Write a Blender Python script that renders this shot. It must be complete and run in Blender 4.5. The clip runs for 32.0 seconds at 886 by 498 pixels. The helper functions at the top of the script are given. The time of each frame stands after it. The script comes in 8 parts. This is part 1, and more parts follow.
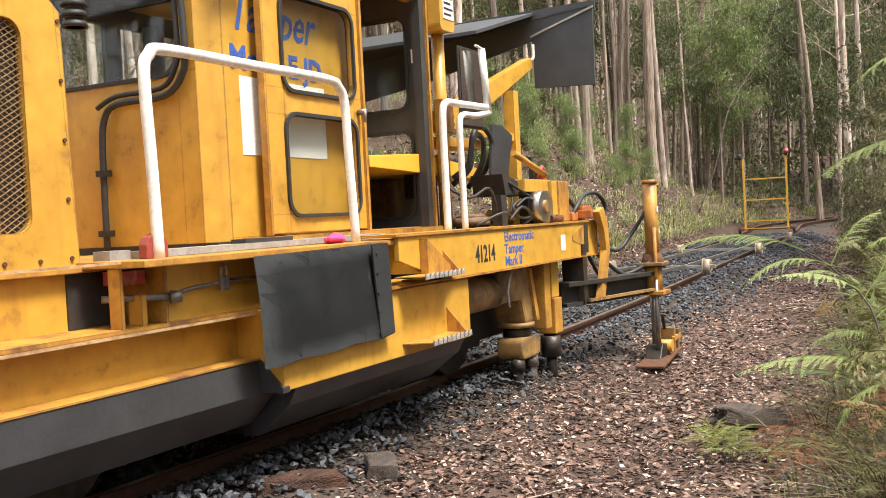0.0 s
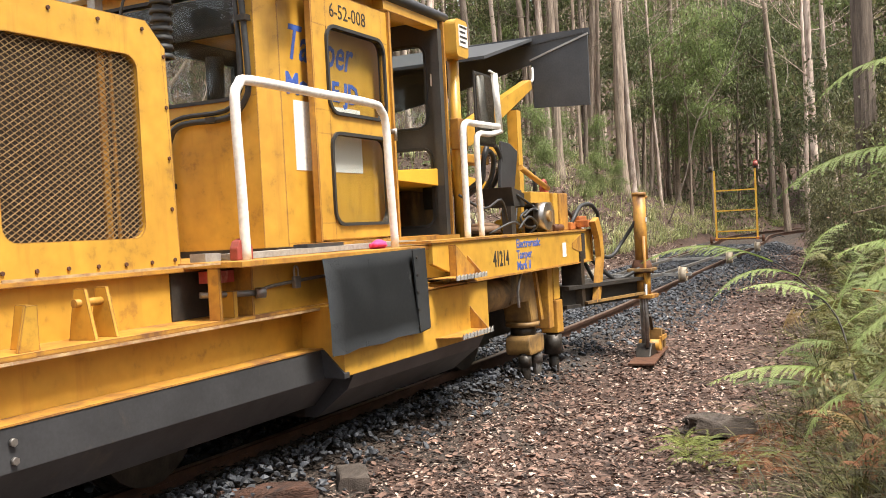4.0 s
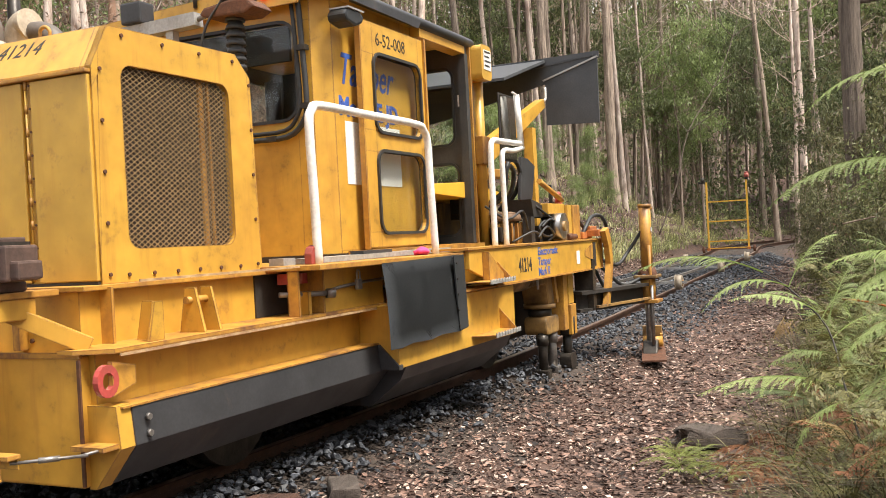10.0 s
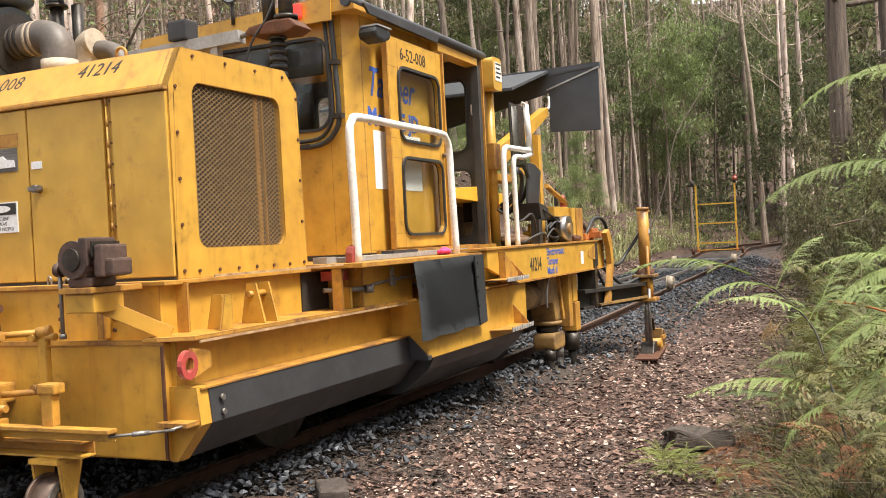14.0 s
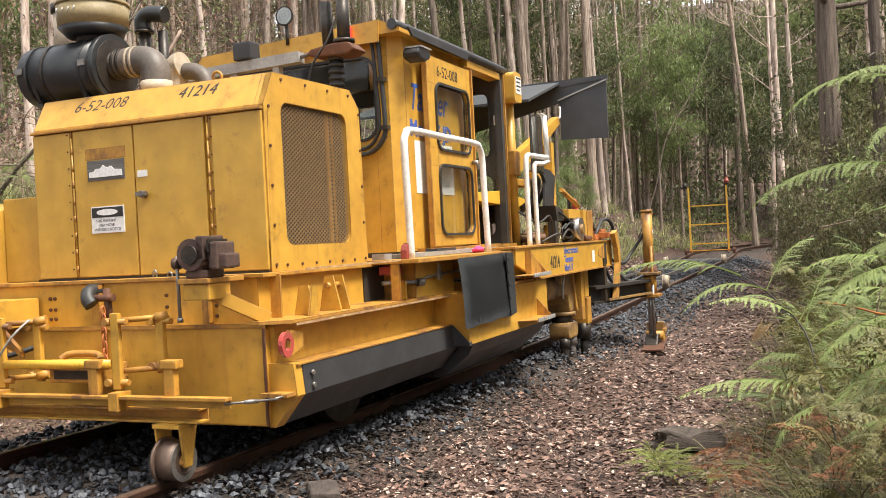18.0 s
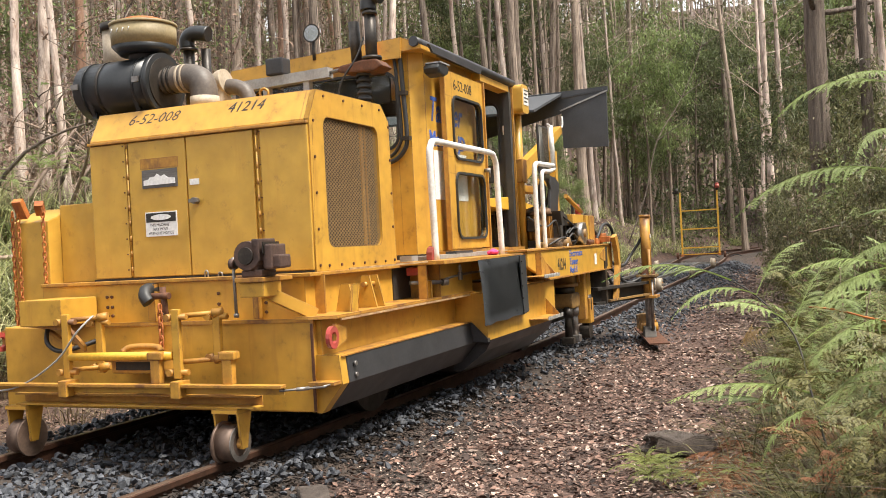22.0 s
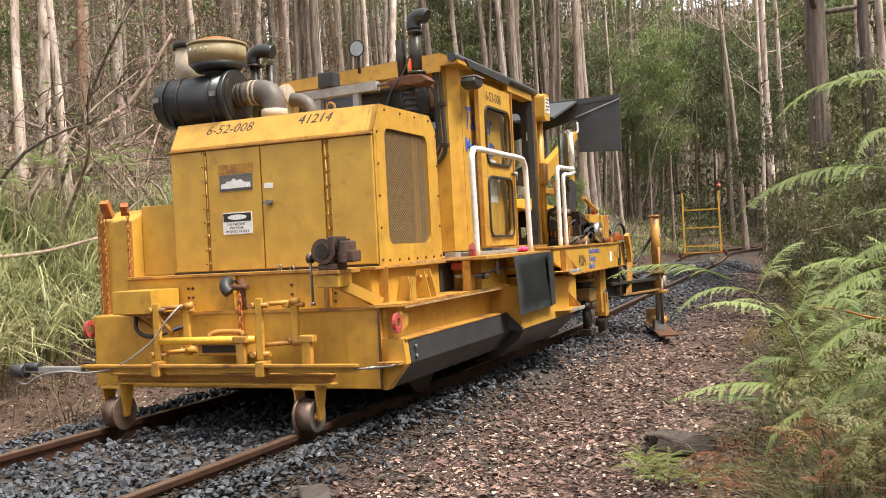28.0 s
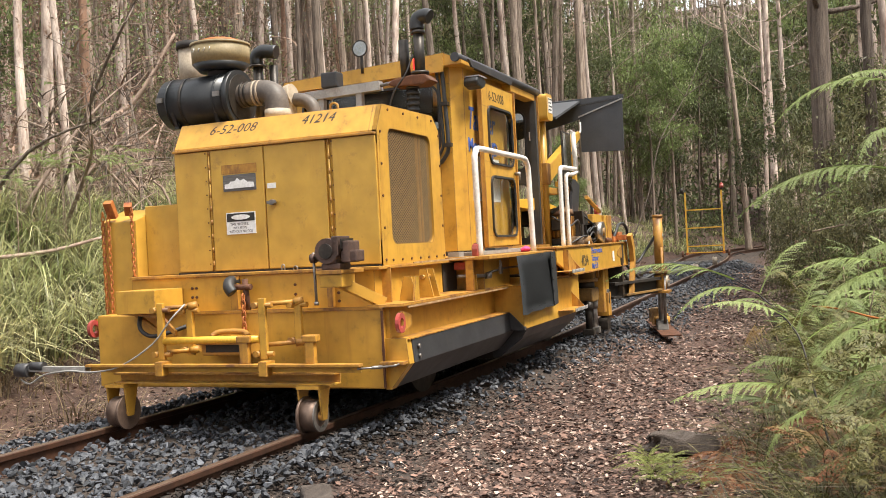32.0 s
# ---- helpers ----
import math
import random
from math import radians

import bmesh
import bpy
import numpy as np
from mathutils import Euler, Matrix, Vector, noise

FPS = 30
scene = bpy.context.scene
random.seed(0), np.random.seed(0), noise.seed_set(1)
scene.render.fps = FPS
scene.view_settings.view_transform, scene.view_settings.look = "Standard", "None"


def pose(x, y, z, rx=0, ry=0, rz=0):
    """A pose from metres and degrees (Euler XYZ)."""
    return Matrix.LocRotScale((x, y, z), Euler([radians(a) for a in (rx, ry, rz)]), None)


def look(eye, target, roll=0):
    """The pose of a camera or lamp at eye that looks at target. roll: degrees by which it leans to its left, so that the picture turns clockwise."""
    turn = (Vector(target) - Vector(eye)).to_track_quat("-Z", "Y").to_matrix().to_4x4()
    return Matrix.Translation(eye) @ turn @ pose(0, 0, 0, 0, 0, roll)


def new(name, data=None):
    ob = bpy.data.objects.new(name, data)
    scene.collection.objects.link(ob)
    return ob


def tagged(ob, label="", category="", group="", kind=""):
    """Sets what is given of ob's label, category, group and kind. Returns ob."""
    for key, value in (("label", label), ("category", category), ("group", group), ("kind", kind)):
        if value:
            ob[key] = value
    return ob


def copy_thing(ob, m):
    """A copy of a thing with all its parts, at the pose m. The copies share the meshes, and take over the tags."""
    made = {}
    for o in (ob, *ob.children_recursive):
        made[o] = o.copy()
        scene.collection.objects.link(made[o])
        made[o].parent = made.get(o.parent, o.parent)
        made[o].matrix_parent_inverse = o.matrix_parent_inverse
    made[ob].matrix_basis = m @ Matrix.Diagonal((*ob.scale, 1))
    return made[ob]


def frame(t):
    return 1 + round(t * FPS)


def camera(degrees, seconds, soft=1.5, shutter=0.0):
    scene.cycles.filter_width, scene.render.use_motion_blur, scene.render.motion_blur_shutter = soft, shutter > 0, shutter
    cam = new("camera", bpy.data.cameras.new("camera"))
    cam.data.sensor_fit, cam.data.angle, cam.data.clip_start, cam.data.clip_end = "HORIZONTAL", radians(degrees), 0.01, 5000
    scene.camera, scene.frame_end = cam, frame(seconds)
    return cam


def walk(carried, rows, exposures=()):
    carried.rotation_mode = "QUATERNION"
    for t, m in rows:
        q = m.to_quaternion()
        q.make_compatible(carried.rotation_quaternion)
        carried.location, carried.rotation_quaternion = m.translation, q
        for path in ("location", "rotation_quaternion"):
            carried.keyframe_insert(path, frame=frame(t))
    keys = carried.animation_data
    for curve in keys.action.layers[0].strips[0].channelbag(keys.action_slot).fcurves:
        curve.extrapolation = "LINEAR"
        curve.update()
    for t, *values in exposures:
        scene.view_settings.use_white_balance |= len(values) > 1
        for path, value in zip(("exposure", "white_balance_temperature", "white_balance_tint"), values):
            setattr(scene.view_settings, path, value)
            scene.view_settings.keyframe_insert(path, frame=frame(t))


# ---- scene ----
# The place: a broad-gauge forest railway; the origin is under the machine's near trolley axle, x runs along the track, y to its left.
EYE = Vector((-5.766, -4.196, 1.234))


def aim(yaw, pitch, roll=-2.97):
    a, b = radians(yaw), radians(pitch)
    way = Vector((math.cos(a) * math.cos(b), math.sin(a) * math.cos(b), math.sin(b)))
    return look(EYE, EYE + way, roll)


cam = camera(49.43, 32.0, soft=0.9)
walk(cam, [
    (0.0, aim(25.90, -1.77)), (0.5, aim(25.82, -1.70)), (1.0, aim(25.47, -1.69)), (1.5, aim(25.19, -1.69)), (2.0, aim(24.81, -1.68)),
    (2.5, aim(24.36, -1.47)), (3.0, aim(24.13, -1.27)), (3.5, aim(24.15, -1.24)), (5.5, aim(24.20, -1.03)), (6.0, aim(24.10, -0.95)),
    (6.5, aim(23.90, -0.78)), (7.0, aim(23.71, -0.76)), (8.0, aim(23.66, -0.75)), (9.0, aim(23.65, -0.74)), (9.5, aim(23.65, -0.65)),
    (10.0, aim(23.63, -0.59)), (10.5, aim(23.37, -0.48)), (11.0, aim(23.10, -0.44)), (11.5, aim(22.98, -0.42)), (12.0, aim(22.85, -0.44)),
    (13.0, aim(22.91, -0.48)), (14.0, aim(22.95, -0.48)), (14.5, aim(22.95, -0.47)), (16.5, aim(22.55, -0.42)), (17.0, aim(22.52, -0.43)),
    (18.0, aim(22.43, -0.42)), (19.0, aim(22.43, -0.42)), (20.0, aim(22.51, -0.42)), (20.5, aim(22.51, -0.38)), (21.0, aim(22.43, -0.15)),
    (21.5, aim(22.22, -0.16)), (22.0, aim(21.87, -0.18)), (22.5, aim(21.82, -0.19)), (23.0, aim(21.78, -0.19)), (24.0, aim(21.82, -0.19)),
    (25.0, aim(21.84, -0.21)), (25.5, aim(21.85, -0.21)), (27.5, aim(21.90, -0.22)), (28.0, aim(21.90, -0.22)), (29.0, aim(21.90, -0.22)),
    (30.0, aim(21.91, -0.22)), (31.0, aim(22.02, -0.22)), (32.0, aim(22.05, -0.22))], exposures=[(0.0, 0.84), (8.0, 0.79), (20.0, 0.70), (32.0, 0.66)])

# ---- light: a bright overcast sky over a gap in the forest ----
world = bpy.data.worlds.new("overcast_sky")
scene.world = world
world.use_nodes = True
nt = world.node_tree
sky = nt.nodes.new("ShaderNodeTexSky")
sky.sky_type, sky.sun_disc = "NISHITA", False
sky.sun_elevation, sky.sun_rotation = radians(63), radians(190)
sky.air_density, sky.dust_density = 1.0, 4.0
grey = nt.nodes.new("ShaderNodeMix")
grey.data_type = "RGBA"
grey.inputs[0].default_value = 0.72
nt.links.new(sky.outputs[0], grey.inputs[6])
grey.inputs[7].default_value = (9.6, 9.7, 9.9, 1)
back = nt.nodes["Background"]
back.inputs[1].default_value = 0.12
nt.links.new(grey.outputs[2], back.inputs[0])
sun_data = bpy.data.lights.new("sun", "SUN")
sun_data.energy, sun_data.angle, sun_data.color = 5.0, radians(16), (1.0, 0.94, 0.84)
sun = new("sun", sun_data)
sun.matrix_world = look((0, 0, 0), (0.10, 0.56, -1.10))


# ---- materials ----
def rgba(c):
    return (c[0], c[1], c[2], 1)


def surface(name, c1, c2, scale=8.0, rough=0.6, metal=0.0, bump=0.0, stain=None, stain_at=0.6, stretch=(1, 1, 1), vary=0.0, island=0.0, fine=60.0, rough2=None, trans=0.0, streak=None, edge=None, edge_r=0.012):
    """Two-tone noise at two scales, stains with a shape of their own, and a fine relief."""
    m = bpy.data.materials.new(name)
    m.use_nodes = True
    n, l = m.node_tree.nodes, m.node_tree.links
    p = n["Principled BSDF"]
    p.inputs["Metallic"].default_value = metal
    tc = n.new("ShaderNodeTexCoord")
    mp = n.new("ShaderNodeMapping")
    mp.inputs["Scale"].default_value = stretch
    l.new(tc.outputs["Object"], mp.inputs[0])
    a = n.new("ShaderNodeTexNoise")
    a.inputs["Scale"].default_value, a.inputs["Detail"].default_value, a.inputs["Roughness"].default_value = scale, 6, 0.62
    l.new(mp.outputs[0], a.inputs["Vector"])
    b = n.new("ShaderNodeTexNoise")
    b.inputs["Scale"].default_value, b.inputs["Detail"].default_value = fine, 4
    l.new(mp.outputs[0], b.inputs["Vector"])
    r = n.new("ShaderNodeMapRange")
    r.inputs[1].default_value, r.inputs[2].default_value = 0.35, 0.68
    l.new(a.outputs[0], r.inputs[0])
    mix = n.new("ShaderNodeMix")
    mix.data_type = "RGBA"
    mix.inputs[6].default_value, mix.inputs[7].default_value = rgba(c1), rgba(c2)
    l.new(r.outputs[0], mix.inputs[0])
    out = mix.outputs[2]
    rb = n.new("ShaderNodeMapRange")
    rb.inputs[1].default_value, rb.inputs[2].default_value, rb.inputs[3].default_value, rb.inputs[4].default_value = 0.3, 0.7, 0.86, 1.10
    l.new(b.outputs[0], rb.inputs[0])
    hv = n.new("ShaderNodeHueSaturation")
    l.new(out, hv.inputs["Color"])
    value = rb.outputs[0]
    for amount, node, socket in ((vary, "ShaderNodeObjectInfo", "Random"), (island, "ShaderNodeNewGeometry", "Random Per Island")):
        if amount:
            oi = n.new(node)
            ro = n.new("ShaderNodeMapRange")
            ro.inputs[3].default_value, ro.inputs[4].default_value = 1 - amount, 1 + amount
            l.new(oi.outputs[socket], ro.inputs[0])
            mu = n.new("ShaderNodeMath")
            mu.operation = "MULTIPLY"
            l.new(value, mu.inputs[0])
            l.new(ro.outputs[0], mu.inputs[1])
            value = mu.outputs[0]
    l.new(value, hv.inputs["Value"])
    out = hv.outputs[0]
    if stain:
        s = n.new("ShaderNodeTexNoise")
        s.inputs["Scale"].default_value, s.inputs["Detail"].default_value, s.inputs["Roughness"].default_value = scale * 0.45, 9, 0.7
        mp2 = n.new("ShaderNodeMapping")
        mp2.inputs["Scale"].default_value, mp2.inputs["Location"].default_value = (1.6, 1.6, 0.7), (3.1, 7.7, 1.3)
        l.new(tc.outputs["Object"], mp2.inputs[0])
        l.new(mp2.outputs[0], s.inputs["Vector"])
        rs = n.new("ShaderNodeMapRange")
        rs.inputs[1].default_value, rs.inputs[2].default_value = stain_at, stain_at + 0.12
        rs.inputs[4].default_value = 0.85
        l.new(s.outputs[0], rs.inputs[0])
        m2 = n.new("ShaderNodeMix")
        m2.data_type = "RGBA"
        l.new(rs.outputs[0], m2.inputs[0])
        l.new(out, m2.inputs[6])
        m2.inputs[7].default_value = rgba(stain)
        out = m2.outputs[2]
    if streak:
        s = n.new("ShaderNodeTexNoise")
        s.inputs["Scale"].default_value, s.inputs["Detail"].default_value, s.inputs["Roughness"].default_value = 1.0, 7, 0.65
        mp3 = n.new("ShaderNodeMapping")
        mp3.inputs["Scale"].default_value, mp3.inputs["Location"].default_value = (11, 11, 1.1), (1.7, 4.2, 0.6)
        l.new(tc.outputs["Object"], mp3.inputs[0])
        l.new(mp3.outputs[0], s.inputs["Vector"])
        rs = n.new("ShaderNodeMapRange")
        rs.inputs[1].default_value, rs.inputs[2].default_value, rs.inputs[4].default_value = 0.56, 0.74, 0.6
        l.new(s.outputs[0], rs.inputs[0])
        m3 = n.new("ShaderNodeMix")
        m3.data_type = "RGBA"
        l.new(rs.outputs[0], m3.inputs[0])
        l.new(out, m3.inputs[6])
        m3.inputs[7].default_value = rgba(streak)
        out = m3.outputs[2]
    if edge:
        bv = n.new("ShaderNodeBevel")
        bv.samples = 4
        bv.inputs["Radius"].default_value = edge_r
        ge = n.new("ShaderNodeNewGeometry")
        dt = n.new("ShaderNodeVectorMath")
        dt.operation = "DOT_PRODUCT"
        l.new(bv.outputs[0], dt.inputs[0])
        l.new(ge.outputs["Normal"], dt.inputs[1])
        wear = n.new("ShaderNodeTexNoise")
        wear.inputs["Scale"].default_value, wear.inputs["Detail"].default_value, wear.inputs["Roughness"].default_value = 9.0, 8, 0.7
        l.new(tc.outputs["Object"], wear.inputs["Vector"])
        sm = n.new("ShaderNodeMath")
        sm.operation = "MULTIPLY_ADD"
        l.new(wear.outputs[0], sm.inputs[0])
        sm.inputs[1].default_value = 0.55
        l.new(dt.outputs["Value"], sm.inputs[2])
        re_ = n.new("ShaderNodeMapRange")
        re_.inputs[1].default_value, re_.inputs[2].default_value, re_.inputs[3].default_value, re_.inputs[4].default_value = 1.10, 1.23, 0.9, 0.0
        l.new(sm.outputs[0], re_.inputs[0])
        m4 = n.new("ShaderNodeMix")
        m4.data_type = "RGBA"
        l.new(re_.outputs[0], m4.inputs[0])
        l.new(out, m4.inputs[6])
        m4.inputs[7].default_value = rgba(edge)
        out = m4.outputs[2]
    l.new(out, p.inputs["Base Color"])
    rr = n.new("ShaderNodeMapRange")
    rr.inputs[3].default_value, rr.inputs[4].default_value = rough - 0.07, (rough2 or min(rough + 0.14, 1.0))
    l.new(a.outputs[0], rr.inputs[0])
    l.new(rr.outputs[0], p.inputs["Roughness"])
    if bump:
        bp = n.new("ShaderNodeBump")
        bp.inputs["Strength"].default_value, bp.inputs["Distance"].default_value = min(bump, 1.0), 0.004 + 0.016 * bump
        ad = n.new("ShaderNodeMath")
        l.new(a.outputs[0], ad.inputs[0])
        l.new(b.outputs[0], ad.inputs[1])
        l.new(ad.outputs[0], bp.inputs["Height"])
        l.new(bp.outputs[0], p.inputs["Normal"])
    if trans:
        tr = n.new("ShaderNodeBsdfTranslucent")
        l.new(out, tr.inputs[0])
        ms = n.new("ShaderNodeMixShader")
        ms.inputs[0].default_value = trans
        l.new(p.outputs[0], ms.inputs[1])
        l.new(tr.outputs[0], ms.inputs[2])
        l.new(ms.outputs[0], n["Material Output"].inputs[0])
    return m


YELLOW = surface("yellow_paint", (0.560, 0.318, 0.047), (0.490, 0.258, 0.036), 1.1, 0.34, bump=0.015, stain=(0.27, 0.125, 0.035), stain_at=0.68, fine=9, streak=(0.37, 0.172, 0.031), edge=(0.16, 0.070, 0.032))
YELLOW_WORN = surface("worn_yellow_paint", (0.50, 0.255, 0.034), (0.31, 0.140, 0.028), 5, 0.5, bump=0.08, stain=(0.12, 0.052, 0.028), stain_at=0.53, fine=30, edge=(0.15, 0.065, 0.03))
YELLOW_DOOR = surface("faded_yellow_panel", (0.555, 0.332, 0.055), (0.520, 0.295, 0.047), 0.8, 0.33, bump=0.012, stain=(0.43, 0.21, 0.036), stain_at=0.70, fine=6, streak=(0.48, 0.25, 0.040), edge=(0.24, 0.115, 0.04), edge_r=0.008)
WHEEL = surface("worn_wheel_steel", (0.17, 0.115, 0.085), (0.085, 0.055, 0.042), 8, 0.5, 0.4, bump=0.1)
GRIME = surface("grimy_yellow_casting", (0.33, 0.19, 0.055), (0.13, 0.075, 0.035), 5, 0.55, bump=0.12, stain=(0.040, 0.030, 0.024), stain_at=0.48, fine=24)
GLOSS_YELLOW = surface("clean_yellow_paint", (0.76, 0.44, 0.05), (0.70, 0.38, 0.04), 3, 0.33, bump=0.02)
RUST = surface("rusty_steel", (0.145, 0.060, 0.030), (0.075, 0.036, 0.022), 14, 0.75, 0.3, bump=0.3)
RUST_BROWN = surface("brown_rusted_cap", (0.22, 0.13, 0.07), (0.11, 0.06, 0.035), 9, 0.7, 0.1, bump=0.2)
RUST_PAINT = surface("rusty_orange_paint", (0.50, 0.17, 0.03), (0.24, 0.07, 0.025), 12, 0.7, bump=0.3)
RAIL = surface("rail_steel", (0.105, 0.050, 0.030), (0.055, 0.030, 0.021), 9, 0.55, 0.5, bump=0.12)
RAIL_TOP = surface("worn_rail_head", (0.30, 0.22, 0.17), (0.17, 0.105, 0.075), 6, 0.4, 0.8, stretch=(0.3, 3, 1))
STEEL = surface("dull_steel", (0.30, 0.28, 0.26), (0.18, 0.16, 0.145), 12, 0.45, 0.8, bump=0.1)
CHROME = surface("ram_steel", (0.42, 0.41, 0.40), (0.30, 0.28, 0.26), 20, 0.3, 0.9)
BLACK = surface("black_rubber_sheet", (0.018, 0.020, 0.022), (0.032, 0.034, 0.036), 5, 0.55, bump=0.06, stain=(0.17, 0.17, 0.165), stain_at=0.68)
SKIRT = surface("dark_grey_skirt", (0.042, 0.042, 0.045), (0.024, 0.024, 0.026), 3, 0.42, bump=0.06, stain=(0.095, 0.074, 0.055), stain_at=0.60)
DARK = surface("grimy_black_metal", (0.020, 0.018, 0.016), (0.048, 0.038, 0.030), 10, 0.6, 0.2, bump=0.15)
OILY = surface("oily_dark_metal", (0.055, 0.045, 0.036), (0.022, 0.019, 0.016), 10, 0.4, 0.4, bump=0.2)
CANVAS = surface("dark_grey_canopy_sheet", (0.040, 0.042, 0.046), (0.062, 0.064, 0.068), 3, 0.6, bump=0.05, stain=(0.11, 0.11, 0.11), stain_at=0.7)
CAB_GREY = surface("dark_grey_cab_paint", (0.040, 0.040, 0.040), (0.062, 0.061, 0.058), 6, 0.5, bump=0.03)
WHITE = surface("white_rail_paint", (0.78, 0.76, 0.72), (0.62, 0.59, 0.54), 6, 0.4, stain=(0.34, 0.14, 0.06), stain_at=0.68, fine=40)
PATCH = surface("white_patch", (0.80, 0.79, 0.77), (0.74, 0.73, 0.70), 3, 0.5)
GREY_PAINT = surface("light_grey_metal", (0.40, 0.39, 0.37), (0.26, 0.25, 0.235), 7, 0.45, 0.3, bump=0.06)
RED = surface("red_paint", (0.42, 0.060, 0.050), (0.30, 0.06, 0.045), 9, 0.5, stain=(0.62, 0.44, 0.34), stain_at=0.56)
BLUE = surface("blue_lettering", (0.055, 0.12, 0.42), (0.04, 0.085, 0.33), 10, 0.5)
INK = surface("black_lettering", (0.02, 0.018, 0.016), (0.035, 0.03, 0.025), 10, 0.5)
TAN = surface("tan_bowl", (0.30, 0.235, 0.12), (0.20, 0.155, 0.08), 6, 0.55, stain=(0.42, 0.38, 0.30), stain_at=0.68)
CREAM = surface("cream_metal", (0.44, 0.365, 0.27), (0.30, 0.24, 0.175), 8, 0.55)
FILTER = surface("black_air_cleaner", (0.022, 0.024, 0.025), (0.035, 0.036, 0.037), 4, 0.33, 0.2)
HOSE = surface("black_hose", (0.02, 0.02, 0.02), (0.035, 0.034, 0.033), 20, 0.5)
RADIATOR = surface("radiator_core", (0.085, 0.062, 0.045), (0.034, 0.026, 0.020), 6, 0.7, 0.2, stretch=(60, 1, 2))
VICE = surface("brown_cast_iron", (0.14, 0.085, 0.065), (0.075, 0.05, 0.042), 10, 0.55, 0.4, bump=0.2)
MESH = surface("grille_steel", (0.30, 0.195, 0.090), (0.18, 0.115, 0.052), 20, 0.5, 0.1)
PINK = surface("pink_cloth", (0.80, 0.06, 0.20), (0.65, 0.04, 0.15), 12, 0.8)
BALLAST = surface("ballast_stone", (0.066, 0.071, 0.082), (0.022, 0.024, 0.029), 14, 0.55, bump=0.3, vary=0.35, island=0.65)
BED = surface("ballast_bed", (0.030, 0.024, 0.020), (0.070, 0.048, 0.036), 9, 0.9, bump=1.0, fine=35)
LITTER = surface("leaf_litter_ground", (0.098, 0.056, 0.040), (0.040, 0.025, 0.020), 3.5, 0.95, bump=1.0, stain=(0.14, 0.088, 0.062), stain_at=0.58, fine=26)
CHIP = surface("bark_chips", (0.175, 0.102, 0.075), (0.048, 0.029, 0.023), 10, 0.75, island=0.9)
BARK_DARK = surface("dark_fissured_bark", (0.205, 0.160, 0.126), (0.064, 0.047, 0.037), 7, 0.95, bump=1.0, stretch=(3, 3, 0.2), vary=0.2, fine=40)
EDGE = surface("scuffed_buff_edge", (0.50, 0.34, 0.17), (0.24, 0.12, 0.06), 14, 0.6, stain=(0.62, 0.50, 0.34), stain_at=0.58)
DULL_RED = surface("dull_red_bracket", (0.30, 0.045, 0.035), (0.20, 0.05, 0.035), 9, 0.5, stain=(0.38, 0.20, 0.08), stain_at=0.62)
FERN_DARK = surface("dark_grass", (0.062, 0.070, 0.020), (0.110, 0.098, 0.038), 1.2, 0.55, island=0.55, trans=0.2)
CHIP_PALE = surface("pale_leaves_and_stones", (0.45, 0.342, 0.282), (0.20, 0.135, 0.105), 10, 0.7, island=0.65)
SLEEPER = surface("weathered_sleeper", (0.15, 0.14, 0.13), (0.09, 0.082, 0.076), 6, 0.85, bump=0.5, stretch=(1, 0.2, 1))
BARK = surface("eucalypt_bark", (0.38, 0.300, 0.235), (0.105, 0.076, 0.058), 6.0, 0.9, bump=1.0, stretch=(3, 3, 0.22), vary=0.5, fine=34, stain=(0.060, 0.045, 0.036), stain_at=0.60)
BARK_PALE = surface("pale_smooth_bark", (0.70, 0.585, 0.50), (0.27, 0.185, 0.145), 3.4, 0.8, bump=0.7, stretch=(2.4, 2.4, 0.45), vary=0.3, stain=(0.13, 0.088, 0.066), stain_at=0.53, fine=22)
BARK_RED = surface("reddish_bark", (0.40, 0.24, 0.16), (0.24, 0.14, 0.095), 3.0, 0.85, bump=0.6, stretch=(2.5, 2.5, 0.4), fine=16)
LEAF = surface("eucalypt_leaves", (0.130, 0.138, 0.058), (0.215, 0.190, 0.102), 0.5, 0.45, island=0.6, vary=0.25, trans=0.35)
LEAF_DARK = surface("dark_green_leaves", (0.092, 0.118, 0.046), (0.145, 0.162, 0.072), 0.6, 0.45, island=0.6, vary=0.2, trans=0.35)
LEAF_LIGHT = surface("light_green_leaves", (0.260, 0.325, 0.125), (0.170, 0.215, 0.085), 0.7, 0.42, island=0.5, trans=0.45)
FERN = surface("fern_green", (0.125, 0.178, 0.046), (0.240, 0.285, 0.108), 3, 0.5, vary=0.45, trans=0.35)
# Lighter copy of the fern green, with sun on the fronds put into colour.
FERN_BRIGHT = surface("fern_lit_in_colour", (0.20, 0.275, 0.072), (0.31, 0.36, 0.145), 3, 0.5, vary=0.25, trans=0.4)
FERN_COVER = surface("olive_fern_cover", (0.105, 0.108, 0.028), (0.185, 0.165, 0.058), 1.5, 0.5, island=0.5, trans=0.3)
FERN_LIME = surface("lime_fern", (0.25, 0.27, 0.070), (0.15, 0.175, 0.048), 4, 0.55, vary=0.25, trans=0.35)
FERN_DRY = surface("dry_fern", (0.50, 0.38, 0.17), (0.34, 0.22, 0.10), 5, 0.7, vary=0.2, trans=0.25)
FERN_RUST = surface("dead_brown_fern", (0.24, 0.105, 0.045), (0.15, 0.062, 0.03), 5, 0.8, vary=0.3, trans=0.2)
GRASS_DRY = surface("dry_grass", (0.30, 0.23, 0.125), (0.13, 0.094, 0.056), 1.2, 0.7, island=0.55, trans=0.25)
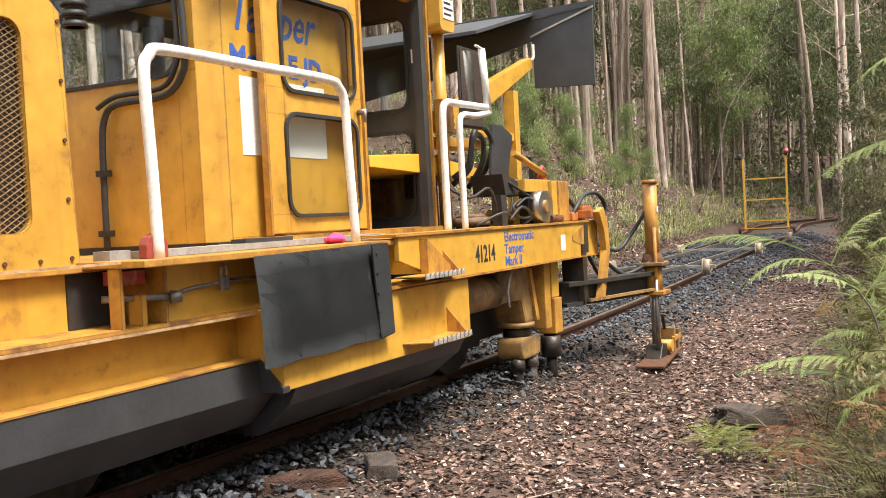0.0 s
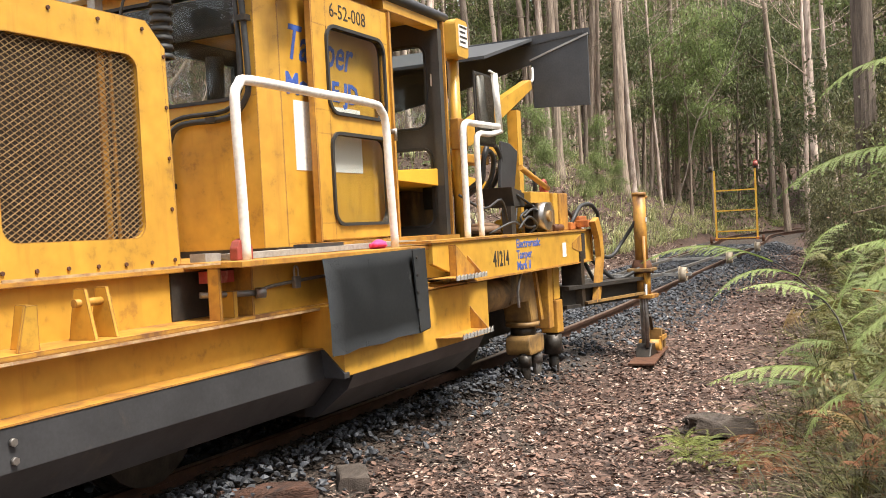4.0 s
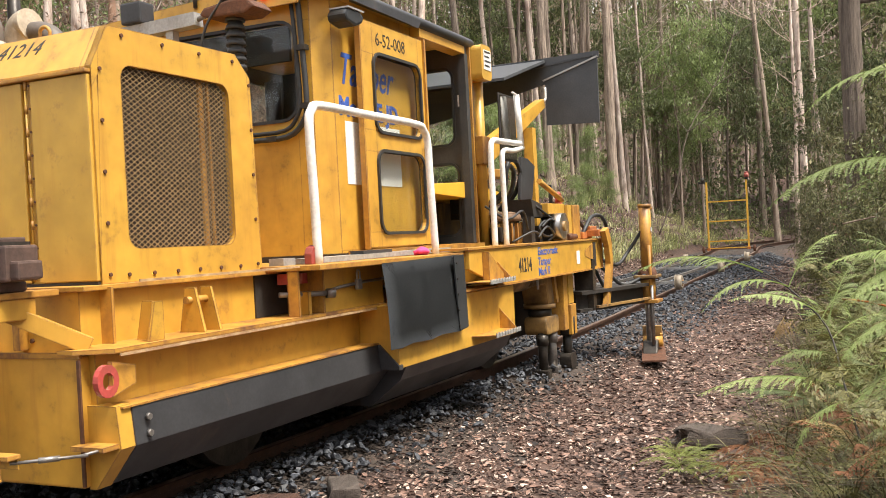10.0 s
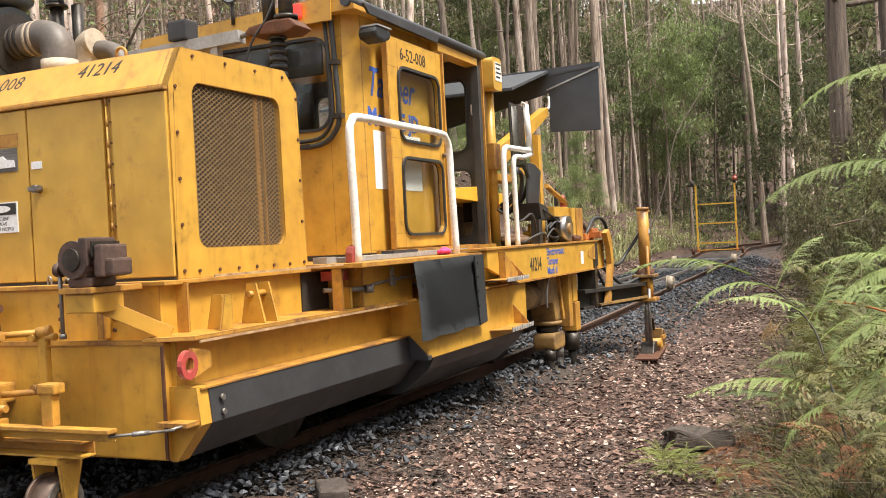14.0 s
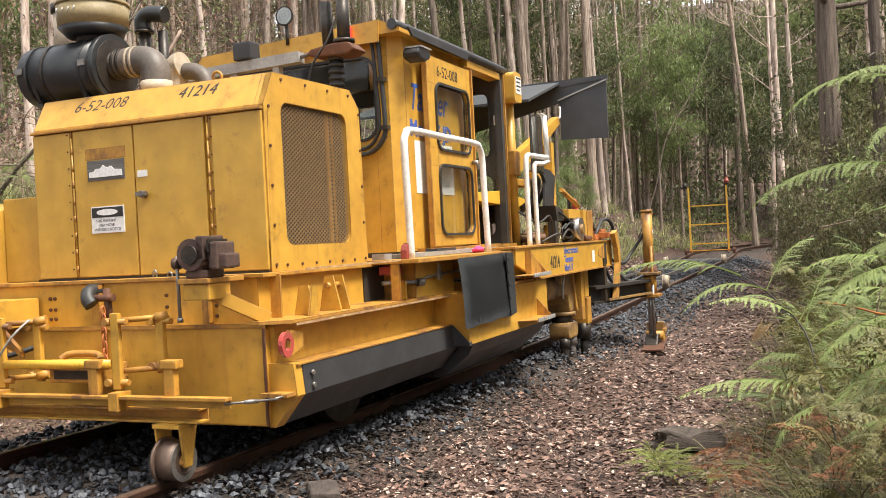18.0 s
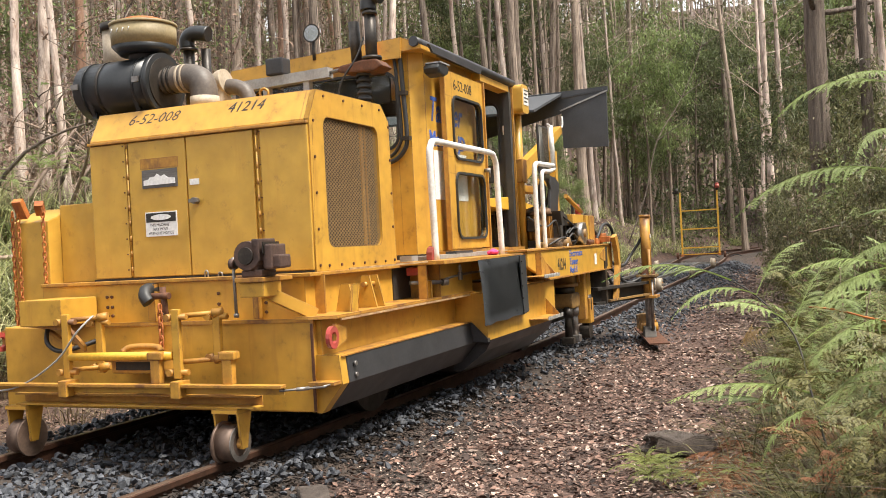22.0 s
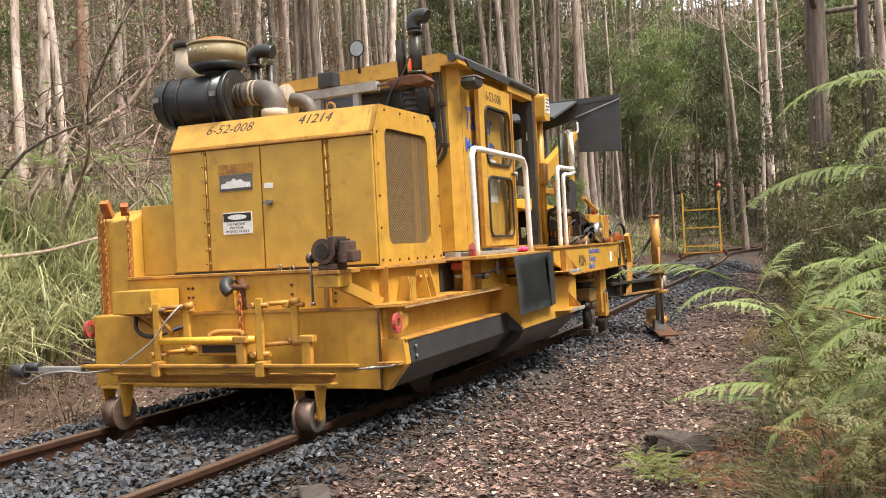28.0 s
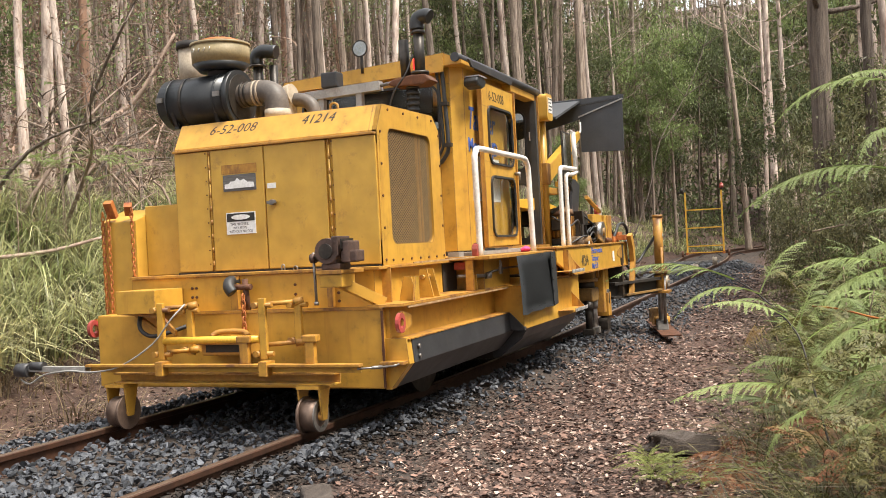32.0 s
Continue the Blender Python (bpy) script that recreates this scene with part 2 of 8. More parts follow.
GRASS_BANK = surface("bank_tussock_blades", (0.22, 0.27, 0.095), (0.55, 0.51, 0.30), 0.9, 0.40, island=0.7, trans=0.35)
STALK = surface("olive_stalks", (0.125, 0.090, 0.036), (0.060, 0.038, 0.020), 1.5, 0.65, island=0.7, trans=0.15)
DEAD_LEAF = surface("dead_brown_leaves", (0.33, 0.22, 0.16), (0.18, 0.115, 0.082), 0.8, 0.75, island=0.6, trans=0.25)
ROTTEN = surface("rotten_timber", (0.105, 0.082, 0.067), (0.040, 0.030, 0.024), 5, 0.9, bump=0.9, stretch=(0.4, 3, 3))
ROTTEN_RED = surface("rotten_red_wood", (0.120, 0.052, 0.030), (0.030, 0.016, 0.012), 7, 0.9, bump=1.0, stretch=(0.4, 3, 3), vary=0.2, fine=40)
HUMUS_SHADE = surface("humus_and_shade", (0.042, 0.030, 0.022), (0.016, 0.012, 0.010), 6, 0.95, bump=0.4, island=0.5)
TWIG = surface("dead_wood", (0.36, 0.27, 0.21), (0.19, 0.13, 0.10), 6, 0.85, bump=0.5, vary=0.3)


def glass_material():
    m = bpy.data.materials.new("window_glass")
    m.use_nodes = True
    n, l = m.node_tree.nodes, m.node_tree.links
    n.remove(n["Principled BSDF"])
    t, g, lw, x = n.new("ShaderNodeBsdfTransparent"), n.new("ShaderNodeBsdfGlossy"), n.new("ShaderNodeLayerWeight"), n.new("ShaderNodeMixShader")
    f, k = n.new("ShaderNodeMath"), n.new("ShaderNodeMath")
    f.operation, k.operation = "POWER", "MULTIPLY_ADD"
    f.inputs[1].default_value, k.inputs[1].default_value, k.inputs[2].default_value = 4.0, 0.32, 0.03
    l.new(lw.outputs["Facing"], f.inputs[0])
    l.new(f.outputs[0], k.inputs[0])
    t.inputs[0].default_value = (0.88, 0.90, 0.89, 1)
    g.inputs["Roughness"].default_value = 0.03
    l.new(k.outputs[0], x.inputs[0])
    l.new(t.outputs[0], x.inputs[1])
    l.new(g.outputs[0], x.inputs[2])
    l.new(x.outputs[0], n["Material Output"].inputs[0])
    return m


GLASS = glass_material()


def glow(name, c, power):
    m = bpy.data.materials.new(name)
    m.use_nodes = True
    p = m.node_tree.nodes["Principled BSDF"]
    p.inputs["Base Color"].default_value = rgba(c)
    p.inputs["Emission Color"].default_value = rgba(c)
    p.inputs["Emission Strength"].default_value = power
    return m


RED_LAMP = glow("red_lamp_lens", (0.8, 0.03, 0.02), 1.2)
MIRROR = surface("lamp_reflector", (0.38, 0.38, 0.36), (0.28, 0.28, 0.27), 5, 0.08, 1.0)
DUCT = surface("brown_rubber_duct", (0.13, 0.105, 0.085), (0.075, 0.062, 0.052), 6, 0.5)


# ---- mesh helpers ----
def part(name, bm, material, parent=None, label="", smooth=False):
    """Links a bmesh as one mesh object, under parent if there is one."""
    me = bpy.data.meshes.new(name)
    bm.normal_update()
    bm.to_mesh(me)
    bm.free()
    me.materials.append(material)
    if smooth:
        me.shade_smooth()
    ob = new(name, me)
    ob.parent = parent
    if label:
        ob["label"] = label
    return ob


def shared(name, me, parent, m):
    ob = new(name, me)
    ob.parent = parent
    ob.matrix_basis = m
    return ob


def B():
    return bmesh.new()


def box(bm, x0, x1, y0, y1, z0, z1, bevel=0.0):
    c = Matrix.Translation(((x0 + x1) / 2, (y0 + y1) / 2, (z0 + z1) / 2)) @ Matrix.Diagonal((abs(x1 - x0), abs(y1 - y0), abs(z1 - z0), 1))
    vs = bmesh.ops.create_cube(bm, size=1, matrix=c)["verts"]
    if bevel:
        es = {e for v in vs for e in v.link_edges}
        bmesh.ops.bevel(bm, geom=list(es), offset=bevel, segments=2, affect="EDGES", profile=0.6)
    return bm


def beam(bm, p, q, w, h, up=(0, 0, 1), bevel=0.0):
    """A square bar from p to q."""
    p, q = Vector(p), Vector(q)
    d = (q - p).normalized()
    s = d.cross(Vector(up))
    s = s.normalized() if s.length > 1e-4 else Vector((0, 1, 0))
    u = s.cross(d)
    m = Matrix((d, s, u)).transposed().to_4x4()
    m.translation = (p + q) / 2
    vs = bmesh.ops.create_cube(bm, size=1, matrix=m @ Matrix.Diagonal(((q - p).length, w, h, 1)))["verts"]
    if bevel:
        bmesh.ops.bevel(bm, geom=list({e for v in vs for e in v.link_edges}), offset=bevel, segments=2, affect="EDGES", profile=0.6)
    return bm


def rod(bm, p, q, r, r2=None, n=14, caps=True):
    """A round bar from p to q, with smooth sides."""
    p, q = Vector(p), Vector(q)
    d = q - p
    m = Matrix.Translation((p + q) / 2) @ d.to_track_quat("Z", "Y").to_matrix().to_4x4()
    vs = bmesh.ops.create_cone(bm, cap_ends=caps, segments=n, radius1=r, radius2=r if r2 is None else r2, depth=d.length, matrix=m)["verts"]
    for f in {f for v in vs for f in v.link_faces}:
        f.smooth = len(f.verts) == 4
    return bm


def pipe(bm, pts, r, n=10, r_end=None, step=4, caps=True):
    """A bent round bar through the points, rounded by a spline."""
    P = [Vector(p) for p in pts]
    Q = []
    for i in range(len(P) - 1):
        a, b, c, d = P[max(i - 1, 0)], P[i], P[i + 1], P[min(i + 2, len(P) - 1)]
        for j in range(step):
            t = j / step
            Q.append(0.5 * ((2 * b) + (c - a) * t + (2 * a - 5 * b + 4 * c - d) * t * t + (3 * b - a - 3 * c + d) * t ** 3))
    Q.append(P[-1])
    rings, ref = [], Vector((0.31, 0.17, 0.93)).normalized()
    for i, c in enumerate(Q):
        t = (Q[min(i + 1, len(Q) - 1)] - Q[max(i - 1, 0)]).normalized()
        s = ref - t * ref.dot(t)
        if s.length < 0.05:
            s = t.orthogonal()
        s.normalize()
        ref = s
        u = t.cross(s)
        rr = r if r_end is None else r + (r_end - r) * i / (len(Q) - 1)
        rings.append([bm.verts.new(c + rr * (s * math.cos(6.2832 * k / n) + u * math.sin(6.2832 * k / n))) for k in range(n)])
    for a, b in zip(rings, rings[1:]):
        for k in range(n):
            bm.faces.new((a[k], a[(k + 1) % n], b[(k + 1) % n], b[k])).smooth = True
    if caps:
        bm.faces.new(rings[0][::-1])
        bm.faces.new(rings[-1])
    return bm


def prism(bm, pts, axis, a, b, bevel=0.0):
    """A plate: a polygon in the plane across axis, drawn out from a to b."""
    def at(u, v, w):
        return {"x": (w, u, v), "y": (u, w, v), "z": (u, v, w)}[axis]
    lo = [bm.verts.new(at(u, v, a)) for u, v in pts]
    hi = [bm.verts.new(at(u, v, b)) for u, v in pts]
    n = len(pts)
    fs = [bm.faces.new(lo), bm.faces.new(hi)]
    for i in range(n):
        fs.append(bm.faces.new((lo[i], lo[(i + 1) % n], hi[(i + 1) % n], hi[i])))
    bmesh.ops.recalc_face_normals(bm, faces=fs)
    if bevel:
        bmesh.ops.bevel(bm, geom=list({e for f in fs for e in f.edges}), offset=bevel, segments=2, affect="EDGES", profile=0.6)
    return bm


def rounded(u0, u1, v0, v1, r, n=5):
    """The outline of a rectangle with round corners."""
    out = []
    for cu, cv, a0 in ((u1 - r, v1 - r, 0), (u0 + r, v1 - r, 90), (u0 + r, v0 + r, 180), (u1 - r, v0 + r, 270)):
        for i in range(n + 1):
            a = radians(a0 + 90 * i / n)
            out.append((cu + r * math.cos(a), cv + r * math.sin(a)))
    return out


def ring_plate(bm, outer, inner, axis, a, b):
    """A plate with a hole; both outlines have the same number of points."""
    def at(u, v, w):
        return {"x": (w, u, v), "y": (u, w, v), "z": (u, v, w)}[axis]
    rows = [[bm.verts.new(at(u, v, w)) for u, v in o] for o, w in ((outer, a), (outer, b), (inner, b), (inner, a))]
    n, fs = len(outer), []
    for r1, r2 in zip(rows, rows[1:] + rows[:1]):
        for i in range(n):
            fs.append(bm.faces.new((r1[i], r1[(i + 1) % n], r2[(i + 1) % n], r2[i])))
    bmesh.ops.recalc_face_normals(bm, faces=fs)
    return bm


def wall_with_windows(bm, u0, u1, v0, v1, holes, axis, a, b):
    """A flat wall with rectangular openings right through it, cut into strips."""
    us = sorted({u0, u1, *[h[0] for h in holes], *[h[1] for h in holes]})
    vs = sorted({v0, v1, *[h[2] for h in holes], *[h[3] for h in holes]})
    for i in range(len(us) - 1):
        for j in range(len(vs) - 1):
            uc, vc = (us[i] + us[i + 1]) / 2, (vs[j] + vs[j + 1]) / 2
            if any(h[0] < uc < h[1] and h[2] < vc < h[3] for h in holes):
                continue
            prism(bm, [(us[i], vs[j]), (us[i + 1], vs[j]), (us[i + 1], vs[j + 1]), (us[i], vs[j + 1])], axis, a, b)
    bmesh.ops.remove_doubles(bm, verts=bm.verts, dist=0.0005)
    return bm


def lettering(name, text, size, m, material, parent, depth=0.002, shear=0.0, spacing=1.0, squeeze=1.0, bold=0.0):
    cu = bpy.data.curves.new(name, "FONT")
    cu.body, cu.size, cu.extrude, cu.shear, cu.space_character = text, size, depth, shear, spacing
    cu.resolution_u, cu.offset = 2, bold
    tmp = new(name, cu)
    me = bpy.data.meshes.new_from_object(tmp.evaluated_get(bpy.context.evaluated_depsgraph_get()))
    bpy.data.objects.remove(tmp)
    me.transform(m @ Matrix.Diagonal((squeeze, 1, 1, 1)))
    me.materials.clear()
    me.materials.append(material)
    ob = new(name, me)
    ob.parent = parent
    return ob


def swarm(name, variants, places, material):
    """Joins many placed copies of small meshes, (vertices, triangles), into one mesh. places: the variant's number and a 4x4 array."""
    V, F, base = [], [], 0
    for k, (v, f) in enumerate(variants):
        ms = np.array([m for j, m in places if j == k])
        if not len(ms):
            continue
        pv = np.einsum("nij,vj->nvi", ms[:, :3, :3], v) + ms[:, None, :3, 3]
        V.append(pv.reshape(-1, 3))
        F.append((f[None] + (base + np.arange(len(ms)) * len(v))[:, None, None]).reshape(-1, 3))
        base += len(ms) * len(v)
    V, F = np.concatenate(V), np.concatenate(F)
    me = bpy.data.meshes.new(name)
    me.vertices.add(len(V))
    me.vertices.foreach_set("co", V.astype(np.float32).ravel())
    me.loops.add(F.size)
    me.loops.foreach_set("vertex_index", F.astype(np.int32).ravel())
    me.polygons.add(len(F))
    me.polygons.foreach_set("loop_start", np.arange(0, F.size, 3, dtype=np.int32))
    me.update(calc_edges=True)
    me.shade_flat()
    me.materials.append(material)
    return me


def trs(x, y, z, rx, ry, rz, sx, sy=None, sz=None):
    m = Matrix.LocRotScale((x, y, z), Euler((rx, ry, rz)), (sx, sy or sx, sz or sx))
    return np.array(m)

# ---- the track and the ground ----
BEND = 0.00769


def centre(x):
    """The track's centre line: it comes out of a bend, runs straight, and bends away to the right far on."""
    if x < 4.5:
        return BEND * (x - 4.5) ** 2 / 2
    if x < 25.5:
        return 0.0
    return 0.0075 * (x - 25.5) ** 2 if x < 31 else 0.227 + 0.0825 * (x - 31) - 0.0125 * (x - 31) ** 2


def rise(x):
    """The line climbs slightly ahead of the machine's last stand."""
    x = min(x, 34)
    return 0.0 if x < 6 else 0.0031 * (x - 6) ** 2 if x < 8 else 0.0124 * (x - 7)


def height(x, y):
    """The ground's height over the rail heads at the near end."""
    u = y - centre(min(x, 60))
    n = 0.05 * noise.noise((x * 0.9, y * 0.9, 0)) + 0.025 * noise.noise((x * 3.1, y * 3.1, 4))
    if u < 0:
        a = -u
        z = -0.13 if a < 1.25 else -0.13 - 0.20 * min((a - 1.25) / 1.0, 1)
        if a > 3.6:
            z += 0.12 * min(a - 3.6, 1.5)
        if a > 5.5:
            z += 0.32 * (min(a, 40) - 5.5)
        if x > 10 and a > 2.8:
            z += 0.22 * min(a - 2.8, 2.7) * min((x - 10) / 8, 1)
    else:
        a = u
        z = -0.13 if a < 1.25 else -0.13 - 0.16 * min((a - 1.25) / 0.8, 1)
        k = min(max((x - 11) / 8, 0), 1)
        low = 1 - 0.65 * min(max((x - 33) / 14, 0), 1)
        if a > 2.9:
            z += 0.62 * (min(a, 6.6) - 2.9) * (1 - k)
        if a > 2.7:
            z += 1.25 * (min(a, 5.3) - 2.7) * k * low
        if a > 5.3:
            z += (0.44 * (min(a, 12) - 5.3) + 0.08 * max(min(a, 60) - 12, 0)) * k * low
        if a > 6.6:
            z += 0.20 * (min(a, 60) - 6.6) * (1 - k)
    far = max(0, x - 45)
    z += 0.06 * min(far, 120)
    if x > -20:
        z += min(0.42 * max(0, math.hypot(x + 6, y + 4) - 82), 25)
    calm = 1 if abs(u) > 2.0 else 0.25
    big = 0.25 * noise.noise((x * 0.25, y * 0.25, 9)) if abs(u) > 4 else 0
    return z + n * calm + big + rise(x)


def ground():
    xs = np.concatenate([[-300, -150, -80, -50, -30, -20, -15], np.arange(-12, 14, 0.28), np.arange(14, 40, 0.7), np.arange(40, 130, 3), [135, 145, 160, 200, 300, 500]])
    ys = np.concatenate([[-400, -200, -140, -110, -95, -80, -60, -50, -40, -30, -22, -16, -12], np.arange(-9, 10, 0.25), np.arange(10, 24, 0.8), [26, 30, 36, 44, 55, 65, 75, 85, 100, 120, 150, 200, 400]])
    verts = [(x, y, height(x, y)) for x in xs for y in ys]
    n = len(ys)
    faces = [(i * n + j, (i + 1) * n + j, (i + 1) * n + j + 1, i * n + j + 1) for i in range(len(xs) - 1) for j in range(n - 1)]
    me = bpy.data.meshes.new("ground")
    me.from_pydata(verts, [], faces)
    me.shade_smooth()
    me.materials.append(LITTER)
    return tagged(new("ground", me), "forest floor of brown leaf litter and bark beside a railway", "ground", kind="structure")


ground()


def along(profile, x0, x1, step=0.5):
    """Draws a (y, z) outline along the track."""
    bm = B()
    xs = np.arange(x0, x1 + step / 2, step)
    rows = []
    for x in xs:
        c = centre(x)
        t = math.atan((centre(x + 0.05) - centre(x - 0.05)) / 0.1)
        rows.append([bm.verts.new((x - y * math.sin(t), c + y * math.cos(t), z + rise(x))) for y, z in profile])
    n = len(profile)
    for a, b in zip(rows, rows[1:]):
        for i in range(n):
            bm.faces.new((a[i], b[i], b[(i + 1) % n], a[(i + 1) % n]))
    bm.faces.new(rows[0])
    bm.faces.new(rows[-1][::-1])
    bmesh.ops.recalc_face_normals(bm, faces=bm.faces)
    return bm


def track():
    bed = B()
    xs, us = np.arange(-11, 62, 0.25), np.linspace(-2.35, 2.2, 27)
    rows = []
    for x in xs:
        row = []
        for u in us:
            a = abs(u)
            z = -0.105 if a < 1.3 else -0.105 - 0.26 * (a - 1.3) / 0.95
            if 0.74 < a < 1.02:
                z -= 0.05
            z += 0.035 * noise.noise((x * 2.3, u * 2.3, 3)) + 0.02 * noise.noise((x * 7, u * 7, 3))
            row.append(bed.verts.new((x, centre(x) + u, z + rise(x))))
        rows.append(row)
    for a, b in zip(rows, rows[1:]):
        for i in range(len(us) - 1):
            bed.faces.new((a[i], b[i], b[i + 1], a[i + 1])).smooth = True
    ob = tagged(part("ballast_bed", bed, BED), "crushed dark blue-grey stone ballast bed", "ballast", kind="structure")
    section = [(-0.065, -0.158), (0.065, -0.158), (0.065, -0.148), (0.012, -0.135), (0.009, -0.045), (0.034, -0.036), (0.036, -0.004), (0.030, 0.0), (-0.030, 0.0), (-0.036, -0.004), (-0.034, -0.036), (-0.009, -0.045), (-0.012, -0.135), (-0.065, -0.148)]
    for side in (-1, 1):
        r = part("rail", along([(y + side * 0.836, z) for y, z in section], -11, 62), RAIL)
        tagged(r, "rust-brown steel running rail on the ballast", "rail", "rails of the track", kind="structure")
        part("rail_head", along([(side * 0.836 - 0.024, 0.0005), (side * 0.836 + 0.024, 0.0005), (side * 0.836 + 0.020, 0.0025), (side * 0.836 - 0.020, 0.0025)], -11, 62), RAIL_TOP, r, "worn shiny running band")
    return ob


BED_OB = track()


def sleepers():
    first = None
    for i in range(46):
        x = -6.15 + 0.66 * i + random.uniform(-0.03, 0.03)
        m = pose(x, centre(x), rise(x), 0, random.uniform(-0.5, 0.5), random.uniform(-1.2, 1.2) + math.degrees(BEND * min(x - 4.5, 0)))
        if first is None:
            bm = box(B(), -0.12, 0.12, -1.33, 1.33, -0.29, -0.148, 0.012)
            first = tagged(part("sleeper", bm, SLEEPER), "weathered grey timber sleeper half buried in ballast", "sleeper", "sleepers of the track")
            first.matrix_basis = m
        else:
            copy_thing(first, m)


sleepers()


# ---- the tamping machine ----
def rail_pose(s):
    """The machine's pose when it has gone s metres along the track from its last stand."""
    a = BEND * s
    return Matrix.Translation((4.5 + math.sin(a) / BEND, (1 - math.cos(a)) / BEND, 0)) @ Matrix.Rotation(a, 4, "Z") @ Matrix.Translation((-4.5, 0, 0))


TAMPER = tagged(new("track_tamper"), "weathered yellow railway tamping machine standing on the rails", "rail machine")
SIDE = Matrix(((1, 0, 0, 0), (0, 0, -1, 0), (0, 1, 0, 0), (0, 0, 0, 1)))     # writing that faces the near side
FACE = Matrix(((0, 0, -1, 0), (-1, 0, 0, 0), (0, 1, 0, 0), (0, 0, 0, 1)))    # writing that faces the tail


def at(x, y, z, m=SIDE):
    return Matrix.Translation((x, y, z)) @ m


def bolts(bm, pts, axis, r=0.011, h=0.012):
    for p in pts:
        d = {"x": Vector((-1, 0, 0)), "y": Vector((0, -1, 0))}[axis]
        rod(bm, p, Vector(p) + d * h, r, n=6)
    return bm


def underframe():
    T = TAMPER
    body = box(B(), 0.30, 2.7, -1.25, 1.26, 0.25, 0.815, 0.012)
    box(body, 2.6, 4.66, -1.25, 1.26, 0.30, 0.83)
    f = part("lower_body", body, YELLOW, T)
    seam = B()
    box(seam, 0.292, 0.31, -1.262, 0.82, 0.806, 0.83)
    part("seam_strip", seam, YELLOW_WORN, f)
    part("weld_bead", prism(B(), [(-1.262, 0.26), (-1.246, 0.26), (-1.246, 0.80), (-1.262, 0.80)], "x", 0.290, 0.30), RUST, f)
    up = box(B(), 0.42, 2.05, -1.15, 1.0, 0.815, 1.085)
    part("upper_frame", up, YELLOW, T)
    part("front_stiffener", box(B(), 0.37, 0.43, -0.02, 0.04, 0.83, 1.08), YELLOW_WORN, T)
    part("front_stiffener", box(B(), 0.37, 0.43, -0.83, -0.79, 0.83, 1.08), YELLOW_WORN, T)
    for y in (0.42, 0.38, -0.05, -0.5, -0.86):
        for z in (0.87, 0.93, 1.0):
            part("frame_bolt", bolts(B(), [(0.42, y, z)], "x"), RUST, T)
    part("deck_plate", box(B(), 0.40, 2.0, -1.2, 1.0, 1.085, 1.108, 0.004), YELLOW_WORN, T)
    # Solid dark strip painted in for the shade of the gap under the hood.
    part("hood_gap_shade", box(B(), 0.535, 1.8, -1.155, 0.63, 1.1085, 1.1215), DARK, T)
    part("running_board", box(B(), 1.75, 4.35, -1.56, 1.3, 1.098, 1.128, 0.004), YELLOW_WORN, T)
    part("shelf_plate", prism(B(), [(0.28, -1.24), (0.36, -1.40), (2.75, -1.42), (2.75, -1.15), (0.28, -1.15)], "z", 0.822, 0.842), YELLOW_WORN, T)
    for x in (0.55, 1.765, 2.02):
        part("web_rib", box(B(), x - 0.008, x + 0.008, -1.41 if x > 1 else -1.22, {0.55: -1.14, 1.765: -1.34, 2.02: -1.14}[x], 0.842, 1.097), YELLOW_WORN, T)
    part("side_web", box(B(), 2.03, 2.75, -1.40, -1.37, 0.842, 1.097), YELLOW, T)
    # Black panel on the frame gives the open compartment its dark, shaded inside.
    part("recess_shade", box(B(), 1.70, 2.01, -1.16, -1.12, 0.845, 1.09), DARK, T)
    lower = box(B(), 0.36, 2.7, -1.285, -1.24, 0.55, 0.822)
    part("lower_web", lower, YELLOW, T)
    end = prism(B(), [(-1.24, 0.60), (-1.41, 0.60), (-1.43, 0.42), (-1.28, 0.24), (-1.24, 0.24)], "x", 0.335, 0.42)
    part("end_plate", end, YELLOW, T)
    sk = prism(B(), [(-1.24, 0.585), (-1.42, 0.585), (-1.435, 0.42), (-1.28, 0.245), (-1.24, 0.245)], "x", 0.421, 2.72, 0.006)
    sk = part("side_skirt", sk, SKIRT, T, "dark grey steel side skirt")
    for p in ((0.50, -1.43, 0.53), (0.50, -1.434, 0.46), (2.66, -1.43, 0.50)):
        part("skirt_bolt", bolts(B(), [p], "y", 0.016, 0.016), STEEL, sk)
    part("skirt_edge", box(B(), 0.36, 2.72, -1.425, -1.27, 0.586, 0.594), YELLOW_WORN, sk)
    tank = prism(B(), [(-1.24, 0.83), (-1.56, 0.83), (-1.56, 0.43), (-1.24, 0.43)], "x", 2.62, 4.70, 0.006)
    tank = part("side_tank", tank, YELLOW, T)
    part("skirt_lap", prism(B(), [(-1.245, 0.585), (-1.43, 0.585), (-1.566, 0.45), (-1.566, 0.424), (-1.245, 0.424)], "x", 2.604, 2.66), SKIRT, tank, "dark grey plate lapping the tank's end")
    part("tank_skirt", prism(B(), [(-1.20, 0.43), (-1.55, 0.429), (-1.50, 0.34), (-1.28, 0.17), (-1.20, 0.17)], "x", 2.73, 4.62), SKIRT, tank, "dark grey sloping belly plate")
    for z, x in ((0.905, 3.72), (0.505, 3.78)):
        st = prism(B(), [(x, -1.56), (x + 0.62, -1.56), (x + 0.60, -1.72), (x + 0.06, -1.72)], "z", z - 0.006, z)
        st = part("step", st, YELLOW_WORN, T)
        teeth = B()
        for i in range(9):
            tx = x + 0.09 + i * 0.058
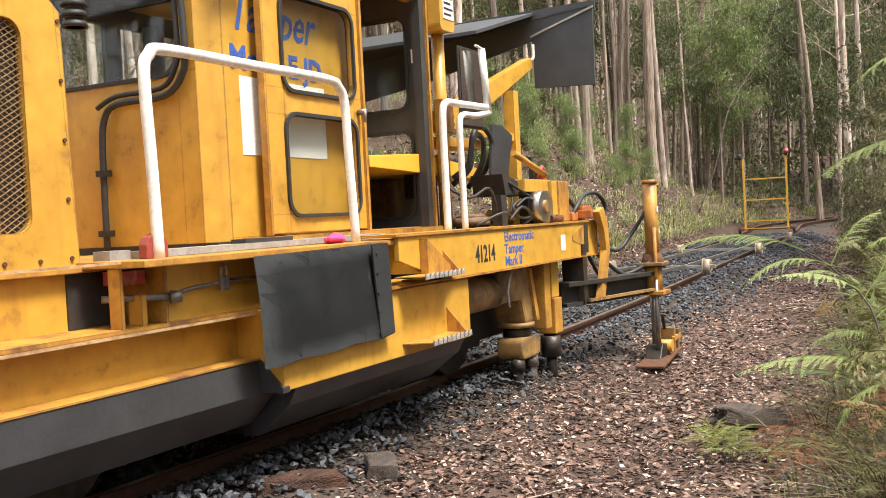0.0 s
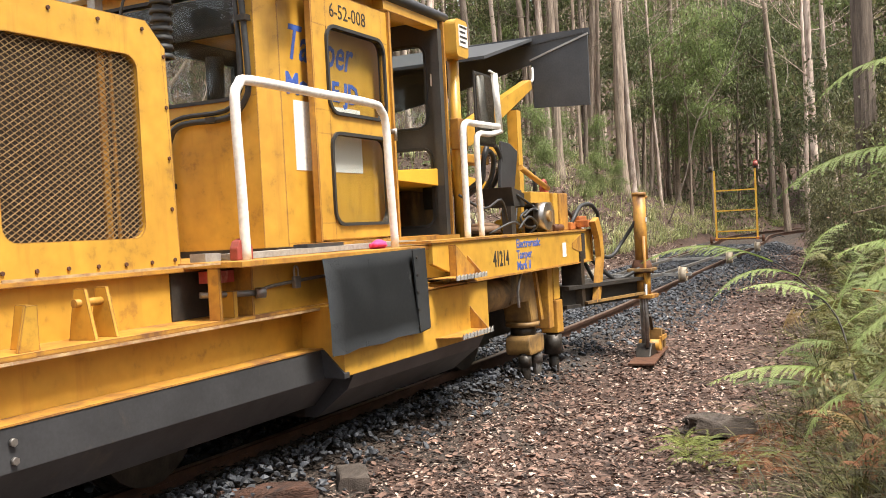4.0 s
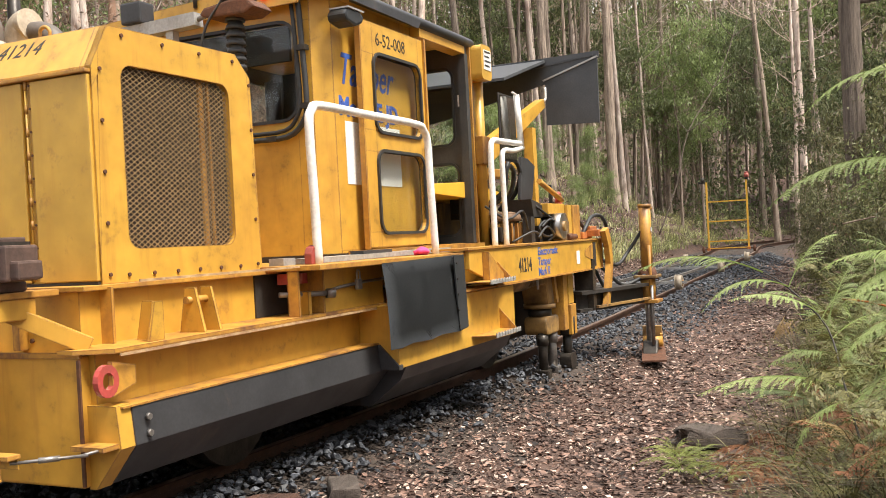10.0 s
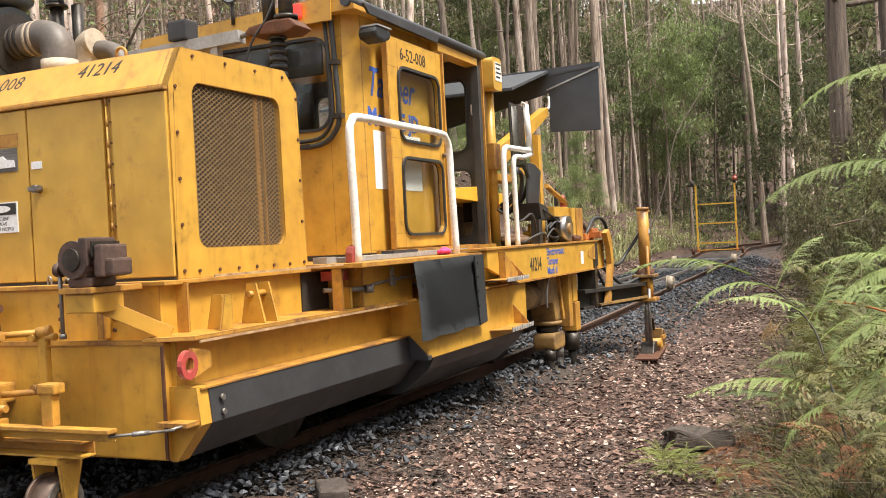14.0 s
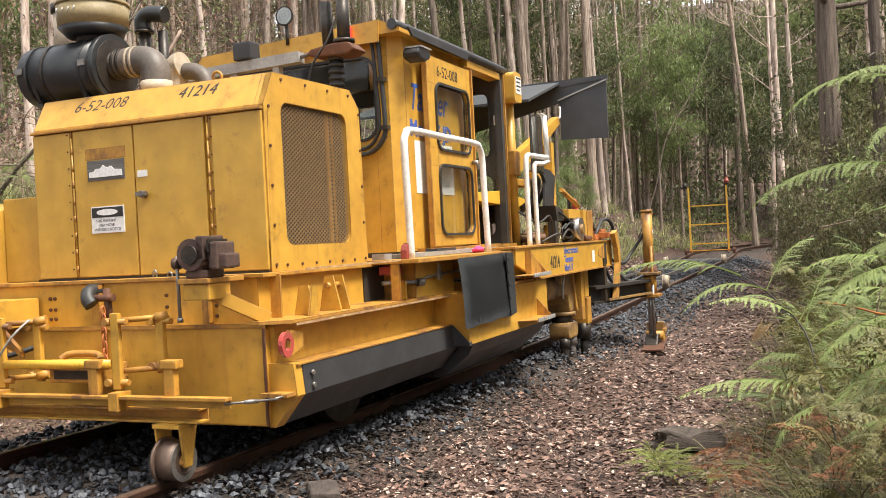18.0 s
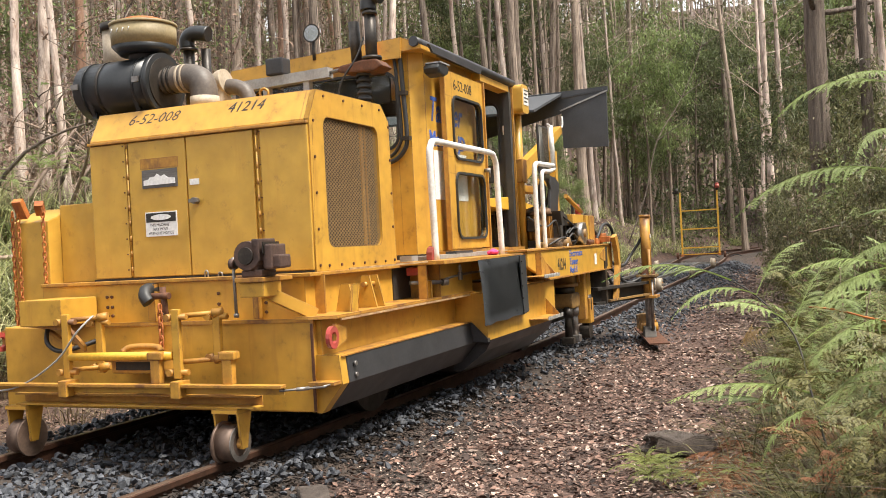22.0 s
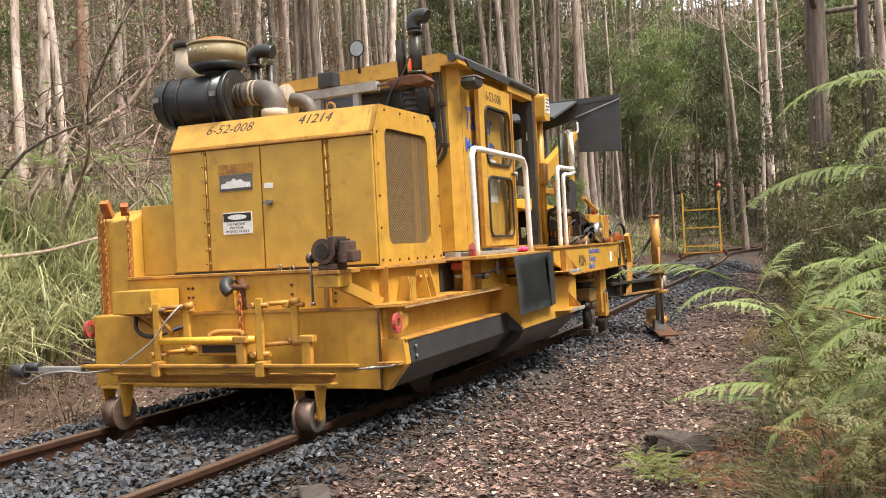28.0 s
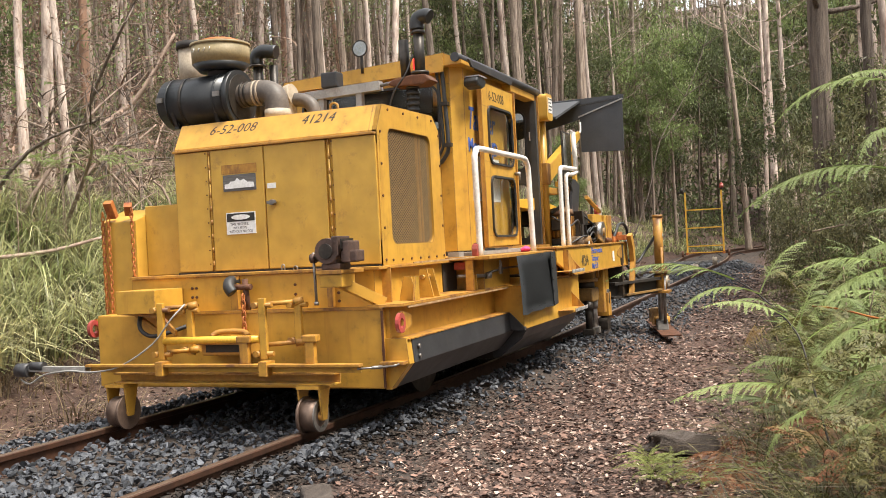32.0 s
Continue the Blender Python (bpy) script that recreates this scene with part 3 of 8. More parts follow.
            prism(teeth, [(tx, z - 0.022), (tx + 0.048, z - 0.022), (tx + 0.048, z + 0.014), (tx + 0.024, z - 0.004), (tx, z + 0.014)], "y", -1.728, -1.720)
        part("step_tread", teeth, GREY_PAINT, st, "serrated galvanised tread strip")
        part("step_gusset", prism(B(), [(-1.56, z), (-1.56, z + 0.16), (-1.70, z)], "x", x + 0.58, x + 0.592), YELLOW_WORN, st)
    part("tank_edge", box(B(), 3.5, 4.72, -1.585, -1.50, 0.838, 0.852), YELLOW_WORN, tank)
    # upright gussets on the shelf
    for x in (0.70, 1.0, 1.12):
        tall = 1.06 if x > 0.9 else 1.02
        part("gusset", prism(B(), [(-1.21, 0.842), (-1.36, 0.842), (-1.31, tall), (-1.25, tall)], "x", x, x + 0.018), YELLOW, T)
    part("gusset_face", prism(B(), [(0.60, 0.842), (0.70, 0.842), (0.70, 1.02), (0.645, 1.02)], "y", -1.375, -1.36), YELLOW, T)
    part("gusset_pin", rod(B(), (0.97, -1.28, 1.0), (1.17, -1.28, 1.0), 0.018), YELLOW_WORN, T)
    # hose fitting in the recess
    fit = rod(B(), (1.80, -1.25, 0.965), (2.06, -1.44, 0.955), 0.016)
    rod(fit, (2.03, -1.42, 0.955), (2.07, -1.45, 0.955), 0.028)
    part("hose_fitting", fit, STEEL, T)
    part("fitting_plate", box(B(), 1.90, 1.93, -1.38, -1.30, 0.842, 0.975), YELLOW, T)
    part("recess_box", box(B(), 1.86, 1.99, -1.32, -1.2, 1.02, 1.08), RED, T)
    # locking bar and padlock on the web
    part("locking_bar", pipe(B(), [(2.12, -1.405, 0.97), (2.2, -1.43, 0.985), (2.6, -1.43, 1.0), (2.9, -1.43, 1.0)], 0.01), STEEL, T)
    lock = box(B(), 2.33, 2.385, -1.46, -1.435, 0.955, 1.02, 0.006)
    lock = part("padlock", lock, STEEL, T)
    part("shackle", pipe(B(), [(2.34, -1.448, 1.02), (2.34, -1.448, 1.06), (2.358, -1.448, 1.075), (2.376, -1.448, 1.06), (2.376, -1.448, 1.02)], 0.006, 8), CHROME, lock)
    # hanging rubber sheet
    sh = B()
    rows = []
    for i in range(9):
        x = 2.42 + 1.16 * i / 8
        rows.append([sh.verts.new((x + 0.02 * (j / 6) * (1 if i > 4 else -0.4), -1.580 - 0.028 * math.sin(j * 0.5) * (0.4 + 0.5 * math.sin(i * 0.8)) - 0.006 * j, 1.105 + 0.012 * i / 8 - (0.53 + 0.008 * math.sin(i * 2.1)) * j / 6)) for j in range(7)])
    for a, b in zip(rows, rows[1:]):
        for j in range(6):
            sh.faces.new((a[j], b[j], b[j + 1], a[j + 1])).smooth = True
    bmesh.ops.solidify(sh, geom=sh.faces[:], thickness=0.012)
    sheet = part("hanging_sheet", sh, BLACK, T, "scuffed black rubber sheet hung on the side")
    part("sheet_strip", prism(B(), [(3.40, 1.11), (3.57, 1.117), (3.60, 0.60), (3.45, 0.585)], "y", -1.622, -1.612), BLACK, sheet)
    for i in range(5):
        part("sheet_bolt", bolts(B(), [(3.44, -1.622, 1.06 - 0.11 * i)], "y", 0.010, 0.008), DARK, sheet)
    # lifting eyes
    for y, sgn in ((-1.385, -1), (1.315, 1)):
        o = [(0.315 + 0.062 * math.cos(a * 0.3927), 0.71 + 0.070 * math.sin(a * 0.3927)) for a in range(16)]
        i = [(0.315 + 0.032 * math.cos(a * 0.3927), 0.71 + 0.036 * math.sin(a * 0.3927)) for a in range(16)]
        e = part("lifting_eye", ring_plate(B(), o, i, "y", y - 0.014, y + 0.014), RED, T, "red-painted lifting eye")
        part("eye_bracket", prism(B(), [(0.34, 0.64), (0.34, 0.79), (0.48, 0.76), (0.48, 0.68)], "y", y - 0.012, y + 0.012), YELLOW_WORN, e)
    # running wheels
    for x in (1.75, 5.62):
        for side in (-1, 1):
            w = rod(B(), (x, side * 0.80, 0.36), (x, side * 0.92, 0.36), 0.36, n=28)
            rod(w, (x, side * 0.765, 0.36), (x, side * 0.80, 0.36), 0.388, n=28)
            rod(w, (x, side * 0.92, 0.36), (x, side * 0.98, 0.36), 0.12, n=16)
            part("running_wheel", w, OILY, T)
        part("axle", rod(B(), (x, -0.8, 0.36), (x, 0.8, 0.36), 0.07), OILY, T)
    # left-hand lockers
    t = prism(B(), [(0.48, 0.42), (0.48, 1.56), (0.75, 1.66), (1.7, 1.66), (1.7, 0.42)], "y", 0.985, 1.335, 0.008)
    t = part("side_locker", t, YELLOW_DOOR, T)
    part("locker_lug", beam(beam(B(), (0.50, 1.22, 1.60), (0.42, 1.20, 1.72), 0.07, 0.05), (0.50, 1.06, 1.62), (0.44, 1.02, 1.69), 0.06, 0.05), RUST_PAINT, t, "rusty orange lugs")
    part("upper_locker", box(B(), 0.60, 1.75, 0.62, 0.982, 1.108, 1.675, 0.008), YELLOW_DOOR, T)
    for y, z0, z1 in ((1.29, 1.64, 0.60), (1.235, 1.63, 0.70), (1.0, 1.66, 1.05)):
        ch = B()
        k = int((z0 - z1) / 0.036)
        for i in range(k):
            c, a = Vector((0.455, y, z0 - 0.036 * (i + 0.5))), (i % 2) * 1.5708 + 0.4
            s = Vector((math.cos(a), math.sin(a), 0)) * 0.013
            v = Vector((0, 0, 0.026))
            pipe(ch, [c - v * 0.8 - s * 0.6, c - s, c + v * 0.8 - s * 0.6, c + v * 0.8 + s * 0.6, c + s, c - v * 0.8 + s * 0.6, c - v * 0.8 - s * 0.6], 0.0052, 5, step=2, caps=False)
        part("safety_chain", ch, RUST_PAINT, T, "rusty hanging safety chain")


underframe()


def hood():
    T = TAMPER
    side = [(0.55, 1.108), (0.55, 2.10), (0.66, 2.30), (1.62, 2.31), (1.745, 2.19), (1.775, 1.108)]
    body = part("engine_hood", prism(B(), side, "y", -1.10, 0.62), YELLOW, T)
    part("hood_rim", ring_plate(B(), side, [(1.15 + (x - 1.15) * 0.94, 1.70 + (z - 1.70) * 0.94) for x, z in side], "y", -1.1645, -1.0995), YELLOW, body)
    # near-side panel with its grille opening
    hole = (0.735, 1.545, 1.265, 2.13)
    panel = B()
    inner = rounded(hole[0], hole[1], hole[2], hole[3], 0.07, 5)
    ring = []
    for (u, v) in inner:
        cu, cv = (hole[0] + hole[1]) / 2, (hole[2] + hole[3]) / 2
        du, dv = u - cu, v - cv
        best = 9
        for i in range(len(side)):
            (ax, az), (bx, bz) = side[i], side[(i + 1) % len(side)]
            ex, ez = bx - ax, bz - az
            den = du * ez - dv * ex
            if abs(den) > 1e-9:
                t = ((ax - cu) * ez - (az - cv) * ex) / den
                w = ((ax - cu) * dv - (az - cv) * du) / den
                if t > 0 and -1e-6 <= w <= 1 + 1e-6:
                    best = min(best, t)
        ring.append((cu + du * best, cv + dv * best))
    ring_plate(panel, ring, inner, "y", -1.165, -1.125)
    panel = part("grille_panel", panel, YELLOW, body)
    for tri in ([(0.55, 1.108), (0.55, 1.30), (0.72, 1.108)], [(0.55, 2.10), (0.66, 2.30), (0.75, 2.303), (0.55, 2.0)], [(1.62, 2.31), (1.745, 2.19), (1.748, 2.08), (1.5, 2.308)], [(1.775, 1.108), (1.6, 1.108), (1.77, 1.30)]):
        part("panel_corner", prism(B(), tri, "y", -1.1649, -1.126), YELLOW, panel)
    pts = [(0.60, -1.165, 1.15 + 0.235 * i) for i in range(5)] + [(1.73, -1.165, 1.15 + 0.25 * i) for i in range(5)] + [(0.72 + 0.17 * i, -1.165, 1.145) for i in range(6)] + [(0.75 + 0.28 * i, -1.165, 2.265) for i in range(4)]
    for p in pts:
        part("panel_bolt", bolts(B(), [p], "y", 0.010, 0.008), RUST, body)
    grille = B()
    pitch, rise = 0.043, 0.0132
    u0, u1, v0, v1 = 0.728, 1.552, 1.258, 2.137
    # expanded metal: two families of slanting strands
    for sgn in (1, -1):
        slope = sgn * rise / (pitch / 2)
        c = v0 - max(slope * u0, slope * u1)
        lo = min(v0 - slope * u0, v0 - slope * u1)
        hi = max(v1 - slope * u0, v1 - slope * u1)
        k = lo
        while k < hi:
            ua, ub = sorted(((v0 - k) / slope, (v1 - k) / slope))
            ua, ub = max(ua, u0), min(ub, u1)
            if ub - ua > 0.01:
                beam(grille, (ua, -1.145 - 0.002 * sgn, k + slope * ua), (ub, -1.145 - 0.002 * sgn, k + slope * ub), 0.003, 0.0052, up=(0, 1, 0))
            k += 2 * rise
    part("mesh_grille", grille, MESH, body, "expanded steel mesh over the radiator")
    core = box(B(), 0.70, 1.58, -1.118, -1.105, 1.20, 2.18)
    part("radiator", core, RADIATOR, body, "dusty brown radiator core")
    part("radiator_bar", box(box(B(), 1.335, 1.375, -1.128, -1.118, 1.22, 2.16), 1.41, 1.425, -1.128, -1.118, 1.22, 2.16), YELLOW_WORN, body)
    # tail doors and fixed panels
    for name, y0, y1 in (("tail_panel", 0.30, 0.612), ("tail_door", -0.205, 0.275), ("tail_door", -0.745, -0.215), ("tail_panel", -1.155, -0.80)):
        d = part(name, box(B(), 0.530, 0.552, y0, y1, 1.125, 2.062, 0.006), YELLOW_DOOR, body)
    for y in (0.288, -0.772):
        h = part("piano_hinge", rod(B(), (0.533, y, 1.135), (0.533, y, 2.055), 0.0055, n=6), YELLOW_DOOR, body)
        for i in range(9):
            z = 1.16 + 0.108 * i
            part("hinge_knuckle", rod(B(), (0.533, y, z), (0.533, y, z + 0.04), 0.0075, n=6), YELLOW_WORN, h)
            part("hinge_screw", bolts(B(), [(0.530, y + (0.03 if y > 0 else -0.028), z + 0.02)], "x", 0.006, 0.004), RUST, h)
    hd = rod(B(), (0.53, -0.285, 1.625), (0.485, -0.285, 1.625), 0.022)
    beam(hd, (0.487, -0.25, 1.625), (0.487, -0.325, 1.628), 0.018, 0.024)
    part("door_handle", hd, STEEL, body, "worn steel turn handle")
    part("lock_plate", box(B(), 0.526, 0.530, -0.31, -0.235, 1.735, 1.775), PATCH, body)
    beamlip = box(B(), 0.515, 0.56, -1.16, 0.62, 2.066, 2.085, 0.005)
    part("drip_strip", beamlip, YELLOW_WORN, body)
    # signs
    sg = part("warning_sign", box(B(), 0.524, 0.530, -0.115, 0.148, 1.402, 1.57), PATCH, body, "black and white warning sign")
    part("sign_band", box(B(), 0.522, 0.524, -0.108, 0.141, 1.500, 1.563), INK, sg)
    e = [(0.016 + 0.085 * math.cos(a * 0.3142), 1.532 + 0.020 * math.sin(a * 0.3142)) for a in range(20)]
    part("sign_oval", prism(B(), e, "x", 0.520, 0.522), PATCH, sg)
    for i, t in enumerate(("THIS MACHINE", "MAY MOVE", "WITHOUT NOTICE")):
        lettering("sign_words", t, 0.027, at(0.5235, (0.112, 0.085, 0.125)[i], 1.470 - 0.028 * i, FACE), INK, sg, 0.0005, squeeze=0.90)
    tp = part("torn_sticker_plate", box(B(), 0.524, 0.530, -0.135, 0.16, 1.735, 1.862), SLEEPER, body, "peeling sticker with a torn white backing")
    torn = [(0.145, 1.755), (-0.12, 1.757), (-0.115, 1.795), (-0.06, 1.80), (-0.03, 1.822), (0.0, 1.812), (0.03, 1.832), (0.055, 1.81), (0.09, 1.81), (0.105, 1.795), (0.145, 1.79)]
    part("torn_backing", prism(B(), torn, "x", 0.520, 0.524), PATCH, tp)
    part("sticker_stain", box(B(), 0.5285, 0.530, -0.145, 0.175, 1.868, 1.94), YELLOW_WORN, body)
    s = Vector((0.11, 0, 0.20)).normalized()
    lean = Matrix(((0, s.x, -s.z, 0), (-1, 0, 0, 0), (0, s.z, s.x, 0), (0, 0, 0, 1)))
    lettering("fleet_number", "6-52-008", 0.118, Matrix.Translation((0.603, 0.33, 2.195)) @ lean, INK, body, 0.001, shear=0.3)
    lettering("fleet_number", "41214", 0.115, Matrix.Translation((0.607, -0.50, 2.205)) @ lean, INK, body, 0.001, shear=0.3)
    part("hood_eye", pipe(B(), [(0.68, -0.73, 2.30), (0.68, -0.73, 2.335), (0.68, -0.76, 2.35), (0.68, -0.79, 2.33), (0.68, -0.79, 2.30)], 0.009, 6), YELLOW_WORN, body)
    pk = part("padlock", box(B(), 0.478, 0.502, -0.385, -0.335, 1.035, 1.10, 0.005), STEEL, body)
    part("shackle", pipe(B(), [(0.49, -0.372, 1.10), (0.49, -0.372, 1.14), (0.49, -0.36, 1.152), (0.49, -0.348, 1.14), (0.49, -0.348, 1.10)], 0.006, 6), CHROME, pk)


hood()


def air_intake():
    T = TAMPER
    c = Vector((0.83, 0.50, 2.505))
    a = B()
    rod(a, c + Vector((0, 0.32, 0)), c - Vector((0, 0.30, 0)), 0.205, n=32)
    ac = part("air_cleaner", a, FILTER, T, "black cylindrical air cleaner")
    part("end_ring", rod(B(), c - Vector((0, 0.30, 0)), c - Vector((0, 0.345, 0)), 0.222, n=32), FILTER, ac)
    part("domed_end", rod(B(), c + Vector((0, 0.32, 0)), c + Vector((0, 0.37, 0)), 0.205, 0.16, n=32), FILTER, ac)
    for k in (0.26, -0.2):
        part("body_rib", rod(B(), c + Vector((0, k, 0)), c + Vector((0, k - 0.02, 0)), 0.211, n=32), FILTER, ac)
    part("clamp_band", rod(B(), c + Vector((0, 0.13, 0)), c + Vector((0, 0.10, 0)), 0.2085, n=32), OILY, ac)
    part("end_cover", rod(B(), c - Vector((0, 0.345, 0)), c - Vector((0, 0.352, 0)), 0.185, n=28), OILY, ac)
    for k in (0.2, -0.2):
        part("saddle", beam(box(B(), 0.70, 0.98, c.y + k - 0.02, c.y + k + 0.02, 2.29, 2.34), (0.70, c.y + k, 2.31), (0.65, c.y + k, 2.42), 0.03, 0.01), FILTER, ac)
    for k in (0.30, -0.25):
        part("clip", box(B(), 0.612, 0.632, c.y + k - 0.03, c.y + k + 0.03, 2.50, 2.54), STEEL, ac)
    q = Vector((0.85, 0.345, 2.68))
    pre = rod(B(), q, q + Vector((0, 0, 0.10)), 0.11, n=24)
    rod(pre, q + Vector((0, 0, 0.05)), q + Vector((0, 0, 0.11)), 0.17, 0.228, n=36)
    part("bowl_base", pre, FILTER, T)
    bowl = rod(B(), q + Vector((0, 0, 0.11)), q + Vector((0, 0, 0.255)), 0.228, 0.236, n=40)
    rod(bowl, q + Vector((0, 0, 0.255)), q + Vector((0, 0, 0.275)), 0.242, n=40)
    bowl = part("precleaner_bowl", bowl, TAN, T, "tan dust bowl of the intake")
    for k in range(4):
        part("chalk_mark", rod(B(), q + Vector((-0.233, 0.10 - 0.05 * k, 0.19)), q + Vector((-0.235, 0.085 - 0.05 * k, 0.215)), 0.004, n=6), PATCH, bowl)
    lid = rod(B(), q + Vector((0, 0, 0.275)), q + Vector((0, 0, 0.315)), 0.237, 0.13, n=40)
    rod(lid, q + Vector((0, 0, 0.315)), q + Vector((0, 0, 0.33)), 0.13, 0.05, n=24)
    part("bowl_lid", lid, RUST_PAINT, bowl, "faded red-brown lid")
    r = Vector((1.22, 0.87, 2.70))
    can = part("second_intake_can", rod(rod(B(), r, r + Vector((0, 0, 0.34)), 0.135, n=24), r - Vector((0, 0, 0.4)), r, 0.05), CREAM, T)
    part("can_lid", rod(B(), r + Vector((0, 0, 0.34)), r + Vector((0, 0, 0.40)), 0.15, n=24), DARK, can)
    d = pipe(B(), [c - Vector((0, 0.35, -0.01)), c - Vector((0, 0.46, -0.02)), c - Vector((0, 0.57, -0.02)), c - Vector((0, 0.65, 0.02)), c - Vector((0, 0.675, 0.11)), c - Vector((0, 0.675, 0.22))], 0.096, 20, step=6)
    duct = part("intake_duct", d, DUCT, T, "dusty brown-grey rubber intake elbow")
    for k in (0.38, 0.42, 0.49, 0.53):
        part("hose_clip", rod(B(), c - Vector((0, k, -0.018)), c - Vector((0, k + 0.018, -0.018)), 0.102, n=24), CREAM if k > 0.45 else OILY, duct)
    part("duct_flange", rod(B(), c - Vector((0, 0.675, 0.13)), c - Vector((0, 0.675, 0.205)), 0.103, n=24), CREAM, duct)
    part("cream_canister", pipe(B(), [(1.2, -0.03, 2.30), (1.2, -0.03, 2.46), (1.2, -0.06, 2.53), (1.2, -0.11, 2.545)], 0.095, 16), CREAM, T)
    part("bent_hose", pipe(B(), [(1.2, -0.13, 2.50), (1.2, -0.20, 2.49), (1.2, -0.27, 2.45), (1.2, -0.30, 2.38), (1.2, -0.30, 2.30)], 0.058, 14), DUCT, T)
    ex = rod(B(), (1.25, 0.25, 2.31), (1.25, 0.25, 2.84), 0.042, n=16)
    rod(ex, (1.25, 0.25, 2.82), (1.25, 0.25, 2.84), 0.07)
    ex = part("exhaust_pipe", ex, OILY, T)
    part("rain_cap", pipe(B(), [(1.25, 0.26, 2.84), (1.25, 0.26, 2.91), (1.25, 0.20, 2.95), (1.26, 0.07, 2.93)], 0.058, 12), FILTER, ex)
    part("thin_pipe", rod(B(), (1.3, 0.13, 2.31), (1.3, 0.13, 2.83), 0.036), OILY, T)
    # stack beside the cab
    s = Vector((2.19, -0.76, 2.25))
    v = s + Vector((-0.02, -0.09, 0))
    pl = rod(B(), v + Vector((0, 0, 0.46)), v + Vector((0, 0, 0.93)), 0.050, 0.046, n=20)
    rod(pl, v + Vector((0, 0, 0.52)), v + Vector((0, 0, 0.545)), 0.082, n=20)
    rod(pl, v + Vector((0, 0, 0.88)), v + Vector((0, 0, 0.91)), 0.062, n=20)
    st = part("exhaust_pipe", pl, OILY, T, "sooty brown exhaust pipe with a rain cap")
    part("bellows", rod(B(), s, s + Vector((0, 0, 0.45)), 0.046, n=20), HOSE, st)
    for i in range(9):
        part("bellows_ring", rod(B(), s + Vector((0, 0, 0.05 * i)), s + Vector((0, 0, 0.05 * i + 0.028)), 0.064, 0.056, n=20), HOSE, st)
    part("pipe_flange", prism(B(), [(-0.98, 2.70), (-0.92, 2.76), (-0.80, 2.765), (-0.60, 2.74), (-0.56, 2.70), (-0.62, 2.675), (-0.90, 2.665)], "x", 2.09, 2.29, 0.015), RUST, st, "rusty cast manifold flange")
    cap = pipe(B(), [v + Vector((0, 0.01, 0.92)), v + Vector((0, 0.01, 0.97)), v + Vector((0.0, -0.01, 1.02)), v + Vector((0.0, -0.08, 1.035)), v + Vector((0.0, -0.12, 1.02))], 0.066, 16)
    part("rain_cap", cap, FILTER, st)
    part("pipe_shield", rod(B(), (2.20, -0.70, 2.76), (2.20, -0.685, 3.10), 0.045, n=14), OILY, st)
    part("tail_lamp", box(B(), 2.795, 2.838, -0.57, -0.51, 2.95, 3.05, 0.01), RED_LAMP, T, "lit red tail lamp")
    part("lamp_wire", pipe(B(), [(2.14, -0.80, 2.95), (2.10, -0.74, 2.78), (2.08, -0.62, 2.62), (2.08, -0.54, 2.40)], 0.008, 6), HOSE, T)
    # box rail across the hood with its blocks
    bar = part("tool_rail", beam(B(), (2.29, 0.66, 2.70), (2.29, -0.40, 2.735), 0.09, 0.085), GREY_PAINT, T, "grey galvanised box rail")
    for y in (0.22, -0.18):
        part("rail_post", box(B(), 2.26, 2.32, y - 0.03, y + 0.03, 1.13, 2.70), GREY_PAINT, bar)
    part("rail_block", box(B(), 2.22, 2.36, 0.02, 0.19, 2.765, 2.91, 0.015), SKIRT, bar)
    part("rail_rod", rod(B(), (2.29, -0.40, 2.735), (2.20, -0.57, 2.735), 0.016), STEEL, bar)
    L = Vector((2.80, 0.05, 3.22))
    lp = part("work_lamp", rod(B(), L, L + Vector((0.07, 0, 0)), 0.085, 0.05, n=24), DARK, T, "round work lamp on the cab roof")
    part("lens", rod(B(), L - Vector((0.004, 0, 0)), L, 0.072, n=24), MIRROR, lp)
    part("lamp_foot", rod(B(), L + Vector((0.03, 0, -0.24)), L + Vector((0.03, 0, -0.07)), 0.015), DARK, lp)


air_intake()


def gasketed(parent, u0, u1, v0, v1, axis, w0, w1, r=0.09):
    """A window pane in a black rubber gasket, standing through a wall from w0 to w1."""
    g = part("gasket", ring_plate(B(), rounded(u0 - 0.022, u1 + 0.022, v0 - 0.022, v1 + 0.022, r + 0.02), rounded(u0, u1, v0, v1, r), axis, w0, w1), HOSE, parent, "black rubber window gasket")
    p = part("pane", prism(B(), rounded(u0, u1, v0, v1, r), axis, (w0 + w1) / 2 - 0.003, (w0 + w1) / 2 + 0.003), GLASS, parent)
    p.visible_shadow = False
    return g


def corner_fill(bm, u0, u1, v0, v1, r, axis, a, b):
    """Fills the square corners of an opening up to its round outline."""
    for cu, cv, su, sv in ((u0, v0, 1, 1), (u1, v0, -1, 1), (u1, v1, -1, -1), (u0, v1, 1, -1)):
        pts = [(cu, cv)]
        for i in range(6):
            t = radians(18 * i)
            pts.append((cu + su * r * (1 - math.sin(t)), cv + sv * r * (1 - math.cos(t))))
        prism(bm, pts, axis, a, b)
    return bm


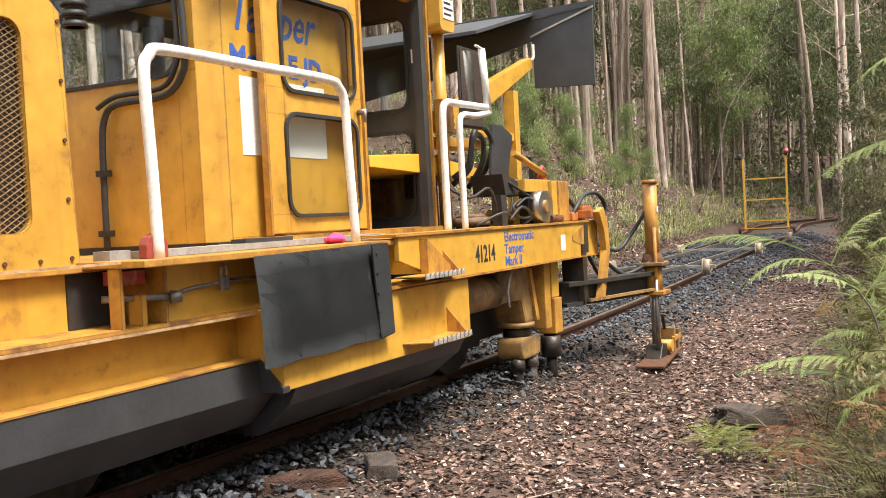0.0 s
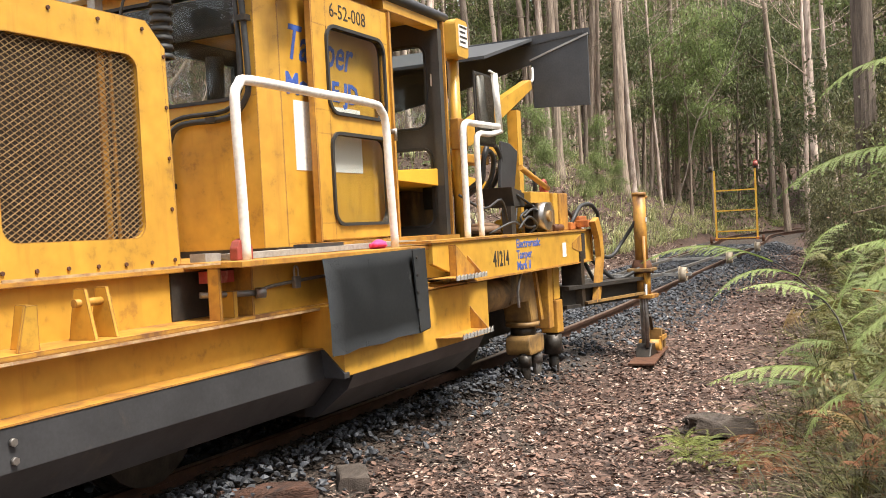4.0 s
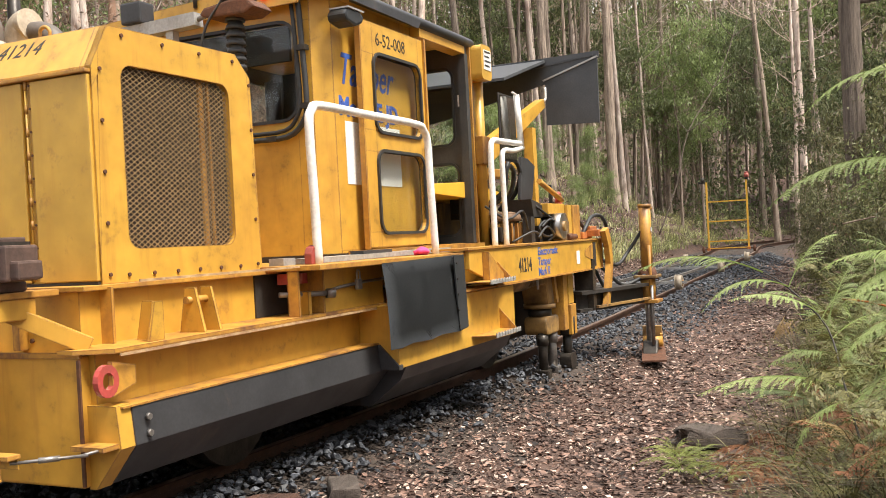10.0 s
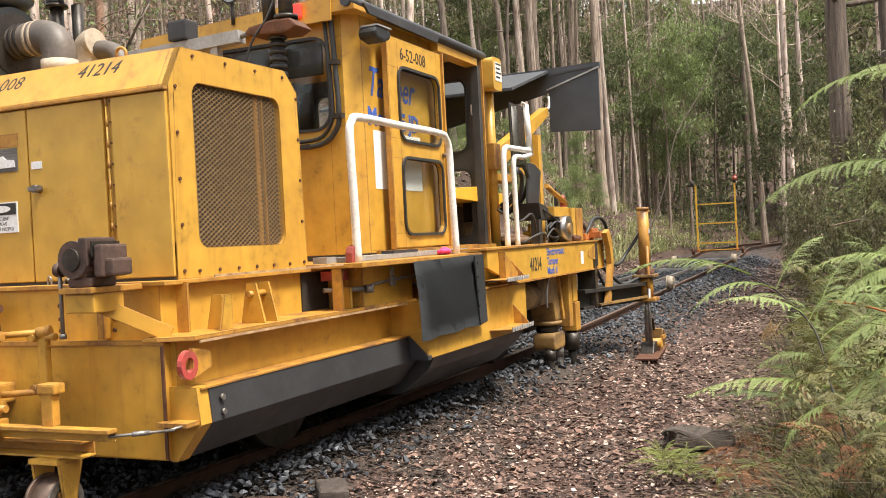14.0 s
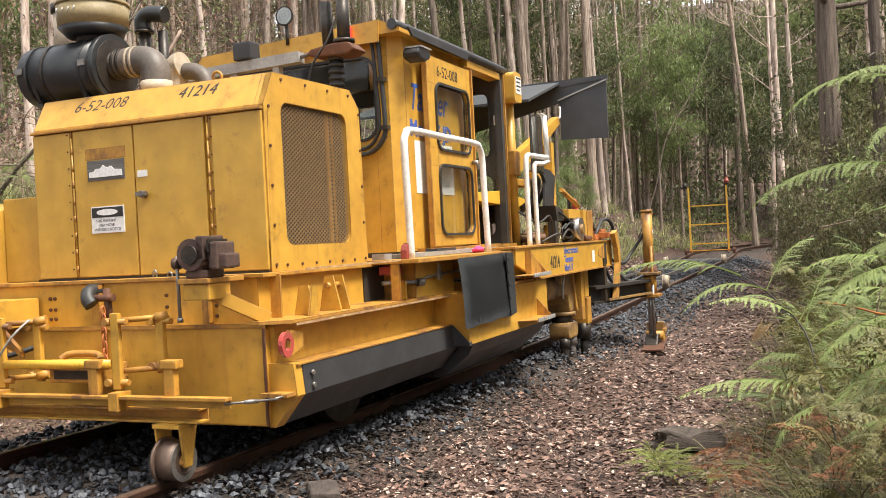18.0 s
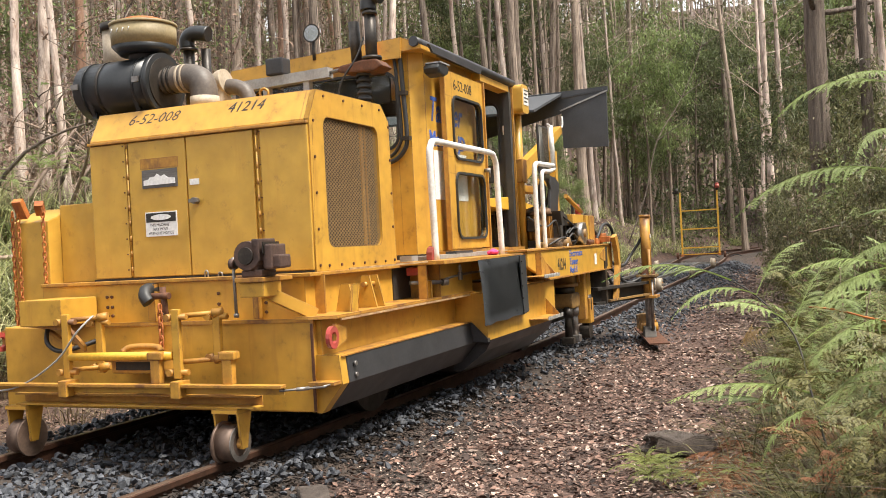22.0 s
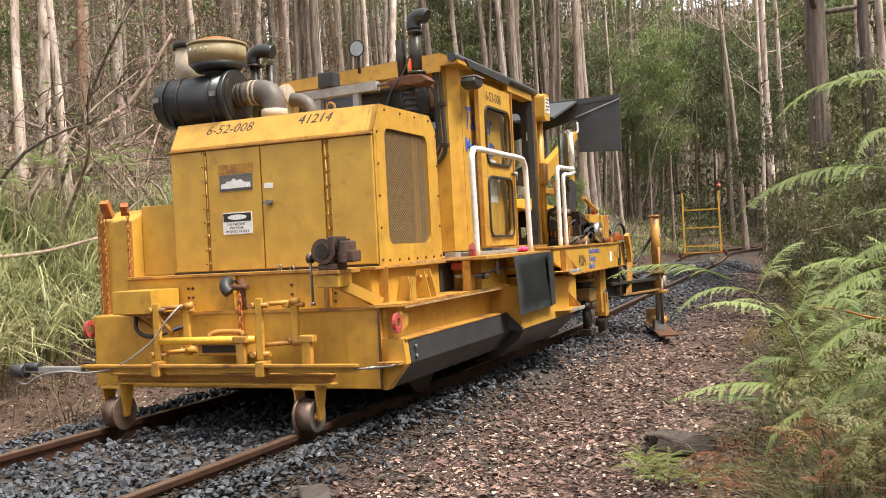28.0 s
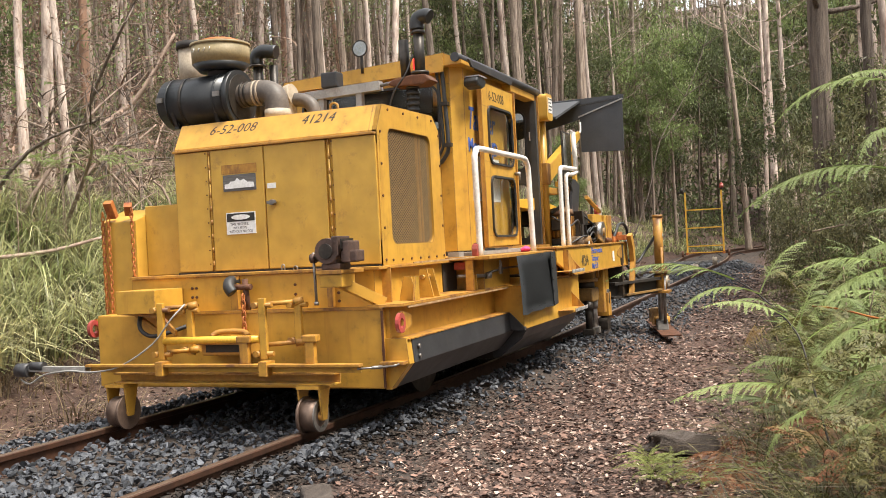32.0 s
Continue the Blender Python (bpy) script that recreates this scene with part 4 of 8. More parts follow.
def cab():
    T = TAMPER
    X0, X1, Y0, Y1, Z0, Z1 = 2.95, 5.27, -0.92, 0.95, 1.13, 2.97
    part("cab_floor", box(B(), X0, X1, Y0, Y1, Z0, Z0 + 0.04), DARK, T)
    near = wall_with_windows(B(), 3.07, X1, Z0 + 0.04, Z1, [(4.36, X1, 1.19, 2.88)], "y", Y0, Y0 + 0.04)
    near = part("cab_side_wall", near, YELLOW, T)
    part("cab_corner_panel", prism(B(), [(X0, -0.82), (3.07, Y0), (3.07, Y0 + 0.04), (X0 + 0.04, -0.80)], "z", Z0 + 0.04, Z1), YELLOW, T)
    hole = (-0.69, 0.80, 2.13, 2.80)
    fr = wall_with_windows(B(), -0.82, Y1, Z0 + 0.04, Z1, [hole], "x", X0, X0 + 0.04)
    corner_fill(fr, *hole, 0.12, "x", X0, X0 + 0.04)
    fr = part("cab_tail_wall", fr, YELLOW, T)
    gasketed(fr, *hole, "x", X0 - 0.012, X0 + 0.05, 0.12)
    far = [(3.1, 4.0, 1.95, 2.78), (4.15, 5.05, 1.95, 2.78)]
    lw = part("cab_far_wall", wall_with_windows(B(), X0, X1, Z0 + 0.04, Z1, far, "y", Y1, Y1 + 0.04), CAB_GREY, T)
    for h in far:
        p = part("pane", box(B(), h[0], h[1], Y1 + 0.015, Y1 + 0.021, h[2], h[3]), GLASS, lw)
        p.visible_shadow = False
    holes = [(-0.86, -0.36, 2.09, 2.76), (-0.88, -0.36, 1.27, 1.90), (-0.24, 0.8, 1.6, 2.76)]
    rw = wall_with_windows(B(), -1.0, Y1, Z0 + 0.04, Z1, holes, "x", X1 - 0.04, X1)
    for h in holes:
        corner_fill(rw, *h, 0.08, "x", X1 - 0.04, X1)
    rw = part("cab_work_wall", rw, CAB_GREY, T, "dark grey wall with rounded windows")
    for h in holes:
        gasketed(rw, *h, "x", X1 - 0.052, X1 + 0.01, 0.08)
    part("wall_switch", box(B(), X1 - 0.06, X1 - 0.04, -0.96, -0.92, 2.42, 2.52), PATCH, rw)
    part("corner_post", box(B(), 5.272, 5.30, -1.03, -0.97, 1.13, 2.95), YELLOW_WORN, T)
    part("door_jamb", box(B(), 5.20, 5.268, -1.012, -0.94, 1.19, 2.88), CAB_GREY, T)
    part("door_lintel", box(B(), 4.30, 5.214, -1.01, -0.88, 2.88, 2.97), YELLOW, T)
    roof = prism(B(), [(-0.99, 2.965), (-0.99, 3.0), (-0.80, 3.085), (0.96, 2.985), (1.0, 2.95), (1.0, 2.92)], "x", 2.86, 5.36)
    part("cab_roof", roof, YELLOW, T)
    part("roof_visor", prism(B(), [(-0.80, 2.90), (-0.81, 3.08), (0.96, 2.985), (0.97, 2.875)], "x", 2.84, 2.862), YELLOW, T)
    gut = pipe(B(), [(2.84, -0.93, 3.03), (3.5, -0.99, 3.0), (4.3, -1.0, 2.995), (5.36, -1.0, 2.99)], 0.046, 12)
    gut = part("roof_edge_cover", gut, SKIRT, T, "rolled dark grey sheet along the roof edge")
    part("edge_flap", prism(B(), [(2.90, 3.0), (4.25, 2.985), (4.2, 2.925), (2.98, 2.94)], "y", -1.055, -1.035), SKIRT, gut)
    mir = prism(B(), [(2.97, 2.755), (3.10, 2.735), (3.19, 2.77), (3.22, 2.82), (3.14, 2.855), (2.99, 2.85), (2.95, 2.80)], "y", -1.11, -0.96, 0.02)
    mir = part("side_lamp_housing", mir, FILTER, T, "black lamp housing over the door")
    part("housing_rim", box(B(), 2.98, 3.20, -1.12, -0.97, 2.845, 2.857), GREY_PAINT, mir)
    # sliding door
    DX0, DX1 = 3.30, 4.34
    w1, w2 = (3.48, 4.235, 2.055, 2.615), (3.485, 4.235, 1.31, 1.90)
    d = wall_with_windows(B(), DX0, DX1, 1.20, 2.85, [w1, w2], "y", -1.015, -0.985)
    for h in (w1, w2):
        corner_fill(d, *h, 0.09, "y", -1.02, -0.985)
    d = part("sliding_door", d, YELLOW, T, "yellow sliding cab door")
    gasketed(d, *w1, "y", -1.033, -0.976, 0.09)
    gasketed(d, *w2, "y", -1.033, -0.976, 0.09)
    part("door_edge", box(B(), DX0 - 0.006, DX0 + 0.014, -1.019, -0.975, 1.19, 2.86), YELLOW_WORN, d)
    part("door_edge", box(B(), DX1 - 0.02, DX1 + 0.01, -1.035, -0.97, 1.19, 2.86), YELLOW_WORN, d)
    hnd = rod(rod(B(), (4.28, -1.075, 1.97), (4.28, -1.02, 1.97), 0.02), (4.28, -1.07, 1.99), (4.28, -1.07, 1.90), 0.012)
    part("door_handle", hnd, STEEL, d)
    lettering("fleet_number", "6-52-008", 0.14, at(3.53, -1.0165, 2.69), INK, d, 0.001, squeeze=0.95)
    part("door_sill", box(B(), 3.15, 5.27, -1.09, -0.92, 1.150, 1.185), YELLOW_WORN, T)
    
    part("white_patch", box(B(), 3.195, 4.03, -0.9235, -0.92, 1.66, 2.11), PATCH, near, "white painted patch")
    lettering("door_word", "Tamper", 0.32, at(3.125, -0.9212, 2.375), BLUE, near, 0.001, shear=0.36, squeeze=0.80, bold=0.004)
    lettering("door_word", "Model E-JD", 0.19, at(3.12, -0.9212, 2.150), BLUE, near, 0.003, squeeze=1.02, bold=0.006)
    box_l = prism(B(), rounded(5.31, 5.55, 2.66, 2.975, 0.05), "y", -1.13, -0.95)
    bl = part("lamp_box", box_l, YELLOW_DOOR, T)
    part("box_label", box(B(), 5.36, 5.53, -1.135, -1.13, 2.75, 2.93), PATCH, bl, "white notice with small print")
    bars = B()
    for i in range(4):
        box(bars, 5.375, 5.515 - 0.03 * (i % 2), -1.138, -1.135, 2.905 - 0.042 * i, 2.92 - 0.042 * i)
    part("print_lines", bars, INK, bl)
    # conduit and hoses on the tail wall
    part("conduit", pipe(B(), [(2.91, -0.70, 2.95), (2.90, -0.765, 2.93), (2.90, -0.785, 2.6), (2.90, -0.80, 2.24), (2.90, -0.77, 2.10), (2.91, -0.62, 2.0), (2.91, -0.26, 1.99), (2.91, -0.15, 1.91), (2.91, -0.12, 1.7), (2.91, -0.11, 1.13)], 0.020, 10), HOSE, T, "black rubber conduit")
    part("conduit", pipe(B(), [(2.91, -0.66, 2.96), (2.90, -0.71, 2.92), (2.90, -0.735, 2.6), (2.90, -0.75, 2.26), (2.90, -0.72, 2.14), (2.91, -0.60, 2.045), (2.91, -0.26, 2.035), (2.91, -0.10, 1.98)], 0.015, 10), HOSE, T)
    for p in ((2.9, -0.785, 2.6), (2.9, -0.798, 2.2), (2.91, -0.5, 1.995), (2.91, -0.12, 1.6), (2.91, -0.112, 1.25)):
        part("conduit_clip", box(B(), p[0] - 0.03, p[0] + 0.03, p[1] - 0.035, p[1] + 0.035, p[2] - 0.018, p[2] + 0.018), OILY, T)
    # inside
    seat = box(box(B(), 3.6, 4.1, -0.4, 0.1, 1.5, 1.62, 0.04), 3.55, 3.68, -0.4, 0.1, 1.6, 2.15, 0.04)
    part("driver_seat", seat, HOSE, T)
    part("control_desk", box(B(), 4.75, 5.18, -0.3, 0.6, 1.2, 1.75, 0.02), CAB_GREY, T)
    part("sun_visor", box(B(), 3.02, 3.05, -0.6, 0.5, 2.55, 2.80), DARK, T)
    part("hanging_lamp", rod(B(), (3.06, -0.42, 2.1), (3.06, -0.42, 2.42), 0.06), OILY, T)


cab()


def rails_and_boards():
    T = TAMPER
    y = -1.39
    part("handrail", pipe(B(), [(2.01, y, 1.12), (2.00, y, 1.5), (1.985, y, 1.92), (2.02, y, 2.02), (2.12, y, 2.055), (2.7, y, 2.055), (3.38, y, 2.055), (3.50, y, 2.02), (3.555, y, 1.93), (3.57, y, 1.6), (3.60, y, 1.12)], 0.027, 12), WHITE, T, "white-painted bent tube handrail")
    part("handrail", pipe(B(), [(4.77, y, 1.13), (4.77, y, 1.6), (4.775, y, 1.95), (4.83, y, 2.04), (5.0, y, 2.05), (5.5, y, 2.06)], 0.026, 12), WHITE, T, "chipped white tube handrail")
    part("handrail", pipe(B(), [(5.04, y, 1.13), (5.03, y, 1.6), (5.03, y, 1.9), (5.09, y, 1.975), (5.3, y, 1.985), (5.55, y, 2.03)], 0.024, 12), WHITE, T)
    part("handrail_post", rod(rod(B(), (5.53, y, 2.03), (5.46, y, 2.50), 0.028), (5.46, y, 2.50), (5.36, y, 2.51), 0.01), WHITE, T)
    mr = part("mirror_frame", box(B(), 5.20, 5.60, -1.32, -1.305, 1.90, 2.50, 0.004), DARK, T, "dark framed mirror panel beside the handrail")
    part("mirror_glass", box(B(), 5.22, 5.58, -1.327, -1.3215, 1.92, 2.48), MIRROR, mr)
    part("foot_clamp", prism(B(), [(1.945, 1.128), (2.075, 1.128), (2.075, 1.19), (2.055, 1.225), (2.01, 1.24), (1.965, 1.225), (1.945, 1.19)], "y", -1.385, -1.335, 0.006), DULL_RED, T, "dull red rail foot bracket")
    brd = beam(B(), (2.05, -1.22, 1.145), (4.15, -1.18, 1.15), 0.16, 0.032)
    part("foot_board", brd, GREY_PAINT, T, "grey aluminium foot board")
    part("board_block", box(B(), 2.75, 3.15, -1.27, -1.17, 1.161, 1.185), SKIRT, T)
    part("board_end", box(B(), 1.86, 1.98, -1.25, -1.15, 1.128, 1.17), GREY_PAINT, T)
    # buff edges where the paint is scuffed away
    part("deck_edge", box(B(), 0.50, 3.72, -1.432, -1.425, 1.117, 1.128), EDGE, T, "scuffed buff deck edge")
    part("shelf_edge", box(B(), 0.36, 2.6, -1.4325, -1.4255, 0.811, 0.823), EDGE, T)
    part("door_padlock", pipe(box(B(), 0.515, 0.535, -0.47, -0.42, 1.03, 1.085, 0.005), [(0.525, -0.46, 1.085), (0.525, -0.46, 1.125), (0.525, -0.445, 1.135), (0.525, -0.43, 1.125), (0.525, -0.43, 1.085)], 0.006, 6), STEEL, T, "steel padlock")
    rag = bmesh.ops.create_icosphere(bm := B(), subdivisions=2, radius=0.05)
    for v in bm.verts:
        v.co = Vector((v.co.x * 1.6, v.co.y, v.co.z * 0.5)) + Vector((3.42, -1.36, 1.155)) + 0.02 * noise.noise_vector(v.co * 30)
    part("cloth_rag", bm, PINK, T, "bright pink rag", smooth=True)


rails_and_boards()


def side_beam():
    T = TAMPER
    pts = [(3.75, 1.142), (7.30, 1.142), (7.30, 0.85), (4.3, 0.85), (3.75, 1.0)]
    b = part("side_beam", prism(B(), pts, "y", -1.585, -1.55, 0.004), YELLOW, T)
    part("beam_flange", box(box(B(), 3.7, 7.31, -1.60, -1.30, 1.142, 1.158), 4.25, 7.31, -1.60, -1.30, 0.838, 0.852), YELLOW_WORN, b)
    part("beam_inner_web", box(B(), 4.7, 7.1, -1.33, -1.31, 0.85, 1.142), YELLOW, b)
    part("beam_end", box(B(), 7.30, 7.32, -1.6, -1.30, 0.84, 1.155), YELLOW_WORN, b)
    # Slot and notch are flat plates; the shade inside them is in their colour.
    part("beam_slot_shade", box(B(), 7.0, 7.10, -1.5885, -1.585, 0.872, 1.122), DARK, b)
    part("slot_plate", prism(B(), [(6.70, 1.035), (6.99, 1.115), (6.99, 0.93), (6.70, 0.99)], "y", -1.5885, -1.5855), YELLOW_WORN, b)
    part("far_beam", prism(B(), [(3.75, 1.142), (7.20, 1.142), (7.20, 0.85), (3.75, 0.85)], "y", 1.5, 1.55), YELLOW, T)
    part("cross_member", box(B(), 6.95, 7.15, -1.31, 1.5, 0.86, 1.13), YELLOW, T)
    part("cross_member", box(B(), 4.7, 4.9, -1.31, 1.5, 0.86, 1.12), YELLOW, T)
    part("beam_gusset", prism(B(), [(4.0, 1.12), (4.42, 0.87), (4.0, 0.87)], "y", -1.64, -1.586), YELLOW_WORN, b)
    lettering("fleet_number", "41214", 0.165, at(4.78, -1.5865, 0.925), INK, b, 0.001, squeeze=0.78, bold=0.004)
    for i, t in enumerate(("Electromatic", "Tamper", "Mark II")):
        lettering("beam_word", t, 0.100, at(5.27, -1.5865, 1.050 - 0.090 * i), BLUE, b, 0.001, squeeze=1.10, bold=0.0015)
    part("beam_sticker", box(B(), 6.42, 6.52, -1.588, -1.585, 0.92, 1.05), PATCH, b)
    lg = part("guide_leg", box(B(), 6.27, 6.40, -1.48, -1.32, 0.28, 0.85, 0.008), YELLOW_WORN, T)
    part("leg_shoe", box(B(), 6.43, 6.60, -1.50, -1.34, 0.22, 0.52, 0.008), YELLOW_WORN, lg)
    part("guide_rail", box(B(), 6.43, 6.60, -1.48, -1.30, 0.525, 0.85, 0.008), YELLOW, T)
    # machinery over the deck
    hg = part("gear_housing", box(B(), 6.70, 6.95, -1.48, -1.16, 1.16, 1.515, 0.012), YELLOW_WORN, T)
    part("housing_cover", box(B(), 6.56, 6.69, -1.47, -1.20, 1.16, 1.515, 0.008), YELLOW, hg)
    part("cross_box", box(B(), 6.05, 6.555, -1.44, -1.28, 1.42, 1.525, 0.008), YELLOW, hg)
    eye = pipe(B(), [(6.58, -1.36, 1.52), (6.575, -1.36, 1.58), (6.63, -1.36, 1.635), (6.685, -1.36, 1.58), (6.68, -1.36, 1.52)], 0.022, 10)
    part("lifting_eye", eye, RED, hg, "faded red lifting eye")
    part("red_pipe_joint", rod(rod(B(), (6.42, -1.50, 1.19), (6.62, -1.52, 1.19), 0.03), (6.5, -1.53, 1.19), (6.5, -1.44, 1.19), 0.035), RUST, hg)
    pu = part("pulley", rod(B(), (6.26, -1.52, 1.30), (6.26, -1.42, 1.30), 0.125, n=28), CHROME, T, "bright worn steel pulley")
    part("pulley_hub", rod(B(), (6.26, -1.545, 1.30), (6.26, -1.40, 1.30), 0.05, n=16), GRIME, pu)
    part("pulley_cover", prism(B(), [(6.27, 1.16), (6.27, 1.43), (6.42, 1.43), (6.50, 1.34), (6.50, 1.16)], "y", -1.50, -1.40, 0.008), GRIME, pu)
    st = part("seat_back", prism(B(), [(5.98, 1.985), (6.17, 1.975), (6.36, 1.91), (6.22, 1.525), (5.90, 1.575)], "y", -1.22, -1.19, 0.006), SKIRT, T, "bent dark grey seat plate")
    part("seat_bracket", prism(B(), [(5.75, 1.565), (5.92, 1.54), (6.43, 1.42), (6.43, 1.395), (5.80, 1.395)], "y", -1.38, -1.10, 0.006), DARK, st, "black seat bracket")
    part("bracket_ear", box(B(), 6.41, 6.45, -1.36, -1.33, 1.38, 1.72), SKIRT, st)
    for x in (5.70, 6.24):
        part("seat_leg", box(B(), x, x + 0.10, -1.385, -1.30, 1.14, 1.40), DARK, st)
    part("valve_body", rod(rod(B(), (6.0, -1.15, 1.22), (6.28, -1.18, 1.22), 0.07, n=14), (6.1, -1.16, 1.22), (6.1, -1.16, 1.36), 0.03), GLOSS_YELLOW, T)
    part("junction_box", box(B(), 5.30, 5.40, -0.90, -0.75, 1.4, 1.66, 0.01), OILY, T)
    for i, p in enumerate(((5.40, 1.55), (5.52, 1.72), (5.64, 1.62))):
        part("pipe_run", pipe(B(), [(p[0] - 0.1, -0.90, 1.16), (p[0] - 0.1, -0.90, p[1] - 0.08), (p[0] - 0.02, -0.89, p[1]), (p[0] + 0.2, -0.88, p[1])], 0.013, 8), (STEEL, OILY, RUST)[i], T)
    part("work_post", box(B(), 6.79, 6.90, -1.06, -0.96, 1.15, 2.35), YELLOW, T)
    part("post_bar", box(B(), 6.05, 6.79, -1.05, -0.98, 1.895, 1.965, 0.006), YELLOW, T)
    for x in (6.12, 6.28):
        part("bar_bolt", rod(B(), (x, -1.01, 1.965), (x, -1.01, 1.995), 0.02, n=10), RUST, T)
    part("roof_post", rod(B(), (5.50, -1.0, 1.15), (5.50, -1.0, 2.72), 0.050), YELLOW, T)
    part("post_bracket", box(B(), 5.42, 5.60, -1.06, -0.98, 1.90, 2.16, 0.008), YELLOW_WORN, T)
    part("hydraulic_tank", box(B(), 5.45, 6.05, -0.55, 0.45, 1.16, 1.58, 0.03), GRIME, T, "grimy hydraulic tank behind the cab")
    part("tank_filler", rod(B(), (5.7, -0.35, 1.58), (5.7, -0.35, 1.66), 0.06, n=16), OILY, T)
    bo = prism(B(), [(5.50, 1.92), (5.50, 2.08), (5.75, 2.15), (7.40, 2.72), (7.44, 2.63), (6.3, 2.14), (5.8, 1.95)], "y", -1.00, -0.90, 0.006)
    bo = part("lifting_boom", bo, YELLOW, T)
    for i in range(6):
        part("boom_bolt", bolts(B(), [(5.53 + 0.08 * (i % 3), -1.00, 1.98 + 0.06 * (i // 3))], "y", 0.014, 0.012), RUST, bo)
    part("boom_strut", box(B(), 5.5, 6.2, -1.0, -0.8, 1.80, 1.88, 0.01), YELLOW_WORN, bo)
    part("far_boom", prism(B(), [(5.3, 2.15), (5.3, 2.32), (6.6, 1.98), (6.6, 1.86)], "y", 0.55, 0.65), YELLOW, T)
    part("work_deck_cover", prism(B(), [(4.5, 1.70), (5.3, 1.74), (6.3, 1.64), (6.3, 1.55), (4.5, 1.62)], "y", -0.95, 0.5, 0.006), GLOSS_YELLOW, T, "bright yellow cover plate")
    part("spanner_bar", rod(B(), (5.94, -1.4, 1.735), (6.62, -1.40, 1.565), 0.026), YELLOW_WORN, T)
    runs = [[(5.56, -1.05, 1.55), (5.58, -1.18, 1.66), (5.62, -1.20, 1.86), (5.74, -1.20, 1.95), (5.90, -1.20, 1.92), (5.98, -1.20, 1.80), (6.0, -1.12, 1.62), (6.02, -0.98, 1.5)],
            [(5.60, -1.02, 1.50), (5.63, -1.16, 1.62), (5.66, -1.17, 1.80), (5.76, -1.17, 1.89), (5.88, -1.17, 1.84), (5.93, -1.12, 1.66), (5.95, -0.98, 1.48)],
            [(5.7, -1.45, 1.2), (5.9, -1.47, 1.30), (6.1, -1.47, 1.22), (6.05, -1.4, 1.15)],
            [(5.4, -1.3, 1.17), (5.6, -1.44, 1.26), (5.8, -1.44, 1.2)],
            [(5.05, -1.2, 1.5), (5.2, -1.35, 1.38), (5.45, -1.4, 1.45), (5.62, -1.38, 1.28)],
            [(6.5, -1.1, 1.2), (6.7, -1.08, 1.55), (6.95, -1.05, 1.45), (7.1, -1.2, 1.2)]]
    runs.append([(5.9, -1.42, 1.30), (6.05, -1.45, 1.37), (6.2, -1.46, 1.33), (6.15, -1.44, 1.22), (5.95, -1.42, 1.22), (5.88, -1.4, 1.30), (6.0, -1.42, 1.36)])
    runs.append([(5.86, -1.38, 1.50), (6.05, -1.42, 1.42), (6.25, -1.42, 1.36), (6.35, -1.42, 1.22)])
    for i, q in enumerate(runs):
        part("hydraulic_hose", pipe(B(), q, 0.022 if i < 2 else 0.011, 8), HOSE, T)
    loops = [[(7.0, -1.45, 1.15), (7.07, -1.5, 1.28), (7.30, -1.5, 1.39), (7.66, -1.5, 1.40), (7.88, -1.5, 1.27), (7.73, -1.48, 1.08), (7.5, -1.45, 1.0)],
             [(7.35, -1.45, 0.98), (7.55, -1.6, 0.75), (7.8, -1.7, 0.62), (7.97, -1.9, 0.72)],
             [(7.38, -1.45, 1.0), (7.75, -1.62, 0.85), (8.0, -1.7, 0.98), (8.02, -1.89, 1.25)],
             [(7.32, -1.45, 0.95), (7.5, -1.55, 0.62), (7.75, -1.62, 0.50), (8.0, -1.75, 0.66)],
             [(6.9, -1.4, 1.45), (7.1, -1.42, 1.35), (7.25, -1.45, 1.22), (7.35, -1.46, 1.0)]]
    for i, q in enumerate(loops):
        part("looped_hose", pipe(B(), q, 0.020, 8), HOSE, T, "looping black hydraulic hose")
    horn = prism(B(), [(7.13, 1.23), (7.26, 1.27), (7.37, 1.12), (7.40, 0.88), (7.29, 0.62), (7.19, 0.44), (7.09, 0.44), (7.18, 0.64), (7.29, 0.88), (7.25, 1.06)], "y", -1.69, -1.63, 0.004)
    part("guide_bracket", box(B(), 7.10, 7.22, -1.63, -1.50, 1.18, 1.25, 0.008), RUST_PAINT, T)
    part("curved_guide", horn, YELLOW_WORN, T)
    part("end_bracket", box(B(), 6.97, 7.30, -1.5, -1.25, 1.16, 1.235, 0.01), RUST_PAINT, T, "rust-streaked end bracket")
    part("bracket_lug", box(B(), 7.18, 7.42, -1.52, -1.42, 1.19, 1.29, 0.012), RUST_PAINT, T)
    # canopy
    cp = part("canopy_sheet", prism(B(), [(-1.61, 3.19), (-1.61, 3.12), (-1.0, 2.90), (0.22, 2.62), (1.4, 2.44), (1.4, 2.98), (-0.13, 3.17)], "x", 7.50, 7.53), CANVAS, T, "dark grey raised canopy sheet")
    part("canopy_top", prism(B(), [(6.2, 2.80), (7.5, 3.16), (7.62, 3.20), (7.62, 3.18), (7.5, 3.13), (6.2, 2.77)], "y", -1.0, 1.4), CANVAS, cp)
    part("canopy_curtain", prism(B(), [(-1.60, 3.115), (-1.0, 2.92), (-1.0, 2.435), (-1.595, 2.41)], "x", 7.465, 7.495), CANVAS, cp)
    part("canopy_edge", beam(B(), (7.46, -1.61, 3.125), (7.46, -0.98, 2.925), 0.016, 0.018), GREY_PAINT, cp)
    part("canopy_fold", beam(B(), (7.488, -1.55, 3.15), (7.488, 1.35, 2.87), 0.012, 0.02), SKIRT, cp)
